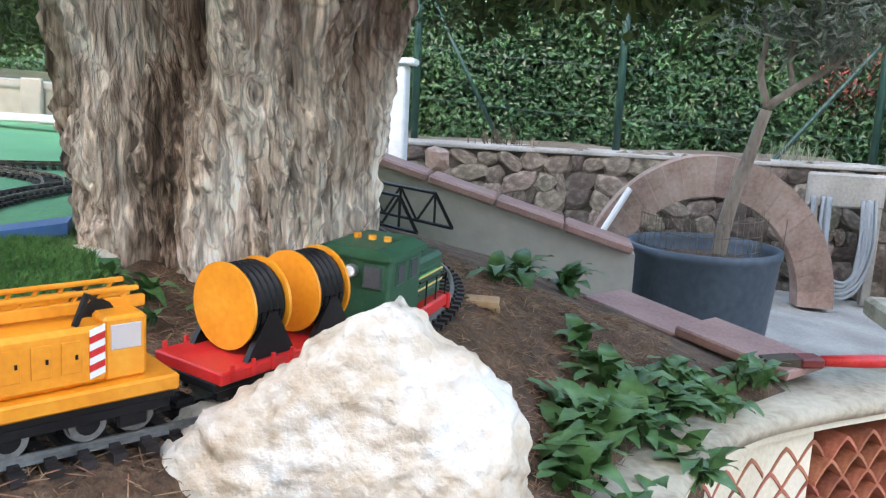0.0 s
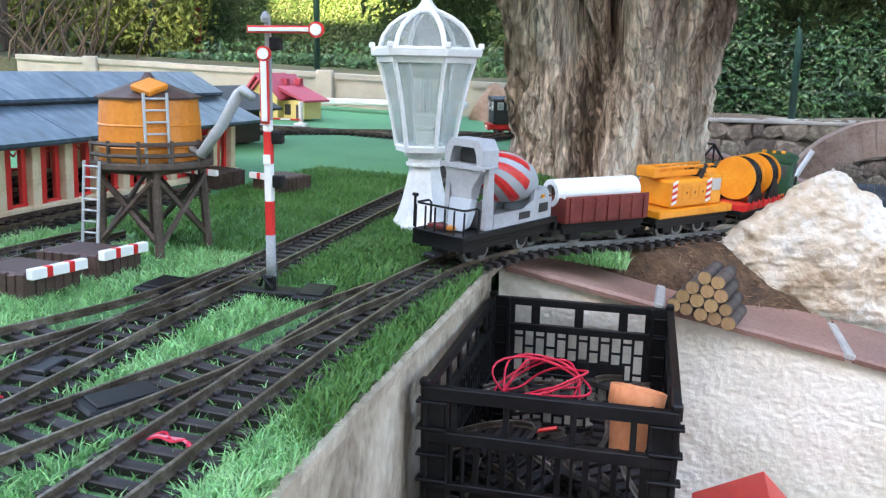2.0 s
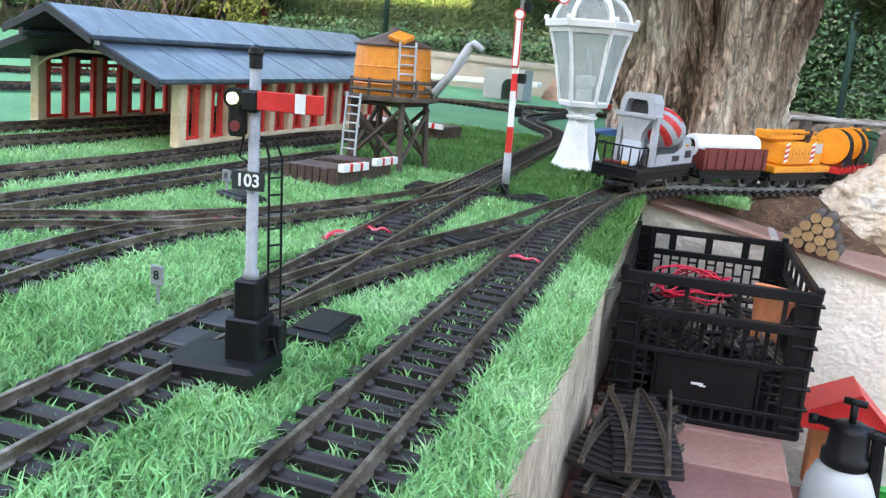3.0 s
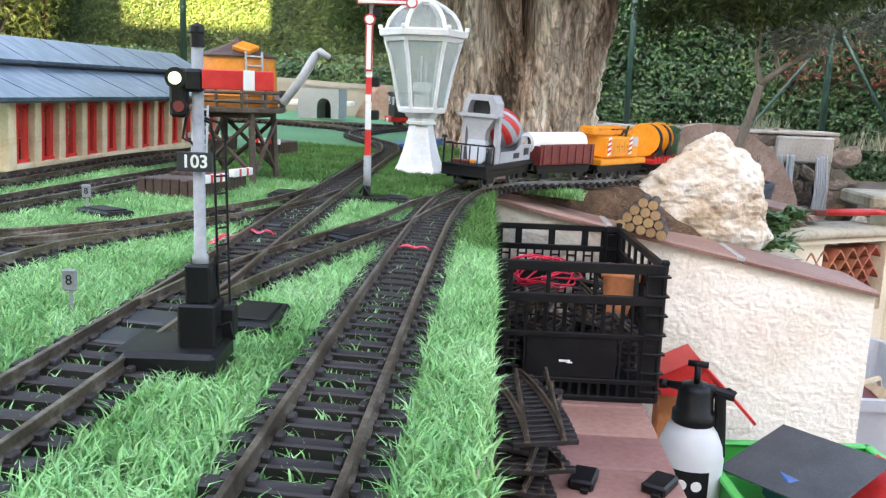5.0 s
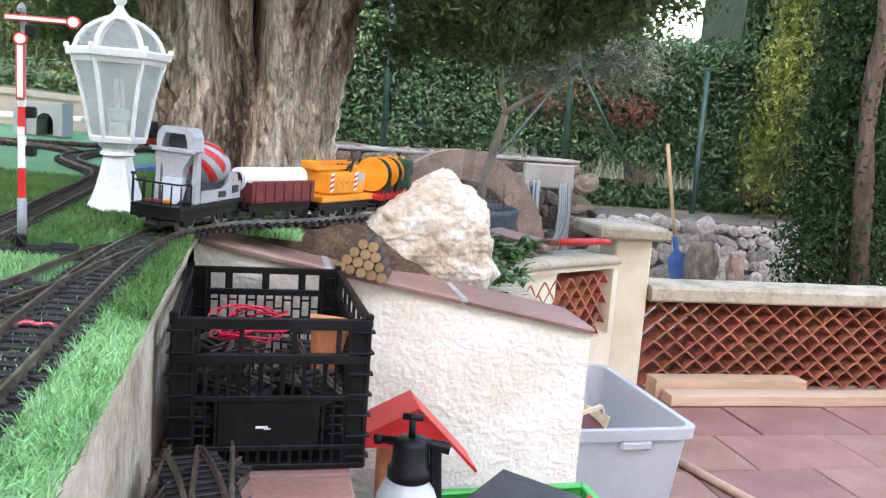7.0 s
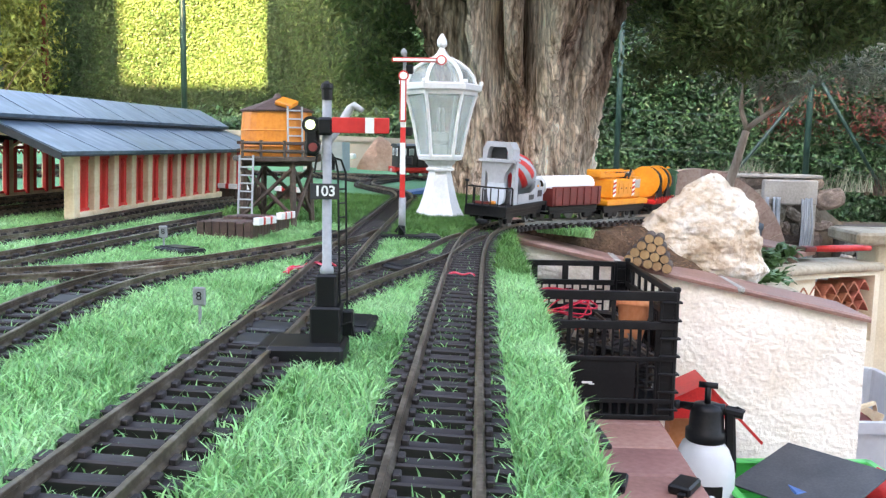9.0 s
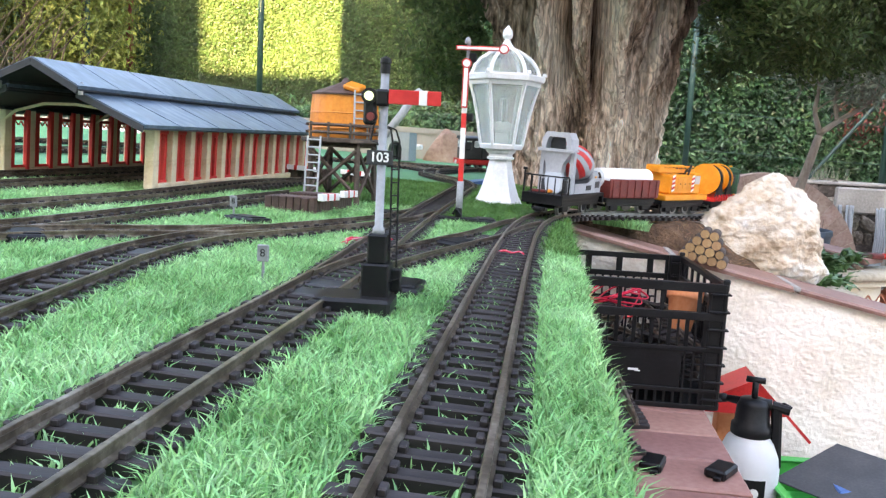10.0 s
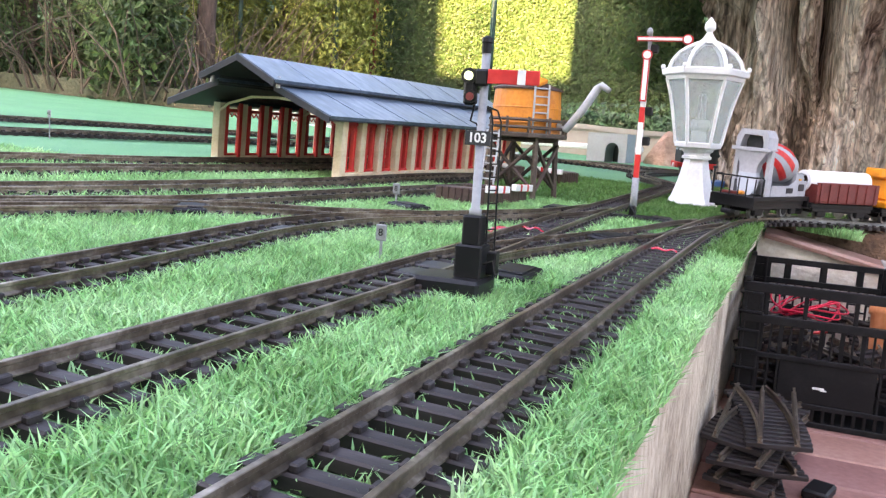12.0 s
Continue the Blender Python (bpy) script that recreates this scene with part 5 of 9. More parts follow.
def curved_wall():
    """A low cream wall between bed and pillar with an arched lattice opening."""
    t = thing("wall_curved", Matrix(), "cream rendered garden wall with an arched clay lattice", "wall", kind="structure")
    face = smooth_line([(0.905, 2.40, 0), (0.915, 2.60, 0), (0.95, 2.80, 0), (1.02, 2.96, 0), (1.13, 3.11, 0), (1.28, 3.245, 0), (1.44, 3.37, 0), (1.62, 3.515, 0)], 0.02)
    n = len(face) - 1
    run = [0.0]
    for p, q in zip(face, face[1:]):
        run.append(run[-1] + (q - p).length)
    start = next(s for s, p in zip(run, face) if p.y > 2.80)
    end = run[-1] - 0.03
    split = start + 0.56
    thick = 0.15
    def back(i):
        d = face[min(i + 1, n)] - face[max(i - 1, 0)]
        return Vector((-d.y, d.x, 0)).normalized()
    def top(s):
        return -0.225 - 0.035 * max(0, (s - 0.35) / 0.75)
    def arch_top(s):
        q = (s - start) / 0.14
        return top(s) - 0.048 - (0.15 * (1 - math.sqrt(max(0, 1 - (1 - q) ** 2))) if q < 1 else 0)
    bm = bmesh.new()
    def block(i, z0a, z1a, z0b, z1b):
        v = []
        for k, z0, z1 in ((i, z0a, z1a), (i + 1, z0b, z1b)):
            p, o = face[k], back(k) * thick
            v.append([bm.verts.new((x.x, x.y, z)) for x, z in ((p, z0), (p, z1), (p + o, z1), (p + o, z0))])
        skin(bm, v)
    low = -0.585
    for i in range(n):
        a, b = run[i], run[i + 1]
        if a < start or b > end:
            block(i, -1.0, top(a) - 0.03, -1.0, top(b) - 0.03)
        else:
            block(i, arch_top(a), top(a) - 0.03, arch_top(b), top(b) - 0.03)
            block(i, -1.0, low, -1.0, low)
    bmesh.ops.remove_doubles(bm, verts=bm.verts, dist=1e-4)
    part("wall", bm, M_CREAM, t)
    bm = bmesh.new()
    r = []
    for i in range(n + 1):
        p, o, z = face[i], back(i), top(run[i])
        r.append([bm.verts.new((p.x + o.x * d, p.y + o.y * d, z + dz)) for d, dz in ((-0.012, -0.030), (-0.016, -0.012), (-0.004, 0.0), (0.165, 0.004), (0.172, -0.03))])
    skin(bm, r)
    part("coping", bm, M_COPING, t, "rounded weathered cream coping", smooth=True)
    # plaster that fills the first half of the lattice
    bm = bmesh.new()
    r = []
    for i in range(n):
        if start - 0.02 < run[i] < split:
            p, o = face[i], back(i)
            r.append([bm.verts.new((p.x + o.x * d, p.y + o.y * d, z)) for d, z in ((0.0275, -0.60), (0.0275, top(run[i]) - 0.04), (0.10, top(run[i]) - 0.04), (0.10, -0.60))])
    skin(bm, r)
    part("infill", bm, M_CREAM, t, "pale plaster between the lattice tiles")
    row, z = 0, low + 0.005
    while z < -0.26:
        s = start + 0.02 + (0.041 if row % 2 else 0)
        while s < end - 0.03:
            i = min(range(n), key=lambda k: abs(run[k] - s))
            if z + 0.05 < arch_top(s):
                d = face[i + 1] - face[i]
                p = face[i] + back(i) * (0.075 if s < split else 0.06)
                piece("lattice_tile", LTILE, t, Matrix.Translation((p.x, p.y, z)) @ Matrix.Rotation(math.atan2(d.y, d.x), 4, "Z") @ Matrix.Diagonal((0.84, 1.0, 1.0, 1)))
            s += 0.082
        z += 0.0405
        row += 1
    return t


curved_wall()

# paint brush handle on the coping
t = thing("paint_brush", pose(1.30, 3.37, -0.207, rz=14), "old paint brush with a red handle on the coping", "brush")
bm = bmesh.new()
tube(bm, [(0, 0, 0), (0.1, 0.0, 0.0), (0.2, 0, 0.002), (0.24, 0, 0.0)], [0.011, 0.014, 0.012, 0.010], 10)
part("handle", bm, M_RED, t, "scuffed red handle", smooth=True)
bm = bmesh.new()
box(bm, (-0.03, 0, 0), (0.05, 0.045, 0.02), 0.004)
part("ferrule", bm, M_DARKRED, t)
bm = bmesh.new()
prism(bm, [(-0.12, -0.004), (-0.055, -0.009), (-0.055, 0.009), (-0.12, 0.004)], -0.022, 0.022, "y")
part("bristles", bm, M_DRY, t)

# pink slab edging behind the leafy plant
for i, (x, y, rz, z) in enumerate(((0.985, 3.63, -43, -0.205), (1.175, 3.445, -43, -0.212))):
    bm = bmesh.new()
    box(bm, (0, 0, 0), (0.262, 0.15, 0.022), 0.004)
    solid("edging_slab", bm, M_SLAB, "pinkish clay edging slab on the bed's rim", "slab", "", m=pose(x, y, z, 0, 6, rz))

# spade by the wall
t = thing("spade", pose(3.25, 6.05, -0.90, -4, -10), "long wooden-handled spade with a blue blade", "spade")
bm = bmesh.new()
tube(bm, [(0, 0, 0.3), (0.0, 0, 0.7), (0.003, 0, 1.08)], [0.013, 0.012, 0.014], 10)
part("handle", bm, M_WOOD, t, smooth=True)
bm = bmesh.new()
prism(bm, [(-0.06, 0.02), (0.06, 0.02), (0.075, 0.24), (0.02, 0.30), (-0.02, 0.30), (-0.075, 0.24)], -0.004, 0.004, "y")
tube(bm, [(0, 0, 0.2), (0, 0, 0.4)], 0.02, 10)
part("blade", bm, M_BLUE, t, "blue painted blade")
for i, (x, y, s) in enumerate(((3.36, 6.0, 0.32), (3.66, 6.02, 0.2))):
    me = pebble(60 + i, M_STONE if i == 0 else M_PINKROCK, 3, 0.3)
    ob = new("boulder", me)
    ob.matrix_basis = Matrix.Translation((x, y, -0.72)) @ Matrix.Diagonal((s * 0.8, s * 0.7, s * 1.5, 1))
    tagged(ob, "rough grey boulder before the stone wall" if i == 0 else "rusty brown boulder before the stone wall", "rock")

# ---- things on the lawn ----
LEAN = math.degrees(math.atan(0.04))


def gp(x, y, dz=0.0, rz=0.0, lean=0.0):
    return pose(x, y, ground_z(x) + dz, 0, lean, rz)


def lantern():
    t = thing("garden_lantern", gp(-0.074, 2.116, -0.029, 8), "white painted metal garden lantern with frosted glass panes", "lamp")
    bm = bmesh.new()
    lathe(bm, [(0.066, 0), (0.067, 0.012), (0.060, 0.020), (0.049, 0.040), (0.040, 0.066), (0.033, 0.094), (0.028, 0.118), (0.0265, 0.127)], 6)
    part("foot", bm, M_WHITEPAINT, t)
    bm = bmesh.new()
    lathe(bm, [(0.027, 0.126), (0.033, 0.128), (0.033, 0.133), (0.029, 0.135), (0.029, 0.140), (0.035, 0.145), (0.037, 0.151)], 12)
    part("neck", bm, M_WHITEPAINT, t)
    bm = bmesh.new()
    lathe(bm, [(0.037, 0.150), (0.051, 0.153), (0.053, 0.162), (0.049, 0.165)], 6)
    part("floor_plate", bm, M_WHITEPAINT, t)
    flare = [(0.050, 0.161), (0.056, 0.195), (0.0635, 0.235), (0.073, 0.275), (0.083, 0.306)]
    for i in range(6):
        a, b = 2 * math.pi * i / 6, 2 * math.pi * (i + 1) / 6
        bm = bmesh.new()
        tube(bm, [(r * math.cos(a), r * math.sin(a), z) for r, z in flare], 0.0042, 6)
        part("bar", bm, M_WHITEPAINT, t)
        bm = bmesh.new()
        rings = []
        for k in (0.985, 0.955):
            edge = [(r * k * math.cos(a), r * k * math.sin(a), z) for r, z in flare] + [(r * k * math.cos(b), r * k * math.sin(b), z) for r, z in flare[::-1]]
            rings.append([bm.verts.new(p) for p in edge])
        n = len(flare)
        for ring in rings:
            for k in range(n - 1):
                bm.faces.new((ring[k], ring[k + 1], ring[2 * n - 2 - k], ring[2 * n - 1 - k]))
        for k in range(2 * n):
            bm.faces.new((rings[0][k], rings[0][(k + 1) % (2 * n)], rings[1][(k + 1) % (2 * n)], rings[1][k]))
        bmesh.ops.recalc_face_normals(bm, faces=bm.faces)
        ob = part("pane", bm, M_GLASS, t)
        ob.visible_shadow = False
    bm = bmesh.new()
    lathe(bm, [(0.079, 0.302), (0.085, 0.303), (0.087, 0.311), (0.095, 0.314), (0.097, 0.325), (0.089, 0.329), (0.081, 0.329), (0.079, 0.314)], 6, cap=False)
    part("eave_ring", bm, M_WHITEPAINT, t)
    for i in range(6):
        a = 2 * math.pi * i / 6
        bm = bmesh.new()
        box(bm, (0.094 * math.cos(a), 0.094 * math.sin(a), 0.331), (0.010, 0.008, 0.010), 0.002)
        part("corner_knob", bm, M_WHITEPAINT, t)
    dome = [(0.081, 0.327), (0.074, 0.347), (0.061, 0.364), (0.043, 0.377), (0.024, 0.386), (0.012, 0.390)]
    for i in range(6):
        a = 2 * math.pi * i / 6
        bm = bmesh.new()
        tube(bm, [(r * math.cos(a), r * math.sin(a), z) for r, z in dome], 0.0046, 6)
        part("rib", bm, M_WHITEPAINT, t)
    bm = bmesh.new()
    lathe(bm, [(r * 0.985, z - 0.0015) for r, z in dome], 6, cap=False)
    ob = part("dome_glass", bm, M_GLASS, t)
    ob.visible_shadow = False
    bm = bmesh.new()
    lathe(bm, [(0.026, 0.384), (0.020, 0.391), (0.012, 0.400), (0.0075, 0.408), (0.0065, 0.412), (0.011, 0.416), (0.0125, 0.422), (0.011, 0.431), (0.006, 0.438), (0.0015, 0.444)], 14)
    part("finial", bm, M_WHITEPAINT, t, smooth=True)
    bm = bmesh.new()
    lathe(bm, [(0.016, 0.164), (0.017, 0.188), (0.013, 0.190), (0.020, 0.198), (0.021, 0.215), (0.014, 0.218)], 14)
    part("socket", bm, M_BULB, t, "cream lamp socket")
    bm = bmesh.new()
    for x in (-0.006, 0.006):
        tube(bm, [(x, 0, 0.216), (x, 0, 0.268), (x * 0.3, 0, 0.274)], 0.0042, 8)
    part("bulb", bm, M_BULB, t, "white energy-saving bulb", smooth=True)
    return t


lantern()


def engine_shed():
    t = thing("engine_shed", pose(-0.703, 1.568, 0.016, 0, LEAN, -3.2), "long open model engine shed with red frames and slate roof", "model building")
    length, n = 0.93, 13
    bm = bmesh.new()
    box(bm, (0, 0, 0.062), (0.0155, 0.019, 0.124), 0.0012)
    post = mesh_of("post", bm, M_BEIGE)
    bm = bmesh.new()
    box(bm, (0, 0, 0.064), (0.011, 0.014, 0.118), 0.001)
    red = mesh_of("red_board", bm, M_SHEDRED)
    for side in (0, 1):
        x = 0.0 if side == 0 else -0.312
        s = 1 if side == 0 else -1
        for i in range(n):
            y = 0.008 + i * (length - 0.03) / (n - 1)
            piece("post", post, t, Matrix.Translation((x, y, 0.004)) @ (Matrix.Diagonal((1.25, 1.1, 1, 1)) if i == 0 else Matrix()))
            if i < n - 1:
                piece("red_board", red, t, Matrix.Translation((x - s * 0.001, y + 0.0172, 0.006)))
                piece("red_board", red, t, Matrix.Translation((x - s * 0.0075, y + 0.0575, 0.006)) @ Matrix.Diagonal((0.8, 0.7, 1, 1)))
                bm = bmesh.new()
                box(bm, (x - s * 0.003, y + 0.0365, 0.112), (0.006, 0.05, 0.007), 0.001)
                part("top_bar", bm, M_SHEDRED, t, "red top bar")
                bm = bmesh.new()
                box(bm, (x - s * 0.003, y + 0.0365, 0.017), (0.006, 0.05, 0.006), 0.001)
                part("low_bar", bm, M_SHEDRED, t, "red bottom bar")
                bm = bmesh.new()
                for k in (-1, 1):
                    tube(bm, [(x - s * 0.003, y + 0.0365 + k * 0.016, 0.098), (x - s * 0.003, y + 0.0365 + k * 0.008, 0.107), (x - s * 0.003, y + 0.0365, 0.099)], 0.0016, 5)
                part("bracket", bm, M_SHEDRED, t, "red curved bracket")
        bm = bmesh.new()
        box(bm, (x, length / 2, 0.008), (0.017, length, 0.014), 0.0015)
        part("sill", bm, M_BEIGE, t)
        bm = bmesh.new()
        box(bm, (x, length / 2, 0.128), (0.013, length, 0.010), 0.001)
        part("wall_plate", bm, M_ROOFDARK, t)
    # roof: two lower slopes, two upper slopes over a dark band
    y0, y1 = -0.10, length + 0.05
    def slope(name, x0, z0, x1, z1, ya, yb):
        d = Vector((x1 - x0, 0, z1 - z0)).normalized()
        nn = Vector((-d.z, 0, d.x)) if d.x < 0 else Vector((d.z, 0, -d.x)) * -1
        if nn.z < 0:
            nn = -nn
        bm = bmesh.new()
        th = 0.0065
        a, b = Vector((x0, 0, z0)), Vector((x1, 0, z1))
        prism(bm, [(a.x, a.z), (b.x, b.z), (b.x + nn.x * th, b.z + nn.z * th), (a.x + nn.x * th, a.z + nn.z * th)], ya, yb, "y")
        ob = part(name, bm, M_ROOF, t)
        # thin dark sheet: the shade under the slope, put into colour
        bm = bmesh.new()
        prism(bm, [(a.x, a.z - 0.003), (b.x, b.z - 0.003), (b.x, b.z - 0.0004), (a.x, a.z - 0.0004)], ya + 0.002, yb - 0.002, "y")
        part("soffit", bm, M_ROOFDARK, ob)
        bm = bmesh.new()
        prism(bm, [(a.x, a.z - 0.008), (b.x, b.z - 0.008), (b.x + nn.x * 0.004, b.z + nn.z * 0.004), (a.x + nn.x * 0.004, a.z + nn.z * 0.004)], ya - 0.004, ya - 0.0005, "y")
        part("barge_board", bm, M_ROOFDARK, ob)
        for k in range(6):
            yy = ya + (yb - ya) * (k + 0.75) / 6.4
            bm = bmesh.new()
            p, q = a + nn * (th + 0.0002), b + nn * (th + 0.0002)
            prism(bm, [(p.x, p.z), (q.x, q.z), (q.x + nn.x * 0.0008, q.z + nn.z * 0.0008), (p.x + nn.x * 0.0008, p.z + nn.z * 0.0008)], yy, yy + 0.0016, "y")
            part("seam", bm, M_ROOF, ob, "thin sheet joint")
        return ob
    slope("lower_roof", 0.042, 0.121, -0.088, 0.171, y0, y1)
    slope("lower_roof", -0.354, 0.121, -0.224, 0.171, y0, y1)
    slope("upper_roof", -0.068, 0.178, -0.157, 0.2205, y0 - 0.03, y1)
    slope("upper_roof", -0.246, 0.178, -0.156, 0.2205, y0 - 0.03, y1)
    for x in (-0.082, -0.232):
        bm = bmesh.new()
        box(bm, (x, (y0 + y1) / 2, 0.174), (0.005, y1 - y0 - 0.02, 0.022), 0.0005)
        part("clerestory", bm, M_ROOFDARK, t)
    for y in (0.0, length * 0.33, length * 0.66, length - 0.01):
        bm = bmesh.new()
        tube(bm, [(0.0, y, 0.105), (-0.03, y, 0.128), (-0.09, y, 0.146), (-0.157, y, 0.15), (-0.222, y, 0.146), (-0.282, y, 0.128), (-0.312, y, 0.105)], 0.003, 6)
        part("roof_tie", bm, M_BEIGE, t)
    for x in (-0.077, -0.237):
        bm = bmesh.new()
        tube(bm, [(x, y0 - 0.006, 0.168), (x, y0 - 0.006, 0.190)], 0.0042, 8)
        part("lamp_peg", bm, M_CHROME, t, "small steel lamp peg")
    return t


engine_shed()


def water_tower():
    t = thing("water_tower", gp(-0.375, 1.755, -0.012, -8), "orange model water tower on a brown trestle with ladders", "model water tower")
    legs = [(-0.048, -0.048), (0.048, -0.048), (0.048, 0.048), (-0.048, 0.048)]
    for x, y in legs:
        bm = bmesh.new()
        tube(bm, [(x * 1.08, y * 1.08, 0), (x, y, 0.122)], 0.0062, 6)
        part("leg", bm, M_TIMBER, t)
    for i in range(4):
        a, b = legs[i], legs[(i + 1) % 4]
        for k in range(2):
            bm = bmesh.new()
            p, q = (a, b) if k else (b, a)
            o = Vector(((a[0] + b[0]) * 0.03, (a[1] + b[1]) * 0.03, 0)) * (1 + k)
            tube(bm, [Vector((*p, 0.02)) + o, Vector((*q, 0.108)) + o], 0.0040, 5)
            part("brace", bm, M_TIMBER, t)
        bm = bmesh.new()
        tube(bm, [(*a, 0.118), (*b, 0.118)], 0.005, 5)
        part("beam", bm, M_TIMBER, t)
    bm = bmesh.new()
    lathe(bm, [(0.084, 0.122), (0.086, 0.124), (0.086, 0.130), (0.084, 0.132)], 12)
    part("platform", bm, M_TIMBER, t, "dark timber platform")
    bm = bmesh.new()
    lathe(bm, [(0.071, 0.131), (0.0705, 0.150), (0.0725, 0.151), (0.0705, 0.153), (0.069, 0.180), (0.0705, 0.181), (0.069, 0.183), (0.0665, 0.217)], 28)
    part("tank", bm, M_ORANGE, t, "orange tank with moulded hoops")
    bm = bmesh.new()
    lathe(bm, [(0.072, 0.216), (0.073, 0.219), (0.040, 0.231), (0.010, 0.243), (0.004, 0.252)], 10)
    part("roof", bm, M_BROWN, t, "dark brown conical roof")
    bm = bmesh.new()
    box(bm, (0, 0, 0), (0.034, 0.038, 0.009), 0.002, Matrix.Translation((0.032, -0.034, 0.233)) @ Matrix.Rotation(0.38, 4, Vector((1, 1, 0))))
    part("hatch", bm, M_ORANGE, t, "orange hatch lid")
    for i in range(12):
        a0, a1 = 2 * math.pi * i / 12, 2 * math.pi * (i + 1) / 12
        if i in (6, 7):
            continue
        for z in (0.142, 0.157):
            bm = bmesh.new()
            tube(bm, [(0.083 * math.cos(a0), 0.083 * math.sin(a0), z), (0.083 * math.cos(a1), 0.083 * math.sin(a1), z)], 0.0032, 5)
            part("rail_board", bm, M_TIMBER, t)
        bm = bmesh.new()
        tube(bm, [(0.083 * math.cos(a0), 0.083 * math.sin(a0), 0.130), (0.083 * math.cos(a0), 0.083 * math.sin(a0), 0.162)], 0.003, 5)
        part("rail_post", bm, M_TIMBER, t)
    def ladder(p, q, w, n, side):
        bm = bmesh.new()
        for k in (-1, 1):
            o = side * w / 2 * k
            tube(bm, [p + o, q + o], 0.0021, 6)
        lad = part("ladder", bm, M_SPOUTGREY, t, "grey ladder")
        for i in range(n):
            c = p + (q - p) * ((i + 0.5) / n)
            bm = bmesh.new()
            tube(bm, [c - side * w / 2, c + side * w / 2], 0.0016, 5)
            part("rung", bm, M_SPOUTGREY, lad)
    ladder(Vector((-0.026, -0.102, 0.0)), Vector((-0.028, -0.085, 0.134)), 0.027, 9, Vector((1, 0, 0)))
    ladder(Vector((0.0545, -0.049, 0.132)), Vector((0.053, -0.0475, 0.226)), 0.030, 6, Vector((0.67, 0.74, 0)))
    bm = bmesh.new()
    tube(bm, [(0.070, 0.0, 0.150), (0.088, 0.0, 0.142), (0.118, 0.01, 0.185), (0.142, 0.014, 0.225), (0.150, 0.014, 0.232), (0.168, 0.010, 0.222)], [0.0062, 0.008, 0.008, 0.008, 0.007, 0.0055], 10)
    part("spout", bm, M_SPOUTGREY, t, "grey filling spout", smooth=True)
    return t


water_tower()


def red_signal():
    t = thing("semaphore_signal", gp(-0.116, 1.604, -0.014) @ Matrix.Diagonal((1, 1, 0.948, 1)), "red and white model semaphore signal on a grey mast", "model signal")
    bm = bmesh.new()
    box(bm, (0, 0, 0.006), (0.075, 0.03, 0.012), 0.002)
    part("base", bm, M_BLACK, t)
    bm = bmesh.new()
    box(bm, (0.0, -0.002, 0.020), (0.012, 0.014, 0.020), 0.002)
    tube(bm, [(-0.010, -0.012, 0.018), (-0.004, -0.014, 0.030), (0.006, -0.012, 0.016)], 0.0028, 6)
    part("lever", bm, M_BLACK, t)
    bm = bmesh.new()
    tube(bm, [(0, 0, 0.010), (0, 0, 0.082)], 0.0062, 10)
    part("lower_mast", bm, M_POSTGREY, t, smooth=True)
    zs = [(0.080, 0.125, M_RED), (0.125, 0.172, M_WHITE), (0.172, 0.212, M_RED), (0.212, 0.226, M_WHITE)]
    for a, b, m in zs:
        bm = bmesh.new()
        box(bm, (0, 0, (a + b) / 2), (0.0092, 0.009, b - a), 0.0008)
        part("mast_band", bm, m, t)
    bm = bmesh.new()
    box(bm, (0, -0.0055, 0.178), (0.009, 0.002, 0.012), 0.0004)
    part("plate", bm, M_WHITE, t, "small white plate")
    bm = bmesh.new()
    box(bm, (0.0015, 0.002, 0.285), (0.006, 0.006, 0.118), 0.0008)
    part("upper_mast", bm, M_POSTGREY, t)
    bm = bmesh.new()
    box(bm, (0.0, -0.007, 0.262), (0.0115, 0.002, 0.080), 0.0006)
    arm = part("lower_arm", bm, M_RED, t, "lowered arm, red with white face")
    bm = bmesh.new()
    box(bm, (0.0, -0.0088, 0.262), (0.0072, 0.0012, 0.074), 0.0003)
    part("face", bm, M_WHITE, arm)
    for (x, z), host in (((0.0005, 0.306), arm), ((0.066, 0.3345), None)):
        bm = bmesh.new()
        tube(bm, [(x, -0.0065, z), (x, -0.0095, z)], 0.0092, 20)
        d = part("disc", bm, M_RED, t if host is None else host)
        if host is None:
            up = d
        bm = bmesh.new()
        tube(bm, [(x, -0.0094, z), (x, -0.0108, z)], 0.0068, 20)
        part("disc_face", bm, M_WHITE, d)
    bm = bmesh.new()
    box(bm, (0.020, -0.007, 0.3345), (0.080, 0.002, 0.0088), 0.0006)
    arm = part("upper_arm", bm, M_RED, t, "level arm, red edged white")
    bm = bmesh.new()
    box(bm, (0.020, -0.0088, 0.3345), (0.076, 0.0012, 0.0046), 0.0003)
    part("face", bm, M_WHITE, arm)
    bm = bmesh.new()
    lathe(bm, [(0.005, 0.343), (0.006, 0.348), (0.004, 0.353), (0.001, 0.356)], 10)
    part("finial", bm, M_POSTGREY, t)
    for z in (0.318, 0.205, 0.150):
        bm = bmesh.new()
        box(bm, (0.010, 0.004, z), (0.014, 0.012, 0.016), 0.002)
        part("lamp_box", bm, M_BLACK, t)
    return t


red_signal()


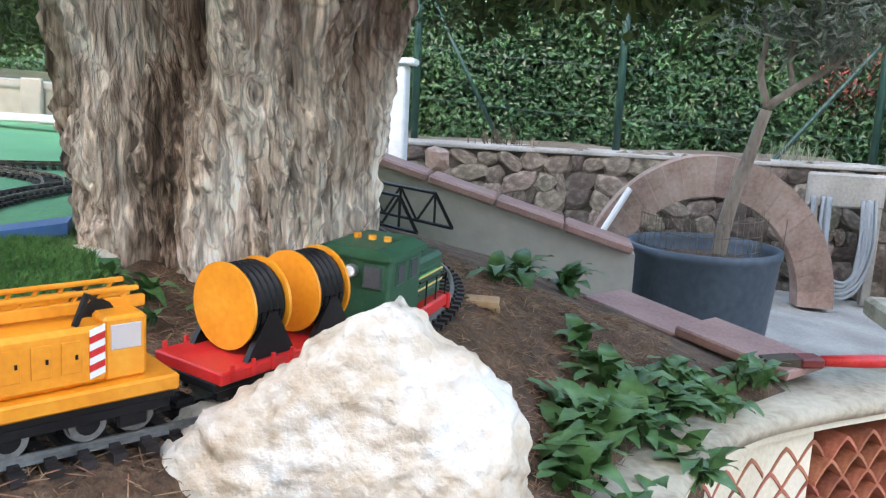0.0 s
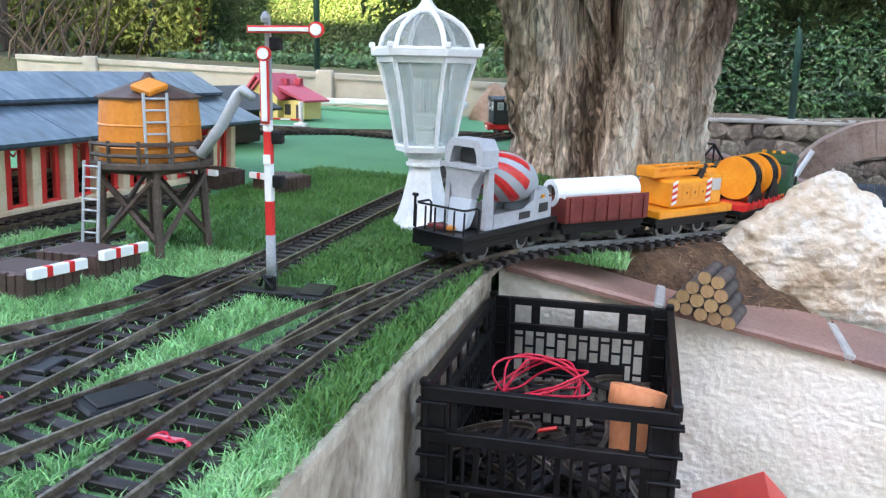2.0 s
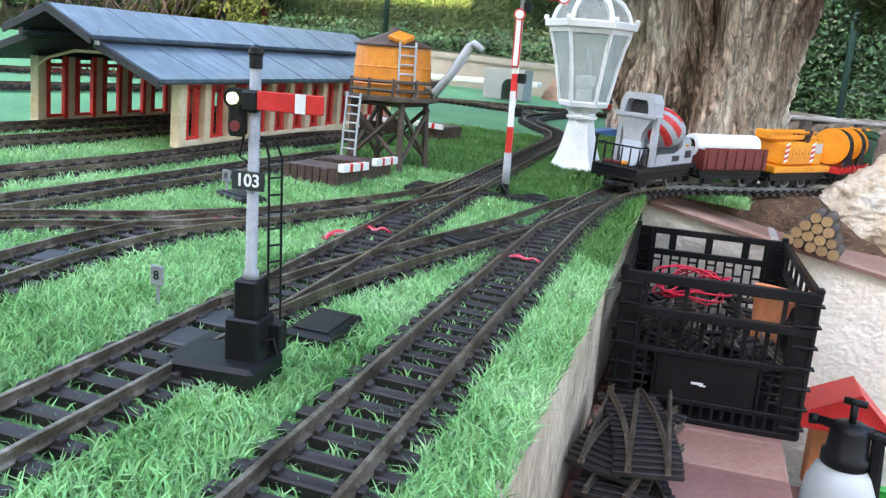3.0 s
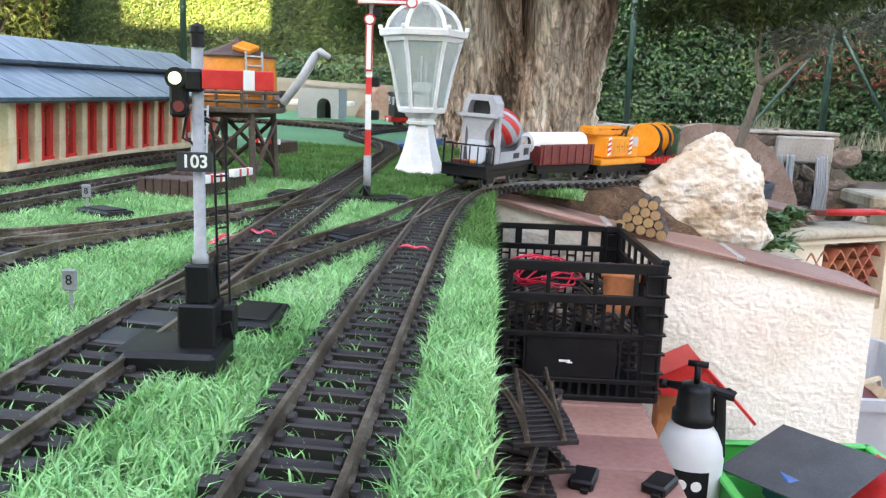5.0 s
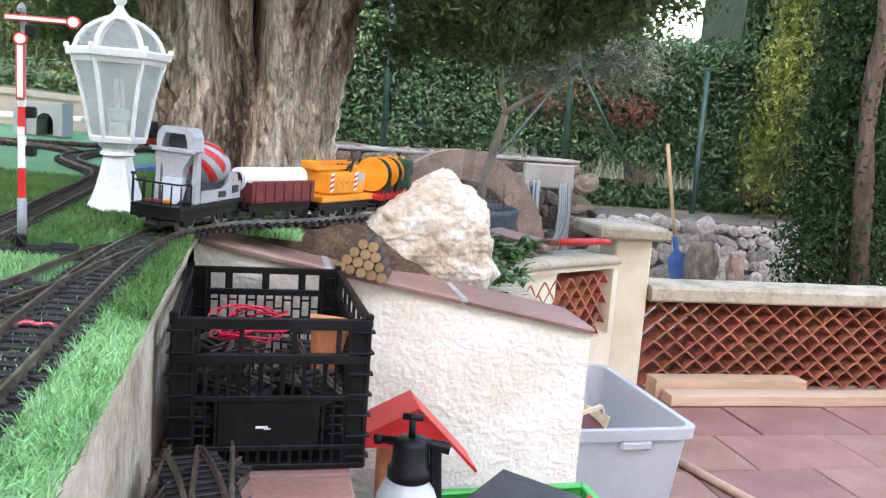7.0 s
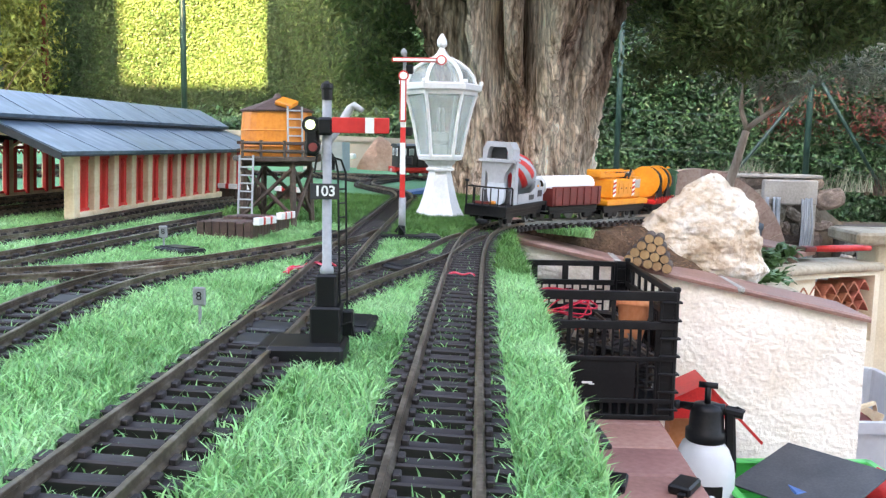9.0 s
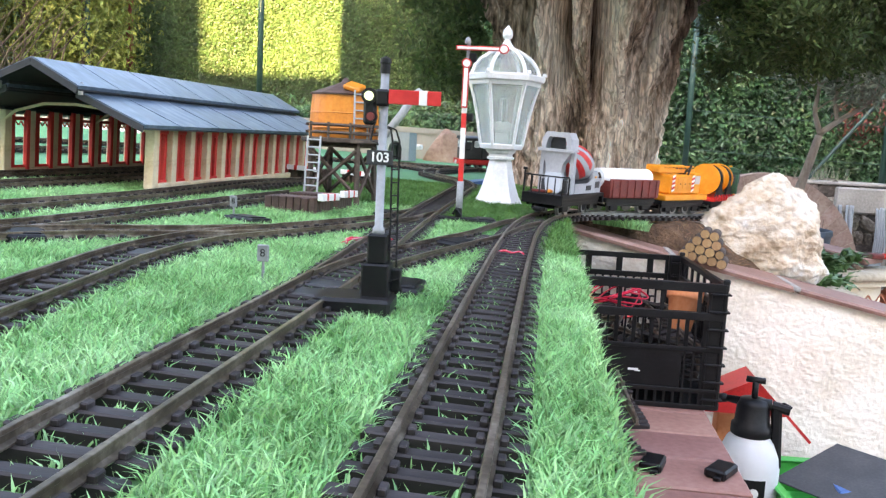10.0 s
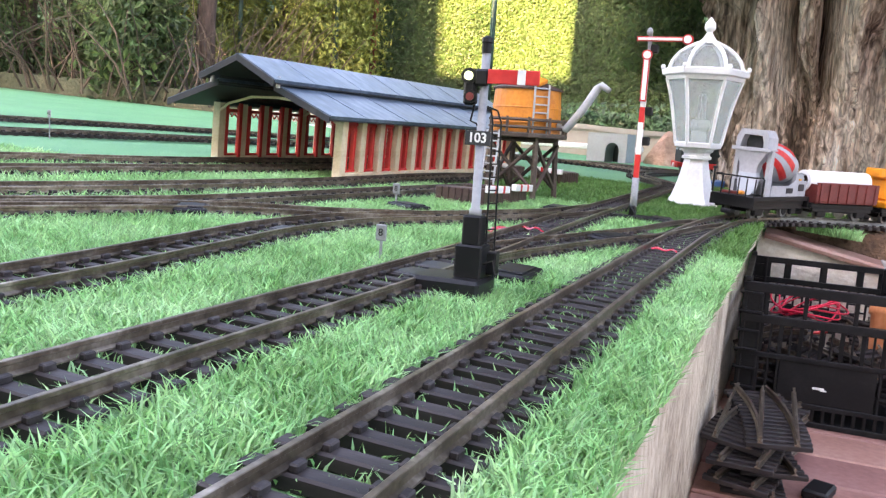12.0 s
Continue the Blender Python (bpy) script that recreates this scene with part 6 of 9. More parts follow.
def signal_103():
    t = thing("semaphore_signal", gp(-0.098, 0.757, -0.014, 3), "model semaphore signal with red arm on grey post", "model signal")
    bm = bmesh.new()
    box(bm, (-0.014, -0.004, 0.008), (0.060, 0.050, 0.020), 0.003)
    part("base", bm, M_BLACK, t)
    bm = bmesh.new()
    box(bm, (0.0, 0.0, 0.028), (0.024, 0.026, 0.036), 0.0015)
    box(bm, (0.0, 0.0, 0.058), (0.0165, 0.017, 0.026), 0.0015)
    part("motor_box", bm, M_BLACK, t)
    bm = bmesh.new()
    box(bm, (0.014, 0.01, 0.030), (0.012, 0.012, 0.020), 0.001)
    tube(bm, [(0.01, -0.006, 0.030), (0.020, -0.006, 0.034), (0.022, -0.004, 0.022)], 0.0012, 5)
    part("linkage", bm, M_BLACK, t)
    bm = bmesh.new()
    tube(bm, [(0, 0, 0.070), (0, 0, 0.076), (0, 0, 0.077), (0, 0, 0.207)], [0.0056, 0.0052, 0.0038, 0.0036], 14)
    part("post", bm, M_POSTGREY, t, smooth=True)
    bm = bmesh.new()
    lathe(bm, [(0.0042, 0.206), (0.0042, 0.214), (0.0050, 0.215), (0.0046, 0.2185), (0.001, 0.2205)], 12)
    part("cap", bm, M_BLACK, t)
    bm = bmesh.new()
    box(bm, (0.0265, -0.0062, 0.187), (0.0440, 0.0016, 0.0118), 0.0005)
    arm = part("arm", bm, M_RED, t, "red signal arm")
    bm = bmesh.new()
    box(bm, (0.0335, -0.0073, 0.187), (0.0068, 0.0007, 0.0119), 0.0001)
    part("stripe", bm, M_WHITE, arm, "white stripe")
    bm = bmesh.new()
    box(bm, (-0.001, -0.003, 0.186), (0.012, 0.008, 0.014), 0.002)
    part("pivot", bm, M_BLACK, t)
    bm = bmesh.new()
    box(bm, (-0.0115, 0.0, 0.178), (0.0105, 0.010, 0.030), 0.002)
    tube(bm, [(-0.0120, -0.006, 0.187), (-0.0120, -0.002, 0.187)], 0.0066, 18)
    tube(bm, [(-0.0100, -0.006, 0.170), (-0.0100, -0.002, 0.170)], 0.0054, 18)
    head = part("lamp_head", bm, M_BLACK, t)
    bm = bmesh.new()
    tube(bm, [(-0.0120, -0.0078, 0.187), (-0.0120, -0.0058, 0.187)], 0.0038, 18)
    part("lens", bm, M_LENS, head, "glowing white lens")
    bm = bmesh.new()
    tube(bm, [(-0.0100, -0.0074, 0.170), (-0.0100, -0.0058, 0.170)], 0.0034, 18)
    part("lens", bm, M_DARKRED, head, "dark red lens")
    bm = bmesh.new()
    tube(bm, [(-0.008, 0.002, 0.164), (-0.010, 0.0, 0.150), (-0.004, -0.002, 0.148), (0.0, 0.002, 0.140)], 0.0009, 5)
    part("cable", bm, M_BLACK, t)
    bm = bmesh.new()
    box(bm, (-0.001, -0.0050, 0.136), (0.0225, 0.0012, 0.0122), 0.0004)
    plate = part("number_plate", bm, M_BLACKPAINT, t, "black plate with white figures")
    cu = bpy.data.curves.new("number", "FONT")
    cu.body, cu.size, cu.align_x, cu.align_y, cu.extrude, cu.offset = "103", 0.0112, "CENTER", "CENTER", 0.0002, 0.00022
    tmp = new("tmp_text", cu)
    me = bpy.data.meshes.new_from_object(tmp.evaluated_get(bpy.context.evaluated_depsgraph_get()))
    bpy.data.objects.remove(tmp)
    me.materials.append(M_WHITE)
    ob = new("number", me)
    ob.parent = plate
    ob.matrix_basis = pose(-0.001, -0.0058, 0.136, 90)
    lad = None
    bm = bmesh.new()
    for k in (-0.0042, 0.0042):
        tube(bm, [(0.0125 + k * 0.6, 0.012 + k, 0.006), (0.0105 + k * 0.6, 0.010 + k, 0.150), (0.008 + k * 0.4, 0.008 + k, 0.160), (0.001, 0.003 + k, 0.163)], 0.0009, 5)
    lad = part("ladder", bm, M_BLACK, t)
    for i in range(13):
        z = 0.014 + i * 0.0112
        bm = bmesh.new()
        x = 0.0125 - 0.002 * (z / 0.15)
        tube(bm, [(x - 0.0025, 0.0075, z), (x + 0.0025, 0.0165, z)], 0.0008, 4)
        part("rung", bm, M_BLACK, lad)
    return t


signal_103()


def buffer_stop(m, label):
    """A brown box of sleepers with a striped beam across its front (towards -y)."""
    t = thing("buffer_stop", m, label, "model buffer stop", "buffer stops")
    rnd = random.Random(2)
    for i in range(7):
        y = 0.006 + i * 0.0135
        for x in (-0.039, 0.039):
            bm = bmesh.new()
            box(bm, (x, y, 0.017 + rnd.uniform(-0.001, 0.001)), (0.006, 0.0122, 0.034), 0.001)
            part("side_board", bm, M_BROWN, t)
    for i in range(6):
        bm = bmesh.new()
        box(bm, (-0.034 + i * 0.0136, 0.0, 0.017), (0.0126, 0.006, 0.035), 0.001)
        part("front_board", bm, M_BROWN, t)
    bm = bmesh.new()
    box(bm, (0, 0.048, 0.029), (0.074, 0.088, 0.012), 0.003)
    part("fill", bm, M_BROWN, t, "brown moulded fill")
    bm = bmesh.new()
    box(bm, (0, -0.009, 0.036), (0.084, 0.010, 0.0125), 0.001)
    beam = part("beam", bm, M_WHITE, t, "white beam with red stripes")
    for x in (-0.0165, 0.0165):
        bm = bmesh.new()
        box(bm, (x, -0.009, 0.036), (0.010, 0.0106, 0.0131), 0.001)
        part("stripe", bm, M_RED, beam)
    return t


buffer_stop(gp(-0.345, 1.50, -0.018, 84, LEAN), "brown model buffer stop with a striped beam")
buffer_stop(gp(-0.335, 1.61, -0.018, 86, LEAN), "brown model buffer stop behind another one")
buffer_stop(gp(-0.475, 2.315, -0.016, -12, LEAN), "brown model buffer stop on the open lawn mats")
buffer_stop(gp(-0.62, 2.30, -0.016, -6, LEAN), "brown model buffer stop at the siding's end")


def switch_motor(x, y, rz, s=1.0, dz=0.0, label="flat black switch motor beside the track"):
    t = thing("switch_motor", gp(x, y, -0.014 + dz, rz, LEAN), label, "switch motor", "switch motors")
    bm = bmesh.new()
    box(bm, (0, 0, 0.0055), (0.040 * s, 0.068 * s, 0.011), 0.0025)
    part("housing", bm, M_BLACK, t)
    bm = bmesh.new()
    box(bm, (0, 0, 0.0118), (0.030 * s, 0.050 * s, 0.0022), 0.0009)
    part("lid", bm, M_BLACK, t)
    for k in (-1, 1):
        bm = bmesh.new()
        box(bm, (0.023 * s, 0.012 * k, 0.003), (0.012, 0.006, 0.004), 0.001)
        part("lug", bm, M_BLACK, t)
    return t


for a in ((-0.067, 1.62, 8), (-0.245, 1.57, 0), (-0.40, 1.27, 60), (-0.080, 1.255, -30), (-0.093, 0.865, 0), (-0.135, 0.765, 0), (-0.53, 0.92, 35), (0.045, 1.60, 20)):
    if a[0] != 0.045:
        switch_motor(*a)
for x, y, rz in ((-0.163, 0.79, 0), (-0.164, 0.84, 0), (-0.197, 1.30, 4), (-0.082, 1.26, -15), (-0.183, 1.55, 3), (-0.375, 0.90, 8), (-0.305, 1.20, -35)):
    t = thing("switch_frog", gp(x, y, -0.0095, rz, LEAN), "dark frog plate between switch rails", "track part", "frog plates")
    bm = bmesh.new()
    box(bm, (0, 0, 0), (0.036, 0.036, 0.006), 0.0015)
    part("plate", bm, M_BLACKPAINT, t)


def connector(x, y, rz, label="pink and red wire bridging a rail joint"):
    t = thing("wire_bridge", gp(x, y, 0.0, rz, LEAN), label, "wire", "wire bridges")
    rnd = random.Random(int(x * 1000 + y * 77))
    for k in range(3):
        bm = bmesh.new()
        tube(bm, smooth_line([(-0.022, rnd.uniform(-0.006, 0.006), -0.009), (-0.01, rnd.uniform(-0.011, 0.011), -0.004), (0.002, rnd.uniform(-0.012, 0.012), -0.006), (0.012, rnd.uniform(-0.011, 0.011), -0.003), (0.022, rnd.uniform(-0.006, 0.006), -0.009)], 0.004), 0.0011, 5)
        part("wire", bm, (M_WIRE, M_PINKWIRE, M_WIRE)[k], t)
    return t


connector(0.0, 1.20, 0)
connector(-0.19, 1.22, 10)
connector(-0.215, 1.16, 80, "red wire tag beside a switch")
connector(-0.34, 1.13, 40, "red wire tag beside a switch")


def number_post(x, y, h, text, rz=0):
    t = thing("number_post", gp(x, y, -0.016, rz), "small grey plastic number marker stuck in the turf", "marker", "number markers")
    bm = bmesh.new()
    tube(bm, [(0, 0, 0), (0, 0, h)], 0.0016, 6)
    part("stake", bm, M_POSTGREY, t)
    bm = bmesh.new()
    box(bm, (0, -0.001, h), (0.012, 0.0026, 0.017), 0.0012)
    pl = part("plate", bm, M_POSTGREY, t)
    cu = bpy.data.curves.new("figure", "FONT")
    cu.body, cu.size, cu.align_x, cu.align_y, cu.extrude = text, 0.011, "CENTER", "CENTER", 0.0002
    tmp = new("tmp_text", cu)
    me = bpy.data.meshes.new_from_object(tmp.evaluated_get(bpy.context.evaluated_depsgraph_get()))
    bpy.data.objects.remove(tmp)
    me.materials.append(M_BLACK)
    ob = new("figure", me)
    ob.parent = pl
    ob.matrix_basis = pose(0, -0.0026, h, 90)
    return t


number_post(-0.229, 0.843, 0.031, "8")
number_post(-0.422, 1.27, 0.034, "8")
number_post(-1.53, 1.62, 0.06, "42")


# ---- toy houses and tunnel on the far lawn ----
def toy_house():
    t = thing("toy_house", gp(-1.40, 4.13, -0.016, -14), "yellow toy house with a raspberry red roof and shutters", "toy house")
    bm = bmesh.new()
    prism(bm, [(-0.075, 0), (0.075, 0), (0.075, 0.10), (0, 0.175), (-0.075, 0.10)], 0, 0.20, "y")
    part("wall", bm, M_HOUSEYELLOW, t)
    for s in (-1, 1):
        bm = bmesh.new()
        prism(bm, [(0, 0.178), (s * 0.10, 0.078), (s * 0.10, 0.088), (0, 0.190)], -0.015, 0.22, "y")
        part("roof", bm, M_HOUSEROOF, t, "raspberry red roof")
    bm = bmesh.new()
    box(bm, (0.13, 0.10, 0.04), (0.12, 0.12, 0.08), 0.002)
    part("annex", bm, M_HOUSEYELLOW, t)
    bm = bmesh.new()
    prism(bm, [(0.06, 0.125), (0.205, 0.072), (0.205, 0.082), (0.06, 0.14)], 0.02, 0.20, "y")
    part("annex_roof", bm, M_HOUSEROOF, t)
    for x in (-0.037, 0.037):
        bm = bmesh.new()
        box(bm, (x, -0.002, 0.05), (0.022, 0.006, 0.03), 0.001)
        w = part("window", bm, M_WHITE, t)
        bm = bmesh.new()
        box(bm, (x, -0.006, 0.05), (0.016, 0.002, 0.024), 0)
        part("pane", bm, M_BLACKPAINT, w)
        for k in (-1, 1):
            bm = bmesh.new()
            box(bm, (x + k * 0.018, -0.003, 0.05), (0.012, 0.004, 0.032), 0.001)
            part("shutter", bm, M_LIME, w, "green shutter")
    bm = bmesh.new()
    box(bm, (0.10, 0.038, 0.04), (0.03, 0.006, 0.045), 0.001)
    w = part("window", bm, M_BLACKPAINT, t)
    bm = bmesh.new()
    box(bm, (0.16, 0.038, 0.032), (0.026, 0.006, 0.06), 0.001)
    part("door", bm, M_BROWN, t)
    bm = bmesh.new()
    prism(bm, [(-0.17, 0), (-0.06, 0), (-0.06, 0.11), (-0.115, 0.17), (-0.17, 0.11)], 0.10, 0.27, "y")
    part("rear_wing", bm, M_BROWN, t)
    bm = bmesh.new()
    prism(bm, [(-0.19, 0.098), (-0.115, 0.18), (-0.04, 0.098), (-0.04, 0.112), (-0.115, 0.194), (-0.19, 0.112)], 0.08, 0.29, "y")
    part("roof", bm, M_HOUSEROOF, t)
    for x in (0.04, 0.055):
        bm = bmesh.new()
        box(bm, (x + 0.0, 0.1 + (x - 0.04) * 5, 0.158), (0.03, 0.026, 0.03), 0.002)
        d = part("dormer", bm, M_HOUSEROOF, t)
    return t


toy_house()
t = thing("level_crossing", gp(-1.21, 3.78, -0.016, 4), "toy level crossing with striped barrier and pale blue road", "toy crossing")
for x in (-0.14, 0.14):
    bm = bmesh.new()
    box(bm, (x, 0, 0.05), (0.016, 0.016, 0.10), 0.003)
    box(bm, (x, 0, 0.008), (0.05, 0.04, 0.016), 0.003)
    part("post", bm, M_WHITE, t)
for i in range(7):
    bm = bmesh.new()
    box(bm, (-0.12 + i * 0.04, -0.012, 0.034 - 0.0008 * i), (0.04, 0.005, 0.007), 0.0008)
    part("bar", bm, M_RED if i % 2 == 0 else M_WHITE, t)
bm = bmesh.new()
box(bm, (0, -0.03, 0.004), (0.30, 0.05, 0.006), 0.001)
part("road", bm, M_PALEGREY, t)

t = thing("tunnel_portal", gp(-0.80, 4.52, -0.016, -10) @ Matrix.Diagonal((0.68, 1, 0.78, 1)), "pale grey toy tunnel portal with an arched mouth", "toy tunnel")
bm = bmesh.new()
out = [(-0.16, 0), (-0.16, 0.19), (0.16, 0.19), (0.16, 0)]
arch_pts = [(0.045 + 0.055 * math.cos(math.pi * k / 10), 0.075 + 0.055 * math.sin(math.pi * k / 10)) for k in range(11)]
poly = [(-0.16, 0), (-0.16, 0.19), (0.16, 0.19), (0.16, 0), (0.10, 0)] + arch_pts + [(-0.01, 0)]
prism(bm, poly, 0, 0.12, "y")
part("front", bm, M_PALEGREY, t)
# black sheet behind the mouth paints the darkness inside the tunnel
bm = bmesh.new()
prism(bm, [(0.105, 0), (-0.015, 0), (-0.015, 0.14), (0.105, 0.14)], 0.118, 0.125, "y")
part("dark_end", bm, M_BLACKPAINT, t)
t = thing("toy_shed", gp(-1.07, 3.02, -0.016, -8), "dark brown toy shed with a grey roof", "toy house")
bm = bmesh.new()
box(bm, (0, 0.1, 0.05), (0.18, 0.22, 0.10), 0.003)
part("wall", bm, M_BROWN, t)
bm = bmesh.new()
prism(bm, [(-0.14, 0.10), (0.15, 0.10), (0.15, 0.106), (0.0, 0.175), (-0.14, 0.106)], -0.03, 0.25, "y")
part("roof", bm, M_SLATE, t)
bm = bmesh.new()
box(bm, (-1.9, 5.0, 0.085), (2.4, 0.10, 0.03), 0.006)
solid("edging", bm, M_WHITEPAINT, "white edging strip along the far wall", "edging")
# blue toy ramp and pale block by the trunk
t = thing("toy_ramp", gp(-0.16, 3.05, -0.014, 25), "blue plastic toy ramp on the lawn", "toy ramp")
bm = bmesh.new()
prism(bm, [(-0.09, 0), (0.07, 0), (0.07, 0.028), (-0.09, 0.006)], -0.04, 0.04, "y")
part("ramp", bm, M_BLUE, t)

# ---- rocks, slabs, logs, crate and clutter ----
def rock(name, m, size, seed, mat, label, sub=4, prof=None):
    bm = bmesh.new()
    bmesh.ops.create_icosphere(bm, subdivisions=sub, radius=1.0)
    off = Vector((seed * 1.7, seed * 2.3, seed))
    rf = random.Random(seed)
    facets = [Vector((rf.gauss(0, 1), rf.gauss(0, 1), rf.gauss(0.2, 0.8))).normalized() for _ in range(9)]
    for v in bm.verts:
        d = v.co.normalized()
        k = 1 + 0.22 * noise.noise(d * 1.3 + off) + 0.12 * noise.noise(d * 3.1 + off) + 0.05 * noise.noise(d * 8 + off) + 0.022 * noise.noise(d * 19 + off)
        # flat broken facets
        cell = noise.cell_vector(d * 2.2 + off)
        k += 0.07 * (cell.x - 0.5)
        p = d * k
        for f in facets:
            over = p.dot(f) - 0.72
            if over > 0:
                p = p - f * over * 0.9
        if prof:
            p = prof(p)
        v.co = Vector((p.x * size[0], p.y * size[1], p.z * size[2]))
    ob = solid(name, bm, mat, label, "rock", "", smooth=False, m=m)
    return ob


def main_rock():
    """A large pale stone: a faceted wedge with a peak, a right shoulder and an overhanging left lobe."""
    bm = bmesh.new()
    nz, na = 130, 240
    heights = [0.0, 0.10, 0.17, 0.30, 0.36, 0.46, 0.63, 0.76, 0.90, 0.97, 1.0]
    lefts = [-0.112, -0.110, -0.126, -0.195, -0.236, -0.232, -0.150, -0.088, -0.030, -0.006, 0.010]
    rights = [0.110, 0.150, 0.170, 0.148, 0.143, 0.132, 0.128, 0.116, 0.078, 0.045, 0.020]
    out = []
    for i in range(nz + 1):
        h = i / nz
        xl, xr = np.interp(h, heights, lefts), np.interp(h, heights, rights)
        yf, yb = -0.045 - 0.10 * h * (1 - h) + 0.04 * h, 0.125 - 0.085 * h
        cx, cy, rx, ry = (xl + xr) / 2, (yf + yb) / 2, (xr - xl) / 2, (yb - yf) / 2
        row = []
        for j in range(na):
            a = 2 * math.pi * j / na
            ca, sa = math.cos(a), math.sin(a)
            e = 0.45 + 0.25 * h
            p = Vector((cx + rx * math.copysign(abs(ca) ** e, ca), cy + ry * math.copysign(abs(sa) ** e, sa), 0.308 * h))
            row.append(bm.verts.new(p))
        out.append(row)
    skin(bm, out)
    bmesh.ops.recalc_face_normals(bm, faces=bm.faces)
    bm.normal_update()
    for v in bm.verts:
        q = v.co * 9
        c = noise.cell_vector(q * 0.9 + 0.5 * noise.noise_vector(q * 1.4))
        n1 = 0.014 * noise.noise(q * 0.9 + Vector((3, 1, 0))) + 0.012 * noise.noise(q * 2.3) + 0.006 * noise.noise(q * 5.5) + 0.003 * noise.noise(q * 11)
        n1 += 0.006 * (c.x - 0.5) + 0.004 * (1 - 2 * abs(noise.noise(q * 1.9 + Vector((0, 0, 5)))))
        v.co += v.normal * n1
    return solid("boulder", bm, M_ROCK, "large pale cream quartz boulder on the bed's edge", "rock", "", smooth=True, m=pose(0.616, 2.345, -0.205))


main_rock()
rock("stone", pose(0.378, 2.395, -0.085), (0.052, 0.035, 0.026), 3, M_PINKROCK, "small pinkish cream stone beside the boulder", 3)
rock("stone", pose(0.212, 2.44, -0.030, 0, 10), (0.042, 0.030, 0.042), 4, M_ROCK, "small pale angular stone near the trunk", 4)
rock("stone", pose(0.298, 2.47, -0.045, 0, 8, 22), (0.062, 0.036, 0.036), 5, M_ROCK, "small pale angular stone near the trunk", 4)
rock("stone", pose(0.145, 2.69, -0.035, 0, 4, -6), (0.066, 0.045, 0.022), 6, M_ROCK, "flat pale stone at the trunk's foot", 4)
rock("stone", pose(-0.005, 2.99, -0.022, 0, 6, 14), (0.055, 0.030, 0.020), 7, M_ROCK, "flat pale stone at the trunk's foot", 3)
rock("stone", pose(0.42, 2.88, -0.07), (0.028, 0.02, 0.012), 8, M_ROCK, "flat pale stone by the track", 3)
rock("boulder", pose(-0.575, 5.06, 0.01, 0, 6), (0.122, 0.07, 0.185), 11, M_PINKROCK, "upright pinkish boulder on the lawn", 4)
rock("boulder", pose(0.30, 4.95, 0.02), (0.06, 0.05, 0.05), 12, M_PINKROCK, "reddish stone on the white wall", 3)

# sloping slabs on the white wall
joints = [0.088, 0.34, 0.632, 0.953]
for a, b in zip(joints, joints[1:]):
    bm = bmesh.new()
    n = 14
    r = []
    for i in range(n + 1):
        s = i / n
        x = a + 0.006 + (b - a - 0.012) * s
        yo = 0.094 * (x - 0.085)
        e = 0.004 * noise.noise(Vector((x * 40, 0, 1)))
        r.append([bm.verts.new(p) for p in ((x, 2.022 + yo + e, slab_z(x) - 0.010), (x, 2.020 + yo + e, slab_z(x) - 0.002), (x, 2.024 + yo + e, slab_z(x) + 0.003), (x, 2.225 + yo, slab_z(x) + 0.005), (x, 2.225 + yo, slab_z(x) - 0.010))])
    skin(bm, r)
    solid("coping_slab", bm, M_SLAB, "terracotta coping slab on the sloping white wall", "slab", "")
    if b < 0.9:
        bm = bmesh.new()
        yo = 0.094 * (b - 0.085)
        box(bm, (0, 0, 0), (0.018, 0.175, 0.012), 0.003, Matrix.Translation((b, 2.105 + yo, slab_z(b) + 0.0)) @ Matrix.Rotation(0.21, 4, "Y"))
        solid("trim", bm, M_MORTAR, "pale mortar joint between coping slabs", "trim")
bm = bmesh.new()
lathe(bm, [(0.10, -0.004), (0.104, 0.0), (0.10, 0.006), (0.02, 0.007)], 24)
solid("paving_slab", bm, M_SLAB, "flat pinkish slab half under the turf", "slab", "", m=pose(0.045, 2.19, -0.024))


def log_pile():
    t = thing("log_pile", pose(0.412, 2.062, slab_z(0.412) + 0.004, 0, 11, -14), "stack of small sawn model logs on the slab", "log pile")
    rnd = random.Random(6)
    z, n, r = 0.011, 5, 0.0112
    bm = bmesh.new()
    tube(bm, [(0, -0.045, 0), (0, 0.045, 0)], r, 14)
    side = mesh_of("log", bm, M_LOGSIDE, True)
    bm = bmesh.new()
    tube(bm, [(0, -0.0458, 0), (0, -0.0452, 0)], r * 0.93, 14)
    face = mesh_of("cut_end", bm, M_LOGEND)
    row = 0
    while n >= 2:
        for i in range(n):
            s = rnd.uniform(0.9, 1.08)
            o = piece("log", side, t, Matrix.Translation((0.0218 * (i - (n - 1) / 2) + rnd.uniform(-0.001, 0.001), rnd.uniform(-0.004, 0.004), z)) @ Matrix.Diagonal((s, 1, s, 1)))
            piece("cut_end", face, o)
        z += 0.0188
        n -= 1
    return t


log_pile()


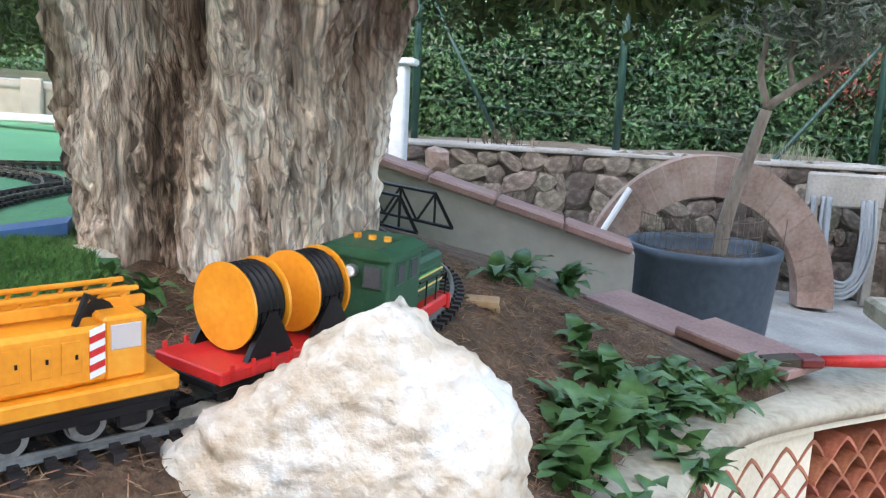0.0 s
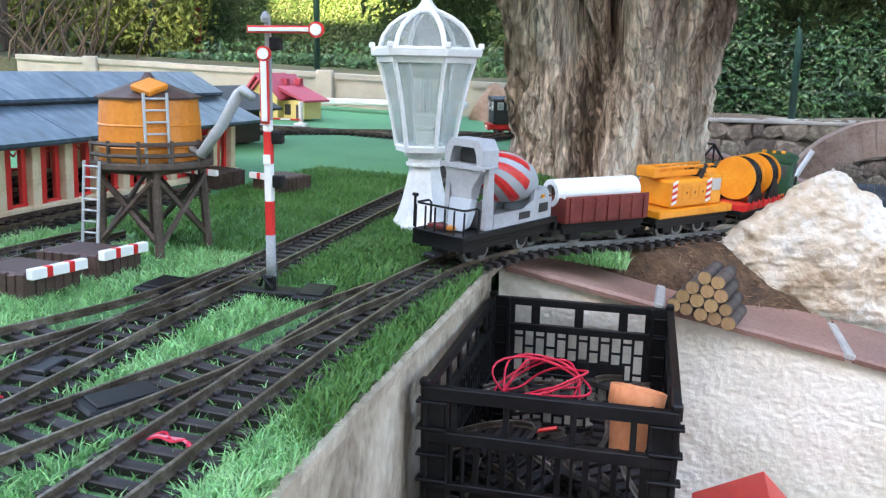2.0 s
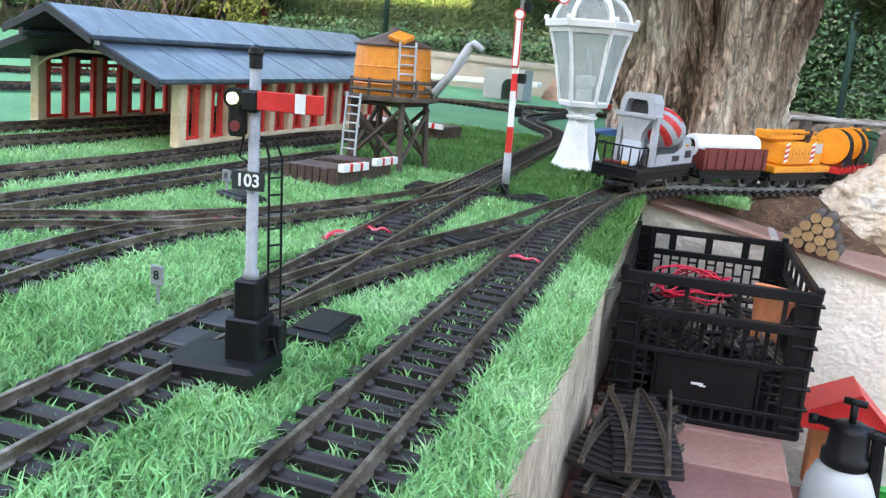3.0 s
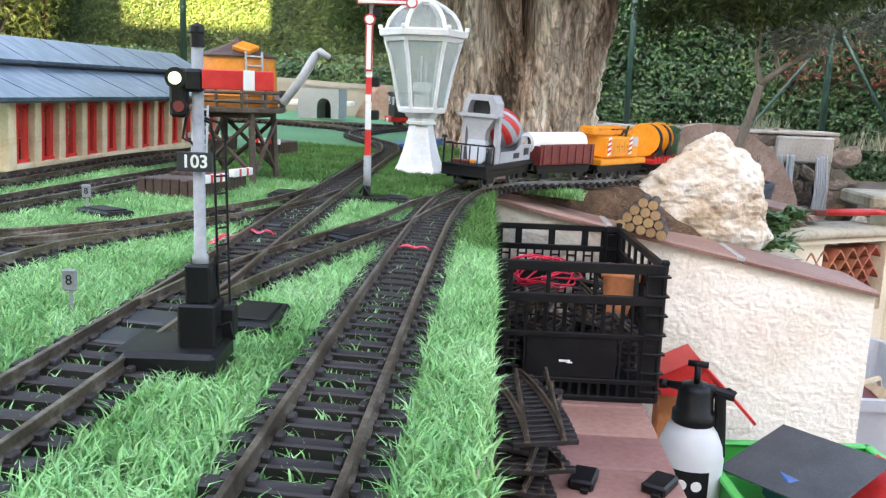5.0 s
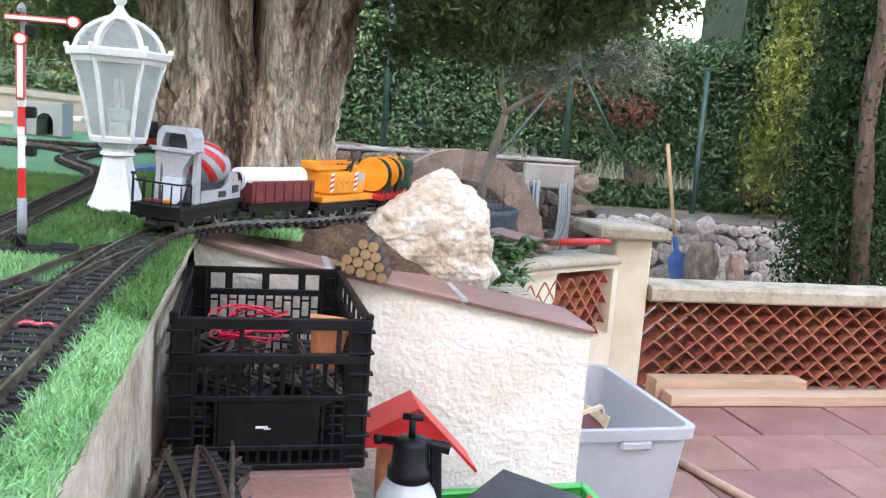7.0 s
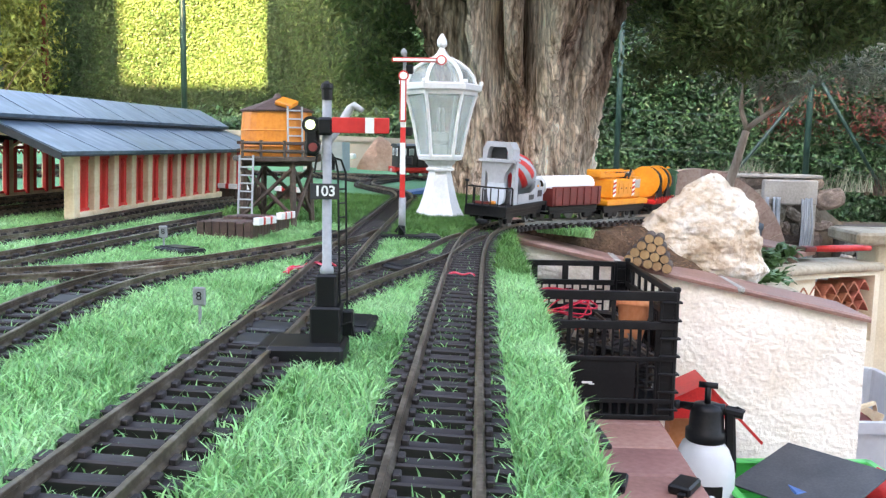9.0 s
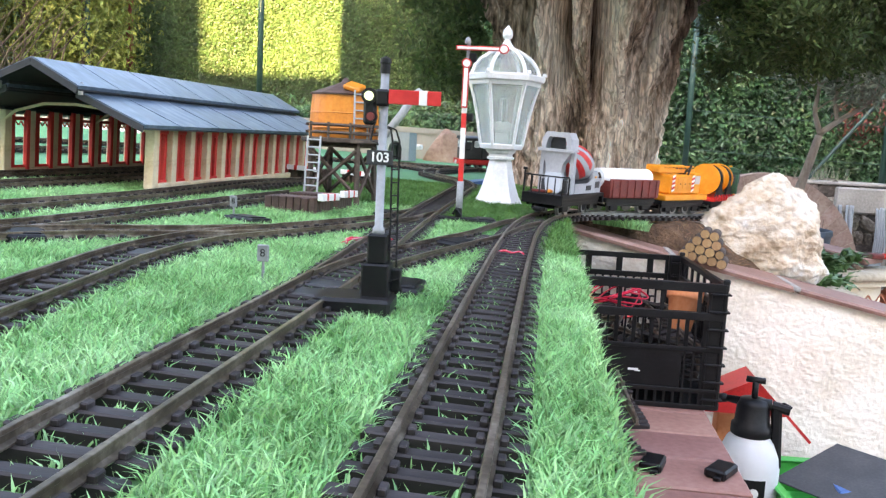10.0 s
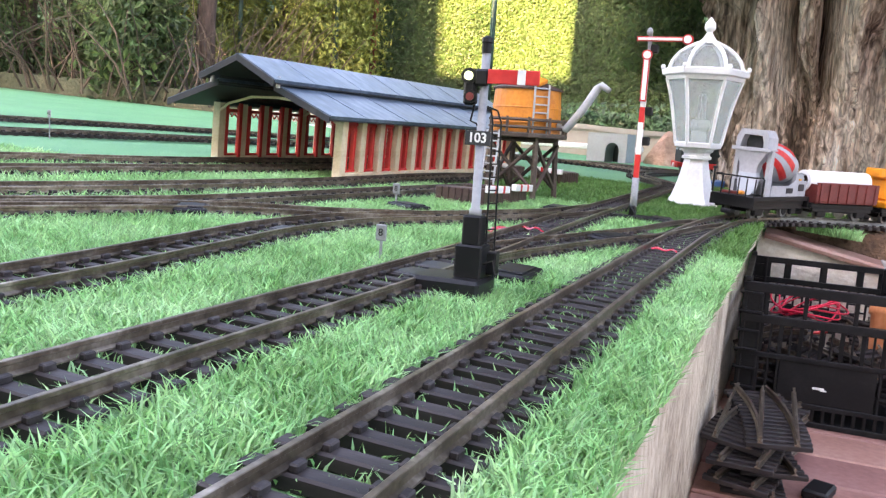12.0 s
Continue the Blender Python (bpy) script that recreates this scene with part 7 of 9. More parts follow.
def crate():
    t = thing("crate", pose(0.2240, 1.790, LEDGE_Z, rz=1.5), "black plastic harvest crate full of model track pieces", "crate")
    W, L, H = 0.290, 0.447, 0.230

    def lift(bm):
        """The rim rises towards the back."""
        for v in bm.verts:
            v.co.z *= 1 - 0.03 * min(1, max(0, (v.co.y + 0.1) / 0.3))

    def panel(name, w, m, front):
        bm = bmesh.new()
        def bar(x0, x1, z0, z1, th=0.0045, y=0.0):
            box(bm, ((x0 + x1) / 2, y, (z0 + z1) / 2), (x1 - x0, th, z1 - z0), 0.0008, m)
        h = w / 2
        if front:
            bar(-h, h, H - 0.016, H, 0.012)
            bar(-h, h, 0.163, 0.177, 0.012)
            bar(-h, h, 0.106, 0.114, 0.010)
            bar(-h, h, 0.030, 0.038, 0.010)
            bar(-h, h, 0.0, 0.009, 0.010)
            bar(-0.075, 0.072, 0.038, 0.106, 0.004)
            for x in (-0.105, -0.045, 0.03, 0.095):
                bar(x - 0.0035, x + 0.0035, 0.177, H - 0.016)
            k = 0
            x = -h + 0.03
            while x < h - 0.02:
                bar(x - 0.0018, x + 0.0018, 0.114, 0.163)
                if k % 2 == 0:
                    bar(x - 0.0035, x + 0.0035, 0.114, 0.163)
                if not -0.075 < x < 0.07:
                    bar(x - 0.002, x + 0.002, 0.038, 0.106)
                bar(x - 0.0028, x + 0.0028, 0.009, 0.030)
                x += 0.0155
                k += 1
            for s in (-1, 1):
                for j in range(4):
                    bar(s * 0.108 - 0.022, s * 0.108 + 0.022, 0.052 + j * 0.014, 0.0555 + j * 0.014, 0.0035)
        else:
            bar(-h, h, H - 0.012, H, 0.010)
            bar(-h, h, 0.174, 0.186, 0.010)
            for s in (-1, 1):
                bar(s * (h - 0.018) - 0.018, s * (h - 0.018) + 0.018, 0.10, H - 0.004, 0.005)
            n = max(4, int(round(w / 0.066)))
            for i in range(n + 1):
                x = -h + w * i / n
                bar(max(-h, x - 0.007), min(h, x + 0.007), 0.186, H - 0.006)
            bar(-h, h, 0.095, 0.102, 0.008)
            bar(-h, h, 0.0, 0.012, 0.010)
            cols = int(w / 0.0165)
            for i in range(cols + 1):
                x = -h + w * i / cols
                bar(max(-h, x - 0.0022), min(h, x + 0.0022), 0.100, 0.184)
                bar(max(-h, x - 0.0022), min(h, x + 0.0022), 0.010, 0.097)
                if i < cols:
                    for j in range(5):
                        z = 0.026 + j * 0.034 + (0.017 if i % 2 else 0)
                        if z < 0.178:
                            bar(x, x + w / cols, z, z + 0.004, 0.0035)
            # solid lower field
            bar(-h * 0.55, h * 0.55, 0.10, 0.128, 0.003)
        lift(bm)
        return part(name, bm, M_BLACK, t)
    panel("front_panel", W - 0.012, Matrix.Translation((0, -L / 2 + 0.005, 0)), True)
    panel("back_panel", W - 0.012, Matrix.Translation((0, L / 2 - 0.005, 0)), False)
    for s in (-1, 1):
        panel("side_panel", L - 0.012, Matrix.Translation((s * (W / 2 - 0.005), 0, 0)) @ Matrix.Rotation(math.pi / 2, 4, "Z"), False)
    for sx in (-1, 1):
        for sy in (-1, 1):
            bm = bmesh.new()
            box(bm, (sx * (W / 2 - 0.006), sy * (L / 2 - 0.008), H / 2), (0.008, 0.016, H), 0.002)
            box(bm, (sx * (W / 2 - 0.017), sy * (L / 2 - 0.006), H / 2), (0.030, 0.005, H), 0.0015)
            box(bm, (sx * (W / 2 - 0.032), sy * (L / 2 - 0.008), H / 2), (0.006, 0.012, H), 0.0015)
            for j in range(7):
                box(bm, (sx * (W / 2 - 0.015), sy * (L / 2 - 0.004), 0.02 + j * 0.032), (0.036, 0.016, 0.0035), 0.0008)
            box(bm, (sx * (W / 2 - 0.006), sy * (L / 2 - 0.006), H + 0.004), (0.012, 0.012, 0.009), 0.002)
            lift(bm)
            part("corner_post", bm, M_BLACK, t)
    bm = bmesh.new()
    box(bm, (0, 0, 0.006), (W - 0.02, L - 0.02, 0.006), 0.001)
    part("floor_board", bm, M_BLACK, t)
    bm = bmesh.new()
    for k in range(5):
        a = k * 1.256
        tube(bm, [(-0.03 + 0.003 * math.cos(a), -L / 2 - 0.0012, 0.074 + 0.002 * math.sin(a)), (-0.018 + 0.004 * math.cos(a), -L / 2 - 0.0012, 0.072 + 0.0015 * math.sin(a))], 0.0016, 5)
    # white paint drips on the front
    bmv = bmesh.new()
    bm.free()
    box(bmv, (-0.012, -L / 2 + 0.0022, 0.066), (0.018, 0.0012, 0.004), 0.0005)
    box(bmv, (-0.004, -L / 2 + 0.0022, 0.0635), (0.010, 0.0012, 0.0025), 0.0005)
    part("paint_smear", bmv, M_WHITE, t, "white paint smear")
    return t


crate()


bm = bmesh.new()
box(bm, (0, 0, 0), (0.082, 0.0098, 0.007), 0.001)
TIE = mesh_of("tie", bm, M_SLEEPER)


def track_piece(m, label, curve=0.0, n=9, group="loose track pieces", fork=0.0):
    """A short loose piece of model track."""
    t = thing("track_piece", m, label, "track piece", group)
    L = n * 0.0165
    def at(s):
        return Vector((curve * (s * s - 0.25) * 4 * 0.02, s * L, 0))
    for k in (-0.0225, 0.0225):
        bm = bmesh.new()
        sweep(bm, [at(-0.5 + i / 10) + Vector((k, 0, 0)) for i in range(11)], RAIL_PROFILE)
        part("rail", bm, M_RAIL, t)
    if fork:
        # the branch of a loose switch
        for k in (-0.0225, 0.0225):
            bm = bmesh.new()
            sweep(bm, [at(-0.5 + i / 10) + Vector((k + fork * (i / 10) ** 2, 0, 0.0005)) for i in range(11)], RAIL_PROFILE)
            part("rail", bm, M_RAIL, t, "rusty branch rail")
    for i in range(n):
        p = at(-0.5 + (i + 0.5) / n)
        piece("tie", TIE, t, Matrix.Translation((p.x, p.y, -0.0125)))
    return t


rnd = random.Random(14)
for i in range(30):
    x, y = rnd.uniform(-0.095, 0.09), rnd.uniform(-0.18, 0.17)
    m = pose(0.2240, 1.790, LEDGE_Z, rz=1.5) @ pose(x, y, 0.030 + 0.0036 * i, rnd.uniform(-22, 22), rnd.uniform(-16, 16), rnd.uniform(0, 360))
    track_piece(m, "dark loose model track piece lying in the crate", rnd.uniform(-1, 1), 5 + rnd.randrange(4), "track pieces in the crate")
for i, (x, y, z, rz, cv) in enumerate(((0.138, 1.33, 0.016, 3, 0.3), (0.132, 1.31, 0.031, -6, -0.5), (0.150, 1.335, 0.046, 8, 0.6), (0.128, 1.30, 0.061, -3, -0.4), (0.140, 1.33, 0.076, -14, 0.7), (0.142, 1.32, 0.089, 11, -0.5))):
    track_piece(pose(x, y, LEDGE_Z + z, 0, 4 * math.sin(i * 2), rz), "dark loose track piece in a stack by the wall", cv, 15, "stacked track pieces", (0.0, 0.04, -0.035, 0.045, -0.05, 0.04)[i])

# red wire coil and flower pot in the crate
cm = pose(0.2240, 1.790, LEDGE_Z, rz=1.5)
t = thing("wire_coil", cm @ pose(-0.030, -0.005, 0.158, 12, -8) @ Matrix.Diagonal((0.9, 0.9, 1, 1)), "loose coil of bright red wire in the crate", "wire coil")
for k in range(6):
    bm = bmesh.new()
    rx, ry = 0.055 + 0.007 * (k % 3), 0.045 + 0.006 * ((k * 2) % 3)
    tube(bm, [(rx * math.cos(a + k) + 0.006 * math.sin(3 * a + k), ry * math.sin(a + k), 0.012 * math.sin(2 * a + k * 1.3) + 0.004 * k) for a in [2 * math.pi * i / 30 for i in range(31)]], 0.0018, 6)
    part("loop", bm, M_WIRE, t, smooth=True)
bm = bmesh.new()
tube(bm, [(-0.09, -0.09, -0.02), (-0.02, -0.095, -0.012), (0.03, -0.088, -0.01)], 0.003, 6)
part("wire_end", bm, M_RED, t)
t = thing("flower_pot", cm @ pose(0.092, -0.085, 0.150, -16, 8, 0) @ Matrix.Diagonal((0.84, 0.84, 1.22, 1)), "orange clay flower pot leaning in the crate", "flower pot")
bm = bmesh.new()
lathe(bm, [(0.020, 0), (0.024, 0.002), (0.036, 0.055), (0.041, 0.056), (0.042, 0.075), (0.038, 0.076), (0.034, 0.055), (0.022, 0.006), (0.001, 0.005)], 28, c=(0, 0, -0.035), cap=False)
part("pot", bm, M_FLOWERPOT, t, smooth=True)

# small black boxes on the ledge
for x, y, rz in ((0.222, 1.262, 74), (0.318, 1.258, 58)):
    t = thing("switch_motor", pose(x, y, LEDGE_Z + 0.001, rz=rz), "spare black switch motor lying on the ledge", "switch motor")
    bm = bmesh.new()
    box(bm, (0, 0, 0.007), (0.05, 0.032, 0.014), 0.003)
    part("housing", bm, M_BLACK, t)
    bm = bmesh.new()
    box(bm, (0.03, 0.004, 0.004), (0.014, 0.012, 0.006), 0.001)
    box(bm, (-0.028, -0.006, 0.004), (0.010, 0.010, 0.006), 0.001)
    part("lug", bm, M_BLACK, t)


def sprayer():
    t = thing("pump_sprayer", pose(0.474, 1.728, STEP_Z, rz=-18) @ Matrix.Diagonal((1.12, 1.12, 1.12, 1)), "white pump sprayer bottle with a black trigger head", "sprayer")
    bm = bmesh.new()
    lathe(bm, [(0.044, 0), (0.050, 0.004), (0.052, 0.02), (0.053, 0.095), (0.050, 0.118), (0.040, 0.142), (0.030, 0.152), (0.028, 0.160)], 32)
    part("bottle", bm, M_BOTTLE, t, smooth=True)
    bm = bmesh.new()
    r = []
    for i in range(9):
        a = -2.25 + i * 0.17
        r.append([bm.verts.new((rad * math.cos(a), rad * math.sin(a), z)) for rad, z in ((0.0535, 0.012), (0.0545, 0.012), (0.0545, 0.085), (0.0535, 0.085))])
    skin(bm, r)
    lab = part("label", bm, M_BLACK, t, "black label with white pictograms")
    for i in range(3):
        for k in range(2):
            a = -2.1 + i * 0.42
            bm = bmesh.new()
            tube(bm, [(0.0543 * math.cos(a), 0.0543 * math.sin(a), 0.03 + 0.032 * k), (0.0556 * math.cos(a), 0.0556 * math.sin(a), 0.03 + 0.032 * k)], 0.0085, 14)
            part("pictogram", bm, M_WHITE, lab)
    bm = bmesh.new()
    lathe(bm, [(0.033, 0.150), (0.035, 0.152), (0.035, 0.168), (0.030, 0.172), (0.028, 0.205), (0.023, 0.214), (0.010, 0.216)], 24)
    part("collar", bm, M_BLACK, t, "black screw collar", smooth=True)
    bm = bmesh.new()
    tube(bm, [(0, 0, 0.212), (0, 0, 0.245)], 0.0055, 10)
    tube(bm, [(-0.016, 0, 0.248), (0.016, 0, 0.248)], 0.0055, 10)
    part("pump", bm, M_BLACK, t, "black T-shaped pump knob", smooth=True)
    bm = bmesh.new()
    tube(bm, [(-0.046, 0, 0.208), (-0.01, 0, 0.206), (0.03, 0, 0.208)], [0.006, 0.009, 0.010], 10)
    tube(bm, [(-0.058, 0, 0.206), (-0.046, 0, 0.208)], 0.008, 10)
    part("nozzle", bm, M_BLACK, t, smooth=True)
    bm = bmesh.new()
    box(bm, (0.052, 0, 0.150), (0.018, 0.016, 0.115), 0.004, Matrix.Rotation(-0.07, 4, "Y"))
    tube(bm, [(0.03, 0, 0.207), (0.06, 0, 0.203)], 0.009, 10)
    h = part("handle", bm, M_BLACK, t)
    for k in range(4):
        bm = bmesh.new()
        box(bm, (0.0415, 0, 0.115 + 0.02 * k), (0.004, 0.011, 0.010), 0.001)
        part("grip_slot", bm, M_POSTGREY, h)
    bm = bmesh.new()
    tube(bm, [(0.034, 0, 0.206), (0.050, 0, 0.214), (0.062, 0, 0.208)], 0.0028, 6)
    part("trigger", bm, M_BLACK, t)
    return t


sprayer()

# folded red sheet roof leaning on the wall
t = thing("toy_roof", pose(0.527, 1.93, -0.333), "red folded sheet roof of a toy house leaning on the wall", "toy roof")
bm = bmesh.new()
prism(bm, [(-0.115, -0.05), (-0.012, 0.003), (-0.010, -0.001), (-0.115, -0.056)], -0.05, 0.06, "y")
part("left_slope", bm, M_RED, t)
bm = bmesh.new()
prism(bm, [(-0.013, 0.003), (0.112, -0.125), (0.108, -0.130), (-0.013, -0.003)], -0.05, 0.06, "y")
part("right_slope", bm, M_RED, t)
bm = bmesh.new()
prism(bm, [(-0.113, -0.054), (-0.013, -0.002), (0.06, -0.076), (-0.113, -0.078)], -0.046, -0.042, "y")
part("gable", bm, M_RED, t)
bm = bmesh.new()
box(bm, (-0.045, 0.03, -0.14), (0.06, 0.05, 0.16), 0.003)
part("wall", bm, M_FLOWERPOT, t, "brick-coloured toy wall")
box_m = pose(0.70, 1.73, STEP_Z, rz=4)
t = thing("plastic_tray", box_m, "bright green plastic tray with toy parts", "tray")
bm = bmesh.new()
W, D, H = 0.34, 0.28, 0.075
for x, y, sx, sy in ((0, -D / 2, W, 0.006), (0, D / 2, W, 0.006), (-W / 2, 0, 0.006, D), (W / 2, 0, 0.006, D)):
    bm = bmesh.new()
    box(bm, (x, y, H / 2), (sx, sy, H), 0.002)
    box(bm, (x * 1.02, y * 1.02, H), (sx + 0.014, sy + 0.014, 0.008), 0.003)
    part("side", bm, M_LIME, t)
bm = bmesh.new()
box(bm, (0, 0, 0.004), (W - 0.004, D - 0.004, 0.006), 0.001)
part("bottom", bm, M_LIME, t)
t = thing("toy_roof", box_m @ pose(-0.02, 0.0, 0.095), "dark slate-grey toy roof lying in the green tray", "toy roof")
bm = bmesh.new()
box(bm, (0, 0, 0), (0.21, 0.22, 0.004), 0.001, Matrix.Rotation(0.10, 4, "X") @ Matrix.Rotation(-0.18, 4, "Y") @ Matrix.Rotation(0.62, 4, "Z"))
part("sheet", bm, M_SLATE, t)
bm = bmesh.new()
box(bm, (0, 0.0, -0.045), (0.10, 0.10, 0.075), 0.003)
part("wall", bm, M_BLUE, t, "blue toy wall")
t = thing("toy_roof", box_m @ pose(0.135, -0.02, 0.055, 20, -45, 20), "small red toy roof in the green tray", "toy roof")
bm = bmesh.new()
box(bm, (0, 0, 0), (0.10, 0.12, 0.004), 0.001)
part("sheet", bm, M_RED, t)
bm = bmesh.new()
box(bm, (0, 0, -0.02), (0.04, 0.05, 0.03), 0.002)
part("ridge", bm, M_RED, t)


def storage_bin():
    t = thing("storage_bin", pose(1.150, 2.60, TERRACE_Z, rz=3), "cloudy white plastic storage bin with toy parts", "storage bin")
    W, D, H = 0.37, 0.56, 0.288
    bm = bmesh.new()
    def shell(k, z, inset=0.0):
        w, d = (W / 2 - inset) * (0.86 + 0.14 * k), (D / 2 - inset) * (0.90 + 0.10 * k)
        pts = []
        for cx, cy, a0 in ((1, 1, 0), (-1, 1, 90), (-1, -1, 180), (1, -1, 270)):
            for j in range(5):
                a = radians(a0 + j * 22.5)
                pts.append(bm.verts.new((cx * (w - 0.035) + 0.035 * math.cos(a), cy * (d - 0.035) + 0.035 * math.sin(a), z)))
        return pts
    rr = [shell(0, 0), shell(0.04, 0.006), shell(0.96, H - 0.03), shell(1.0, H - 0.03, -0.012), shell(1.0, H, -0.014), shell(1.0, H, 0.004), shell(0.9, H - 0.03, 0.006), shell(0.05, 0.01, 0.006)]
    skin(bm, rr)
    part("tub", bm, M_BINWHITE, t, smooth=False)
    bm = bmesh.new()
    box(bm, (0.02, -D / 2 - 0.004, H - 0.045), (0.09, 0.02, 0.026), 0.006)
    part("grip", bm, M_BINWHITE, t)
    return t


storage_bin()
t = thing("toy_house_parts", pose(1.10, 2.56, TERRACE_Z + 0.135, rz=12), "tan toy house frame and roof inside the bin", "toy parts")
for k, (sx, sz) in enumerate(((-1, 0), (1, 0))):
    bm = bmesh.new()
    box(bm, (0.055 * sx, 0, 0.075), (0.008, 0.10, 0.11), 0.001, Matrix.Rotation(0.35 * sx, 4, "Y") @ Matrix.Rotation(0.3, 4, "Z"))
    part("frame", bm, M_BEIGE, t)
bm = bmesh.new()
for p, q in (((-0.11, -0.05, 0.10), (0.05, -0.06, 0.145)), ((0.05, -0.06, 0.145), (0.12, 0.02, 0.09)), ((-0.11, -0.05, 0.10), (-0.04, 0.03, 0.16))):
    tube(bm, [p, q], 0.007, 4)
part("rafter", bm, M_BEIGE, t)
bm = bmesh.new()
box(bm, (0.0, 0.0, 0.075), (0.17, 0.12, 0.006), 0.001, Matrix.Rotation(0.25, 4, "X"))
part("roof", bm, M_DARKRED, t, "dark red toy roof")
# tan pipes along the balustrade and one on the tiles
for i, (x0, x1, y, z) in enumerate(((1.80, 6.0, 3.34, -0.806), (1.78, 2.46, 3.44, -0.790))):
    bm = bmesh.new()
    n, h = 24, 0.022 if i == 0 else 0.038
    rings = []
    for k in range(n + 1):
        x = x0 + (x1 - x0) * k / n
        e, f = 0.003 * noise.noise(Vector((x * 4, i, 1))), 0.003 * noise.noise(Vector((x * 5, i, 6)))
        rings.append([bm.verts.new((x, y + dy + e, z + dz + f)) for dy, dz in ((-0.042, -h), (-0.045, 0.003 - h), (-0.045, h - 0.003), (-0.041, h), (0.041, h), (0.045, h - 0.003), (0.045, -h))])
    skin(bm, rings)
    solid("timber", bm, M_BATTEN, "long tan sawn timber batten along the balustrade", "timber", "", smooth=False)
bm = bmesh.new()
tube(bm, [(1.545, 2.78, TERRACE_Z + 0.012), (1.60, 2.58, TERRACE_Z + 0.012), (1.72, 2.2, TERRACE_Z + 0.012)], 0.014, 10)
solid("pole", bm, M_PIPEBROWN, "thin tan pole lying on the terrace tiles", "pole", "", smooth=True)

# ---- trains ----
def along(line, s):
    """Place and heading at a length s along a line."""
    for p, q in zip(line, line[1:]):
        d = (q - p).length
        if s <= d:
            c = p + (q - p) * (s / d)
            return Vector((c.x, c.y, ground_z(c.x))), math.atan2(q.y - p.y, q.x - p.x) - math.pi / 2
        s -= d
    return None


def on_track(line, s, length):
    """The pose of a vehicle of that length whose near end stands at s."""
    a, _ = along(line, s + length * 0.2)
    b, _ = along(line, s + length * 0.8)
    c, d = (a + b) / 2, b - a
    return Matrix.Translation(c) @ Matrix.Rotation(math.atan2(d.y, d.x) - math.pi / 2, 4, "Z") @ Matrix.Rotation(math.atan(0.04), 4, "Y")


def wheels(t, ys, r=0.0155):
    for y in ys:
        for sx in (-1, 1):
            bm = bmesh.new()
            tube(bm, [(sx * 0.0205, y, r), (sx * 0.0215, y, r), (sx * 0.0216, y, r), (sx * 0.027, y, r)], [r * 1.12, r * 1.12, r, r], 20)
            w = part("wheel", bm, M_RAIL_GREY, t)
            bm = bmesh.new()
            tube(bm, [(sx * 0.0268, y, r), (sx * 0.0285, y, r)], r * 0.62, 14)
            part("hub", bm, M_BLACK, w)
        bm = bmesh.new()
        tube(bm, [(-0.024, y, r), (0.024, y, r)], 0.003, 8)
        part("axle", bm, M_BLACK, t)


def underframe(t, L, z=0.032, mat=None):
    bm = bmesh.new()
    box(bm, (0, 0, z), (0.074, L, 0.010), 0.0015)
    for sx in (-1, 1):
        box(bm, (sx * 0.033, 0, z - 0.006), (0.006, L * 0.96, 0.014), 0.001)
        for y in (-L * 0.32, L * 0.32):
            box(bm, (sx * 0.032, y, 0.017), (0.007, 0.026, 0.018), 0.002)
    part("underframe", bm, mat or M_BLACK, t)
    for s in (-1, 1):
        bm = bmesh.new()
        box(bm, (0, s * (L / 2 + 0.008), 0.014), (0.022, 0.020, 0.008), 0.002)
        part("coupling", bm, M_BLACK, t)


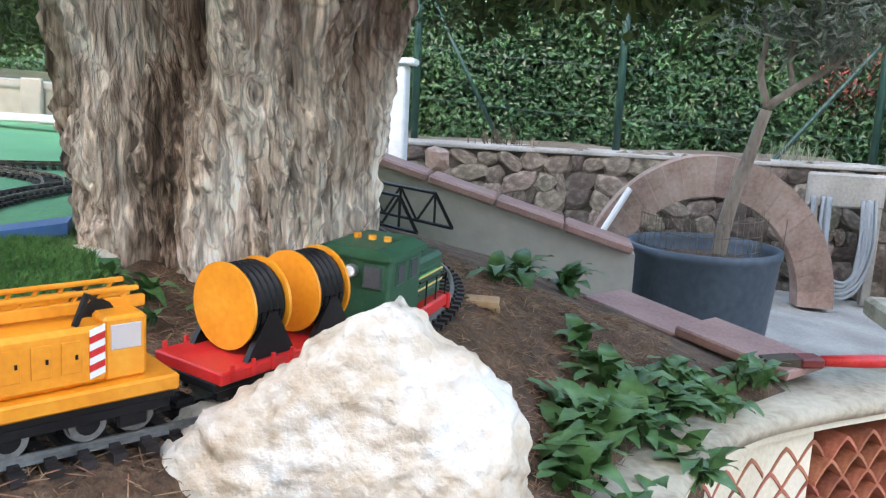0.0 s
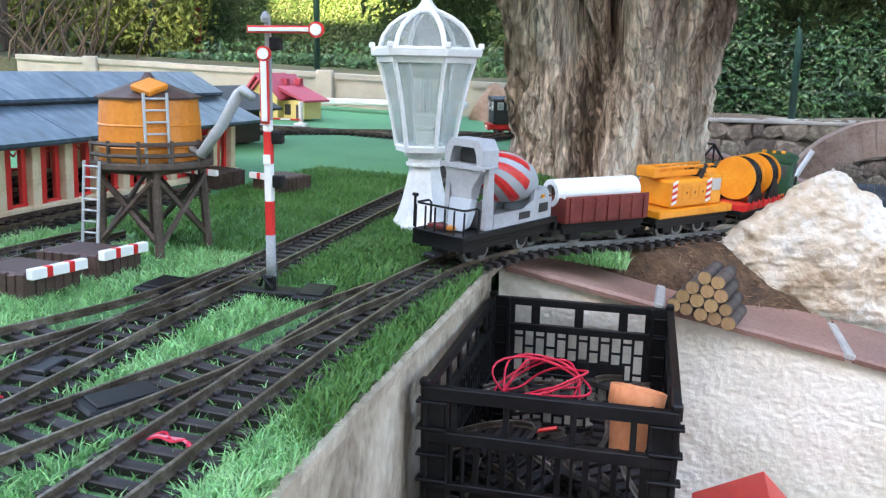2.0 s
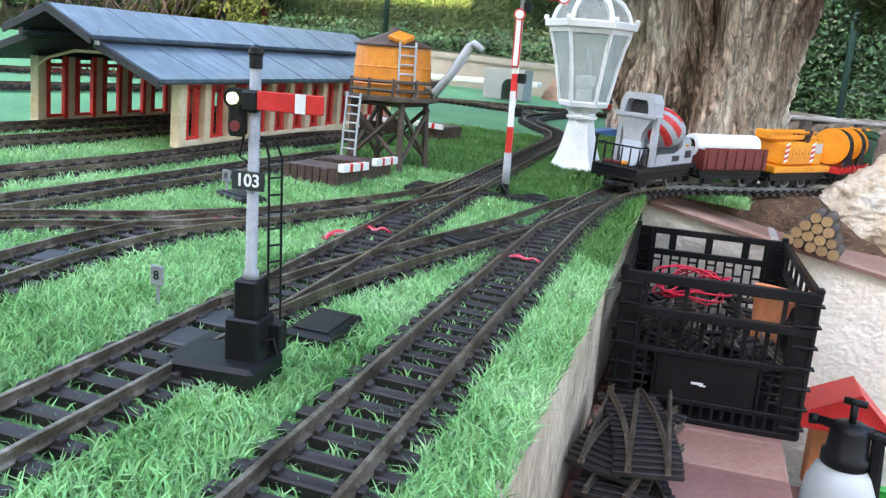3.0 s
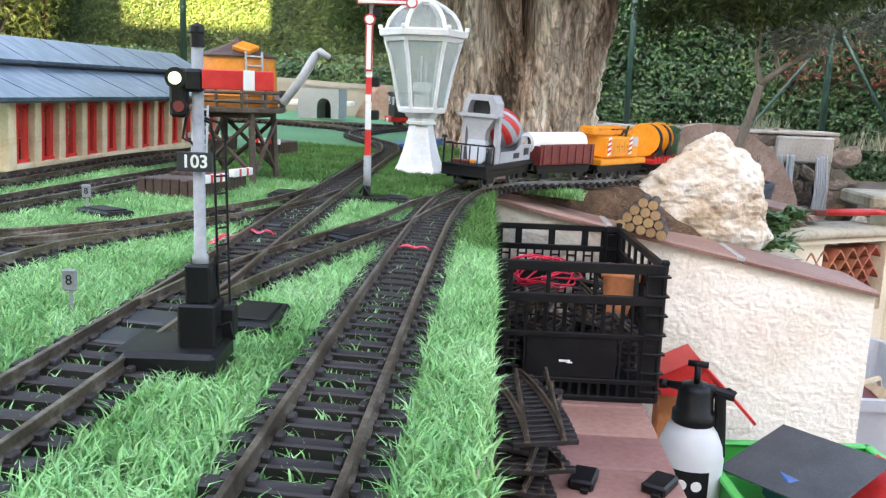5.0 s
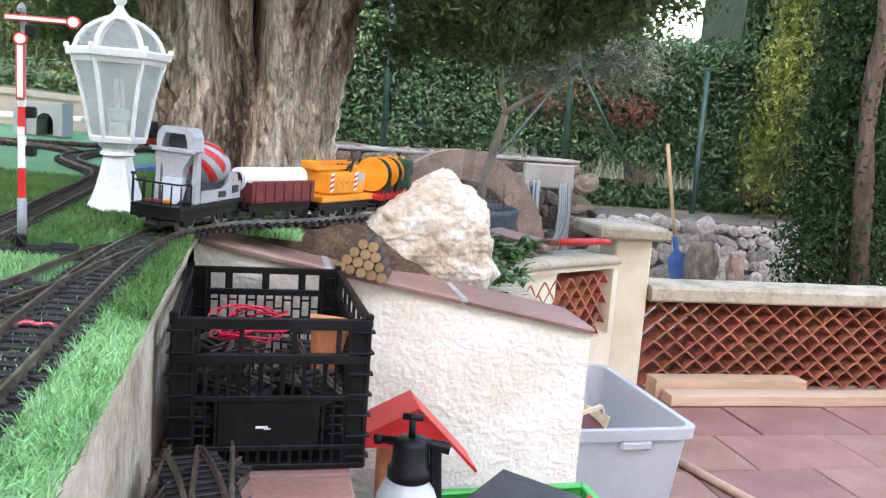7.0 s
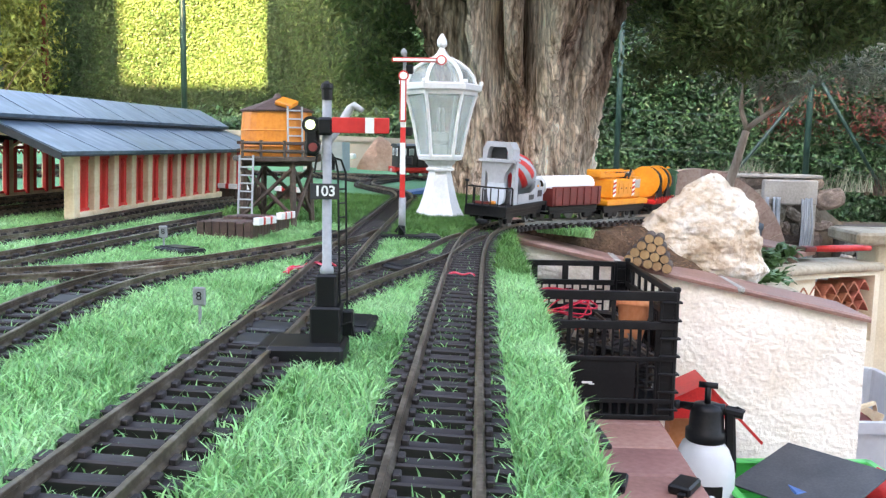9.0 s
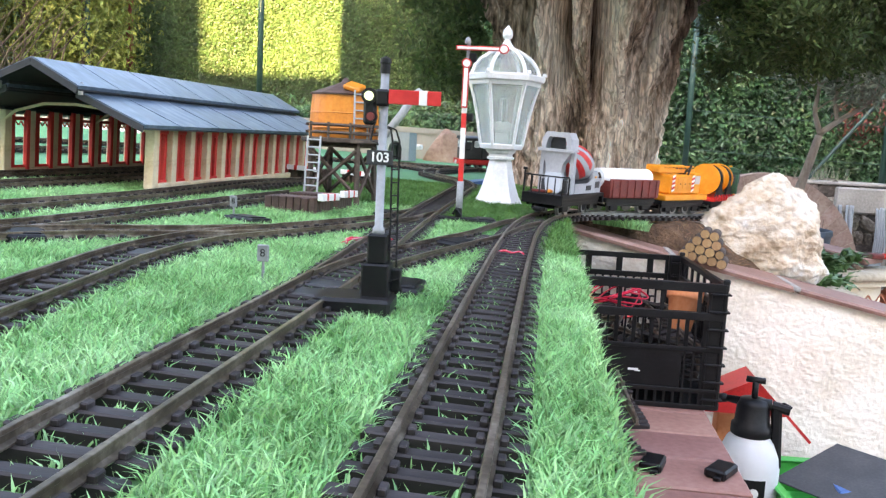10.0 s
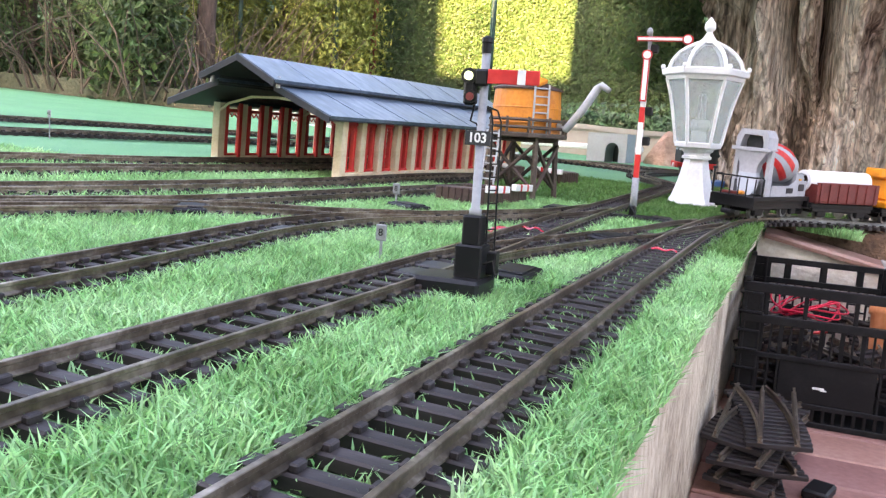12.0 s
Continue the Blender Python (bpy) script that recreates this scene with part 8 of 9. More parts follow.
def mixer_wagon(m):
    t = thing("mixer_wagon", m, "black flat wagon carrying a grey and red concrete mixer", "model wagon", "freight train")
    L = 0.25
    underframe(t, L)
    wheels(t, (-0.082, -0.052, 0.052, 0.082))
    bm = bmesh.new()
    box(bm, (0, 0, 0.041), (0.098, L, 0.009), 0.0012)
    part("deck", bm, M_BLACK, t)
    for s in (-1, 1):
        y = s * (L / 2 - 0.003)
        bm = bmesh.new()
        box(bm, (0, y, 0.034), (0.100, 0.006, 0.022), 0.001)
        part("end_beam", bm, M_BLACK, t)
    # end railing on the near side
    y = -L / 2 + 0.003
    for x in (-0.047, -0.028, -0.009, 0.010, 0.028, 0.047):
        bm = bmesh.new()
        tube(bm, [(x, y, 0.042), (x, y, 0.084)], 0.0015, 6)
        part("rail_post", bm, M_BLACK, t)
    bm = bmesh.new()
    tube(bm, [(-0.047, y + 0.034, 0.045), (-0.047, y + 0.034, 0.083), (-0.047, y + 0.028, 0.087), (-0.047, y + 0.004, 0.087), (-0.043, y, 0.087), (0.043, y, 0.087), (0.047, y + 0.004, 0.087), (0.047, y + 0.028, 0.087), (0.047, y + 0.034, 0.083), (0.047, y + 0.034, 0.045)], 0.0019, 7)
    part("hand_rail", bm, M_BLACK, t)
    bm = bmesh.new()
    tube(bm, [(-0.046, y - 0.004, 0.048), (-0.046, y - 0.004, 0.100)], 0.002, 8)
    tube(bm, [(-0.050, y - 0.004, 0.100), (-0.042, y - 0.004, 0.100)], 0.003, 8)
    part("brake_stand", bm, M_BLACK, t)
    # support frame: two posts on each side, side skirts
    for sx in (-1, 1):
        bm = bmesh.new()
        prism(bm, [(-0.064, 0.045), (-0.044, 0.045), (-0.050, 0.146), (-0.062, 0.146)], sx * 0.037 - 0.0045, sx * 0.037 + 0.0045, "x")
        part("column", bm, M_GREY, t, "light grey support column")
        bm = bmesh.new()
        prism(bm, [(0.060, 0.045), (0.080, 0.045), (0.074, 0.098), (0.064, 0.098)], sx * 0.037 - 0.004, sx * 0.037 + 0.004, "x")
        part("column", bm, M_GREY, t)
        bm = bmesh.new()
        prism(bm, [(-0.046, 0.046), (0.112, 0.046), (0.112, 0.082), (0.06, 0.082), (0.03, 0.070), (-0.046, 0.070)], sx * 0.0425 - 0.0012, sx * 0.0425 + 0.0012, "x")
        skirt = part("skirt", bm, M_GREY, t, "light grey side skirt")
        bm = bmesh.new()
        box(bm, (sx * 0.0440, 0.035, 0.059), (0.0014, 0.030, 0.012), 0.0004)
        part("vent", bm, M_BLACKPAINT, skirt)
        bm = bmesh.new()
        box(bm, (sx * 0.0440, 0.088, 0.066), (0.0014, 0.026, 0.016), 0.0004)
        part("vent", bm, M_BLACKPAINT, skirt)
    bm = bmesh.new()
    box(bm, (0, 0.025, 0.0488), (0.078, 0.17, 0.006), 0.001)
    part("sub_frame", bm, M_POSTGREY, t)
    bm = bmesh.new()
    box(bm, (0, -0.062, 0.062), (0.064, 0.010, 0.030), 0.001)
    part("step_box", bm, M_SLATE, t, "dark box between the columns")
    # top shelf with its lip, hopper, throat, chute, hood
    bm = bmesh.new()
    box(bm, (0, -0.058, 0.1475), (0.086, 0.034, 0.004), 0.0008)
    box(bm, (0, -0.0755, 0.1465), (0.088, 0.003, 0.008), 0.0006)
    part("shelf", bm, M_GREY, t)
    bm = bmesh.new()
    def quadring(x0, x1, y0, y1, z):
        return [bm.verts.new(p) for p in ((x0, y0, z), (x1, y0, z), (x1, y1, z), (x0, y1, z))]
    skin(bm, [quadring(-0.037, 0.037, -0.074, -0.040, 0.1445), quadring(-0.024, 0.018, -0.071, -0.050, 0.114), quadring(-0.022, 0.016, -0.070, -0.052, 0.094)])
    part("hopper", bm, M_GREY, t, "light grey feed hopper")
    bm = bmesh.new()
    skin(bm, [quadring(-0.021, 0.020, -0.074, -0.060, 0.094), quadring(-0.016, 0.025, -0.084, -0.070, 0.072), quadring(-0.008, 0.027, -0.094, -0.082, 0.054), quadring(0.000, 0.023, -0.098, -0.090, 0.047)])
    part("chute", bm, M_PALEGREY, t, "pale discharge chute")
    bm = bmesh.new()
    pts = [(-0.0365, 0.149), (-0.0360, 0.174), (-0.027, 0.190), (0.027, 0.190), (0.0360, 0.174), (0.0365, 0.149)]
    inner = [(-0.0265, 0.1495), (-0.0240, 0.166), (-0.0195, 0.178), (0.0195, 0.178), (0.0240, 0.166), (0.0265, 0.1495)]
    o0, o1 = [bm.verts.new((x, -0.074, z)) for x, z in pts], [bm.verts.new((x, -0.034, z)) for x, z in pts]
    i0, i1 = [bm.verts.new((x, -0.074, z)) for x, z in inner], [bm.verts.new((x, -0.034, z)) for x, z in inner]
    for k in range(5):
        bm.faces.new((o0[k], o0[k + 1], i0[k + 1], i0[k]))
        bm.faces.new((o0[k], o1[k], o1[k + 1], o0[k + 1]))
        bm.faces.new((i0[k], i0[k + 1], i1[k + 1], i1[k]))
        bm.faces.new((o1[k], i1[k], i1[k + 1], o1[k + 1]))
    part("hood", bm, M_GREY, t, "light grey filling hood")
    bm = bmesh.new()
    box(bm, (-0.006, -0.050, 0.1635), (0.036, 0.004, 0.027), 0.0005)
    part("hood_back", bm, M_SLATE, t, "dark panel inside the hood")
    # drum that tilts up towards the hood, with red stripes
    prof = [(0.014, -0.075), (0.022, -0.066), (0.037, -0.030), (0.0425, 0.000), (0.0425, 0.020), (0.036, 0.055), (0.024, 0.078), (0.010, 0.080)]
    dm = Matrix.Translation((0.002, 0.020, 0.122)) @ Matrix.Rotation(-math.pi / 2 - 0.28, 4, "X")
    bm = bmesh.new()
    n = 32
    rings = [[bm.verts.new(dm @ Vector((r * math.cos(2 * math.pi * i / n), r * math.sin(2 * math.pi * i / n), z))) for i in range(n)] for r, z in prof]
    skin(bm, rings)
    drum = part("drum", bm, M_PALEGREY, t, "pale grey mixer drum", smooth=True)
    for k in range(8):
        bm = bmesh.new()
        rows = []
        for j in range(11):
            z = -0.062 + 0.085 * j / 10
            r = float(np.interp(z, [p[1] for p in prof], [p[0] for p in prof]))
            a = 2 * math.pi * k / 8 + 0.75 * j / 10
            rows.append([bm.verts.new(dm @ Vector(((r + e) * math.cos(a + w), (r + e) * math.sin(a + w), z))) for w, e in ((0, -0.0005), (0, 0.0006), (0.20, 0.0009), (0.40, 0.0006), (0.40, -0.0005))])
        skin(bm, rows)
        part("stripe", bm, M_RED, drum, "red spiral stripe")
    bm = bmesh.new()
    prism(bm, [(0.082, 0.048), (0.118, 0.048), (0.118, 0.088), (0.104, 0.100), (0.082, 0.092)], -0.034, 0.034, "x")
    eng = part("engine_box", bm, M_PALEGREY, t, "pale grey engine cover")
    bm = bmesh.new()
    box(bm, (0.035, 0.098, 0.082), (0.002, 0.010, 0.008), 0.0005)
    part("plate", bm, M_YELLOW, eng)
    bm = bmesh.new()
    box(bm, (-0.020, -0.098, 0.049), (0.036, 0.016, 0.006), 0.001)
    part("plank", bm, M_DARKRED, t)
    bm = bmesh.new()
    box(bm, (0.008, -0.104, 0.051), (0.012, 0.012, 0.008), 0.002)
    part("block", bm, M_ORANGE, t)
    # the works stand a little narrower and lower than the wheels' frame
    for ob in t.children_recursive:
        if ob.name.split(".")[0] not in ("wheel", "hub", "axle", "underframe", "coupling"):
            for v in ob.data.vertices:
                v.co.x *= 0.92
                if v.co.z > 0.045:
                    v.co.z = 0.045 + (v.co.z - 0.045) * 0.89
    return t


def gondola(m):
    t = thing("open_wagon", m, "dark red open wagon loaded with white pipes", "model wagon", "freight train")
    L = 0.17
    underframe(t, L)
    wheels(t, (-0.05, 0.05))
    bm = bmesh.new()
    box(bm, (0, 0, 0.041), (0.090, L, 0.006), 0.001)
    part("floor_board", bm, M_DARKRED, t)
    for sx in (-1, 1):
        bm = bmesh.new()
        box(bm, (sx * 0.044, 0, 0.062), (0.004, L, 0.040), 0.001)
        wall = part("side", bm, M_DARKRED, t)
        for k in range(7):
            bm = bmesh.new()
            box(bm, (sx * 0.0468, -L / 2 + 0.01 + k * (L - 0.02) / 6, 0.060), (0.003, 0.005, 0.040), 0.0006)
            part("stake", bm, M_DARKRED, wall)
        bm = bmesh.new()
        box(bm, (0, sx * (L / 2 - 0.002), 0.060), (0.088, 0.004, 0.036), 0.001)
        part("end", bm, M_DARKRED, t)
    bm = bmesh.new()
    n = 22
    rr = []
    for r, y in ((0.014, -0.088), (0.0225, -0.088), (0.0225, 0.082), (0.014, 0.082)):
        rr.append([bm.verts.new((0.004 + r * math.cos(2 * math.pi * i / n), y, 0.082 + r * math.sin(2 * math.pi * i / n))) for i in range(n)])
    skin(bm, rr + [rr[0]], cap=False)
    load = part("pipe", bm, M_WHITE, t, "white pipe load", smooth=False)
    bm = bmesh.new()
    tube(bm, [(0.004, -0.076, 0.082), (0.004, 0.07, 0.082)], 0.0142, 18)
    part("filling", bm, M_SOIL, load, "brown filling inside the pipe")
    for y in (-0.05, 0.05):
        bm = bmesh.new()
        box(bm, (0, y, 0.052), (0.080, 0.012, 0.016), 0.001)
        part("bearer", bm, M_DARKRED, t)
    return t


def crane_wagon(m):
    t = thing("crane_wagon", m, "orange railway crane wagon on a black frame", "model crane", "freight train")
    L = 0.20
    underframe(t, L)
    wheels(t, (-0.07, -0.03, 0.03, 0.07))
    bm = bmesh.new()
    box(bm, (0, 0, 0.044), (0.092, L, 0.014), 0.002)
    part("deck", bm, M_YELLOW, t)
    bm = bmesh.new()
    box(bm, (0, -0.012, 0.076), (0.076, 0.11, 0.048), 0.004)
    part("body", bm, M_YELLOW, t, "orange machinery body")
    for sx in (-1, 1):
        for y in (-0.058, 0.034):
            for k in range(7):
                bm = bmesh.new()
                z = 0.0575 + k * 0.0058
                prism(bm, [(y - 0.006, z), (y + 0.006, z + 0.004), (y + 0.006, z + 0.0094), (y - 0.006, z + 0.0054)], sx * 0.0380, sx * 0.0390, "x")
                part("warning_stripe", bm, M_RED if k % 2 else M_WHITE, t)
        for y in (-0.030, -0.008, 0.014):
            bm = bmesh.new()
            box(bm, (sx * 0.0383, y, 0.078), (0.0012, 0.015, 0.026), 0.0004)
            door = part("hatch", bm, M_YELLOW, t)
            bm = bmesh.new()
            box(bm, (sx * 0.0392, y + 0.004, 0.078), (0.0010, 0.002, 0.004), 0.0002)
            part("latch", bm, M_BLACK, door)
    bm = bmesh.new()
    box(bm, (0.016, 0.058, 0.078), (0.040, 0.036, 0.054), 0.003)
    cab = part("cab", bm, M_YELLOW, t)
    bm = bmesh.new()
    box(bm, (0.016, 0.058, 0.088), (0.0412, 0.026, 0.022), 0.001)
    part("window", bm, M_CABGLASS, cab)
    for k in range(2):
        x = -0.022 + 0.030 * k
        bm = bmesh.new()
        box(bm, (x, 0, 0.108), (0.006, 0.17, 0.010), 0.001)
        for j in range(8):
            tube(bm, [(x, -0.08 + j * 0.02, 0.104), (x, -0.07 + j * 0.02, 0.118)], 0.0016, 5)
        box(bm, (x, 0, 0.119), (0.005, 0.16, 0.004), 0.001)
        part("boom", bm, M_YELLOW, t)
    bm = bmesh.new()
    box(bm, (-0.007, -0.080, 0.112), (0.040, 0.020, 0.020), 0.003)
    part("boom_head", bm, M_YELLOW, t)
    bm = bmesh.new()
    tube(bm, [(-0.030, 0.045, 0.100), (0.012, 0.045, 0.100)], 0.014, 16)
    part("winch", bm, M_BLACK, t)
    bm = bmesh.new()
    tube(bm, [(0.03, 0.02, 0.10), (0.03, 0.03, 0.125)], 0.003, 8)
    part("exhaust", bm, M_BLACK, t)
    return t


def reel_wagon(m):
    t = thing("reel_wagon", m, "red flat wagon with two yellow cable reels", "model wagon", "freight train")
    L = 0.20
    underframe(t, L)
    wheels(t, (-0.06, 0.06))
    bm = bmesh.new()
    box(bm, (0, 0, 0.042), (0.090, L, 0.012), 0.0015)
    for sx in (-1, 1):
        for k in range(8):
            box(bm, (sx * 0.0455, -L / 2 + 0.012 + k * 0.025, 0.046), (0.003, 0.004, 0.016), 0.0005)
    part("deck", bm, M_RED, t, "dull red deck")
    for y0 in (-0.055, 0.030):
        bm = bmesh.new()
        tube(bm, [(0, y0, 0.092), (0, y0 + 0.040, 0.092)], 0.0355, 28)
        reel = part("reel", bm, M_BLACK, t, "wound black cable")
        for y in (y0 - 0.004, y0 + 0.040):
            bm = bmesh.new()
            tube(bm, [(0, y, 0.092), (0, y + 0.003, 0.092)], 0.0415, 32)
            part("flange", bm, M_YELLOW, reel, "amber reel flange")
        for k in range(5):
            bm = bmesh.new()
            y = y0 + 0.004 + k * 0.0075
            tube(bm, [(0.0360 * math.cos(a), y, 0.092 + 0.0360 * math.sin(a)) for a in [2 * math.pi * i / 24 for i in range(25)]], 0.0035, 6)
            part("cable_turn", bm, M_BLACK, reel)
        for sx in (-1, 1):
            bm = bmesh.new()
            prism(bm, [(y0 - 0.010, 0.047), (y0 + 0.052, 0.047), (y0 + 0.026, 0.090), (y0 + 0.016, 0.090)], sx * 0.036 - 0.003, sx * 0.036 + 0.003, "x")
            part("cradle", bm, M_BLACK, t)
    for k in range(4):
        bm = bmesh.new()
        box(bm, (0.0458, L / 2 - 0.018 + 0.0 * k, 0.038 + 0.005 * k), (0.0016, 0.018, 0.0024), 0.0003, Matrix.Identity(4))
        part("hazard_stripe", bm, M_YELLOW if k % 2 else M_BLACK, t)
    return t


def diesel(m, body, label, group, windows_white=False):
    t = thing("locomotive", m, label, "model locomotive", group)
    L = 0.215
    bm = bmesh.new()
    box(bm, (0, 0, 0.031), (0.092, L, 0.020), 0.003)
    frame_ob = part("frame", bm, M_RED, t, "red running frame")
    for s in (-1, 1):
        bm = bmesh.new()
        box(bm, (0, s * (L / 2 + 0.001), 0.030), (0.100, 0.006, 0.026), 0.002)
        part("buffer_beam", bm, M_RED, t)
        bm = bmesh.new()
        tube(bm, [(0, s * (L / 2 + 0.004), 0.026), (0, s * (L / 2 + 0.010), 0.026)], 0.010, 14)
        part("coupling_plate", bm, M_WHITE if windows_white else M_BLACK, t)
        for x in (-0.036, 0.036):
            bm = bmesh.new()
            tube(bm, [(x, s * (L / 2 + 0.003), 0.034), (x, s * (L / 2 + 0.003), 0.022), (x * 0.9, s * (L / 2 + 0.005), 0.018)], 0.0018, 6)
            part("hook", bm, M_BLACK, t)
    wheels(t, (-0.062, 0.0, 0.062), 0.018)
    bm = bmesh.new()
    for sx in (-1, 1):
        box(bm, (sx * 0.031, 0, 0.018), (0.004, 0.14, 0.006), 0.001)
    part("side_rod", bm, M_RED, t)
    # cab at the near end, bonnet beyond
    bm = bmesh.new()
    box(bm, (0, -0.050, 0.090), (0.094, 0.092, 0.098), 0.003)
    cab = part("cab", bm, body, t)
    bm = bmesh.new()
    prism(bm, [(-0.052, 0.136), (0.052, 0.136), (0.050, 0.142), (0.030, 0.150), (-0.030, 0.150), (-0.050, 0.142)], -0.102, 0.002, "y")
    part("roof", bm, body, t)
    bm = bmesh.new()
    box(bm, (0, 0.052, 0.076), (0.072, 0.106, 0.070), 0.006)
    bon = part("bonnet", bm, body, t)
    for k in range(6):
        for sx in (-1, 1):
            bm = bmesh.new()
            box(bm, (sx * 0.0364, 0.052, 0.058 + k * 0.007), (0.0014, 0.06, 0.0022), 0.0003)
            part("louvre", bm, M_BLACKPAINT if windows_white else M_LIME if k in (1, 4) else body, bon)
    bm = bmesh.new()
    tube(bm, [(0.012, 0.07, 0.108), (0.012, 0.07, 0.128)], 0.006, 10)
    part("exhaust", bm, M_BLACK, t)
    fr = M_WHITE if windows_white else body
    for x in (-0.026, 0.026):
        bm = bmesh.new()
        box(bm, (x, -0.0968, 0.112), (0.027, 0.002, 0.034), 0.001)
        w = part("window", bm, fr, cab, "white window frame" if windows_white else "")
        bm = bmesh.new()
        box(bm, (x, -0.0982, 0.112), (0.022, 0.0016, 0.029), 0.0004)
        part("pane", bm, M_CABGLASS if windows_white else M_SLATE, w)
    for sx in (-1, 1):
        for y in (-0.068, -0.030):
            bm = bmesh.new()
            box(bm, (sx * 0.0475, y, 0.114), (0.002, 0.024, 0.030), 0.001)
            w = part("window", bm, fr, cab)
            bm = bmesh.new()
            box(bm, (sx * 0.0488, y, 0.114), (0.0016, 0.019, 0.025), 0.0004)
            part("pane", bm, M_CABGLASS if windows_white else M_SLATE, w)
    for s, z, y in ((-1, 0.118, -0.098), (1, 0.090, 0.106)):
        bm = bmesh.new()
        tube(bm, [(0, y, z), (0, y + s * 0.008, z)], 0.0085, 16)
        l = part("headlight", bm, M_CHROME, t)
        bm = bmesh.new()
        tube(bm, [(0, y + s * 0.008, z), (0, y + s * 0.009, z)], 0.0068, 16)
        part("lens", bm, M_WHITE, l)
    for sx in (-1, 1):
        bm = bmesh.new()
        tube(bm, [(sx * 0.044, 0.10, 0.042), (sx * 0.044, 0.10, 0.078), (sx * 0.044, 0.006, 0.082)], 0.0014, 6)
        for y in (0.03, 0.065):
            tube(bm, [(sx * 0.044, y, 0.042), (sx * 0.044, y, 0.081)], 0.0012, 5)
        part("hand_rail", bm, M_BLACK, t)
    if not windows_white:
        for sx in (-1, 1):
            for z in (0.066, 0.084):
                bm = bmesh.new()
                box(bm, (sx * 0.0372, 0.052, z), (0.0012, 0.10, 0.003), 0.0002)
                part("lining", bm, M_HOUSEYELLOW, bon, "pale lining stripe")
        bm = bmesh.new()
        for k in range(3):
            tube(bm, [(-0.02 + 0.02 * k, -0.05, 0.150), (-0.02 + 0.02 * k, -0.05, 0.156)], 0.005, 10)
        part("roof_bell", bm, M_YELLOW, t, "brass roof fittings")
    return t


S0 = 2.72
mixer_wagon(on_track(TRACK_LINES[0], S0, 0.25))
gondola(on_track(TRACK_LINES[0], S0 + 0.275, 0.17))
crane_wagon(on_track(TRACK_LINES[0], S0 + 0.47, 0.20))
reel_wagon(on_track(TRACK_LINES[0], S0 + 0.695, 0.20))
diesel(on_track(TRACK_LINES[0], S0 + 0.92, 0.215) @ Matrix.Diagonal((0.95, 1.05, 0.85, 1)), M_GREEN, "dark green diesel locomotive with red frame on the track", "freight train")
diesel(on_track(TRACK_LINES[9], 5.02, 0.215), M_BLACKPAINT, "black diesel locomotive with red frame and white windows", "lone locomotive", True)


# truss bridge behind the tree
def truss():
    t = thing("truss_bridge", Matrix(), "black model truss bridge beside the white wall", "model bridge")
    a, b = Vector((0.49, 3.60, -0.04)), Vector((0.20, 3.80, -0.03))
    for off in (0.06, -0.06):
        u = (b - a).normalized()
        n = Vector((u.y, -u.x, 0)) * off
        N = 6
        lo = [a + n + (b - a) * i / N for i in range(N + 1)]
        hi = [p + Vector((0, 0, 0.075)) for p in lo]
        bars = [("chord", lo, 0.0045), ("chord", hi[1:-1], 0.0045), ("end_bar", [lo[0], hi[1]], 0.0045), ("end_bar", [lo[-1], hi[-2]], 0.0045)]
        for i in range(1, N - 1):
            k = min(max(i + (i % 2 == 0), 1), N - 1)
            bars += [("brace", [lo[i], hi[k]], 0.0032), ("brace", [lo[i + 1], hi[k]], 0.0032)]
        for name, line, r in bars:
            bm = bmesh.new()
            tube(bm, line, r, 5)
            part(name, bm, M_BLACK, t)
    for k in range(4):
        bm = bmesh.new()
        box(bm, (0, 0, 0), (0.10, 0.045, 0.010), 0.001, Matrix.Translation((0.63, 3.02 + 0.01 * k, -0.055 - 0.012 * k)) @ Matrix.Rotation(0.2 * k, 4, "Z"))
        solid("board", bm, M_WOOD, "sawn timber board under the track", "board", "")
    return t


truss()

# ---- turf, weeds, needles ----
SEG = []
for ln in TRACK_LINES:
    SEG.append(np.array([[p.x, p.y] for p in ln[::2]]))
ALL_SEG = np.concatenate(SEG)


def near_track(x, y, cell=0.05):
    """Distance to the nearest track middle, for arrays."""
    best = np.full(len(x), 9.0)
    pts = ALL_SEG
    order = np.argsort(y)
    for i in range(0, len(x), 4000):
        s = slice(i, i + 4000)
        yy, xx = y[order[s]], x[order[s]]
        sub = pts[(pts[:, 1] > yy.min() - 0.12) & (pts[:, 1] < yy.max() + 0.12)]
        if len(sub) == 0:
            continue
        d = np.hypot(xx[:, None] - sub[None, :, 0], yy[:, None] - sub[None, :, 1]).min(1)
        best[order[s]] = d
    return best


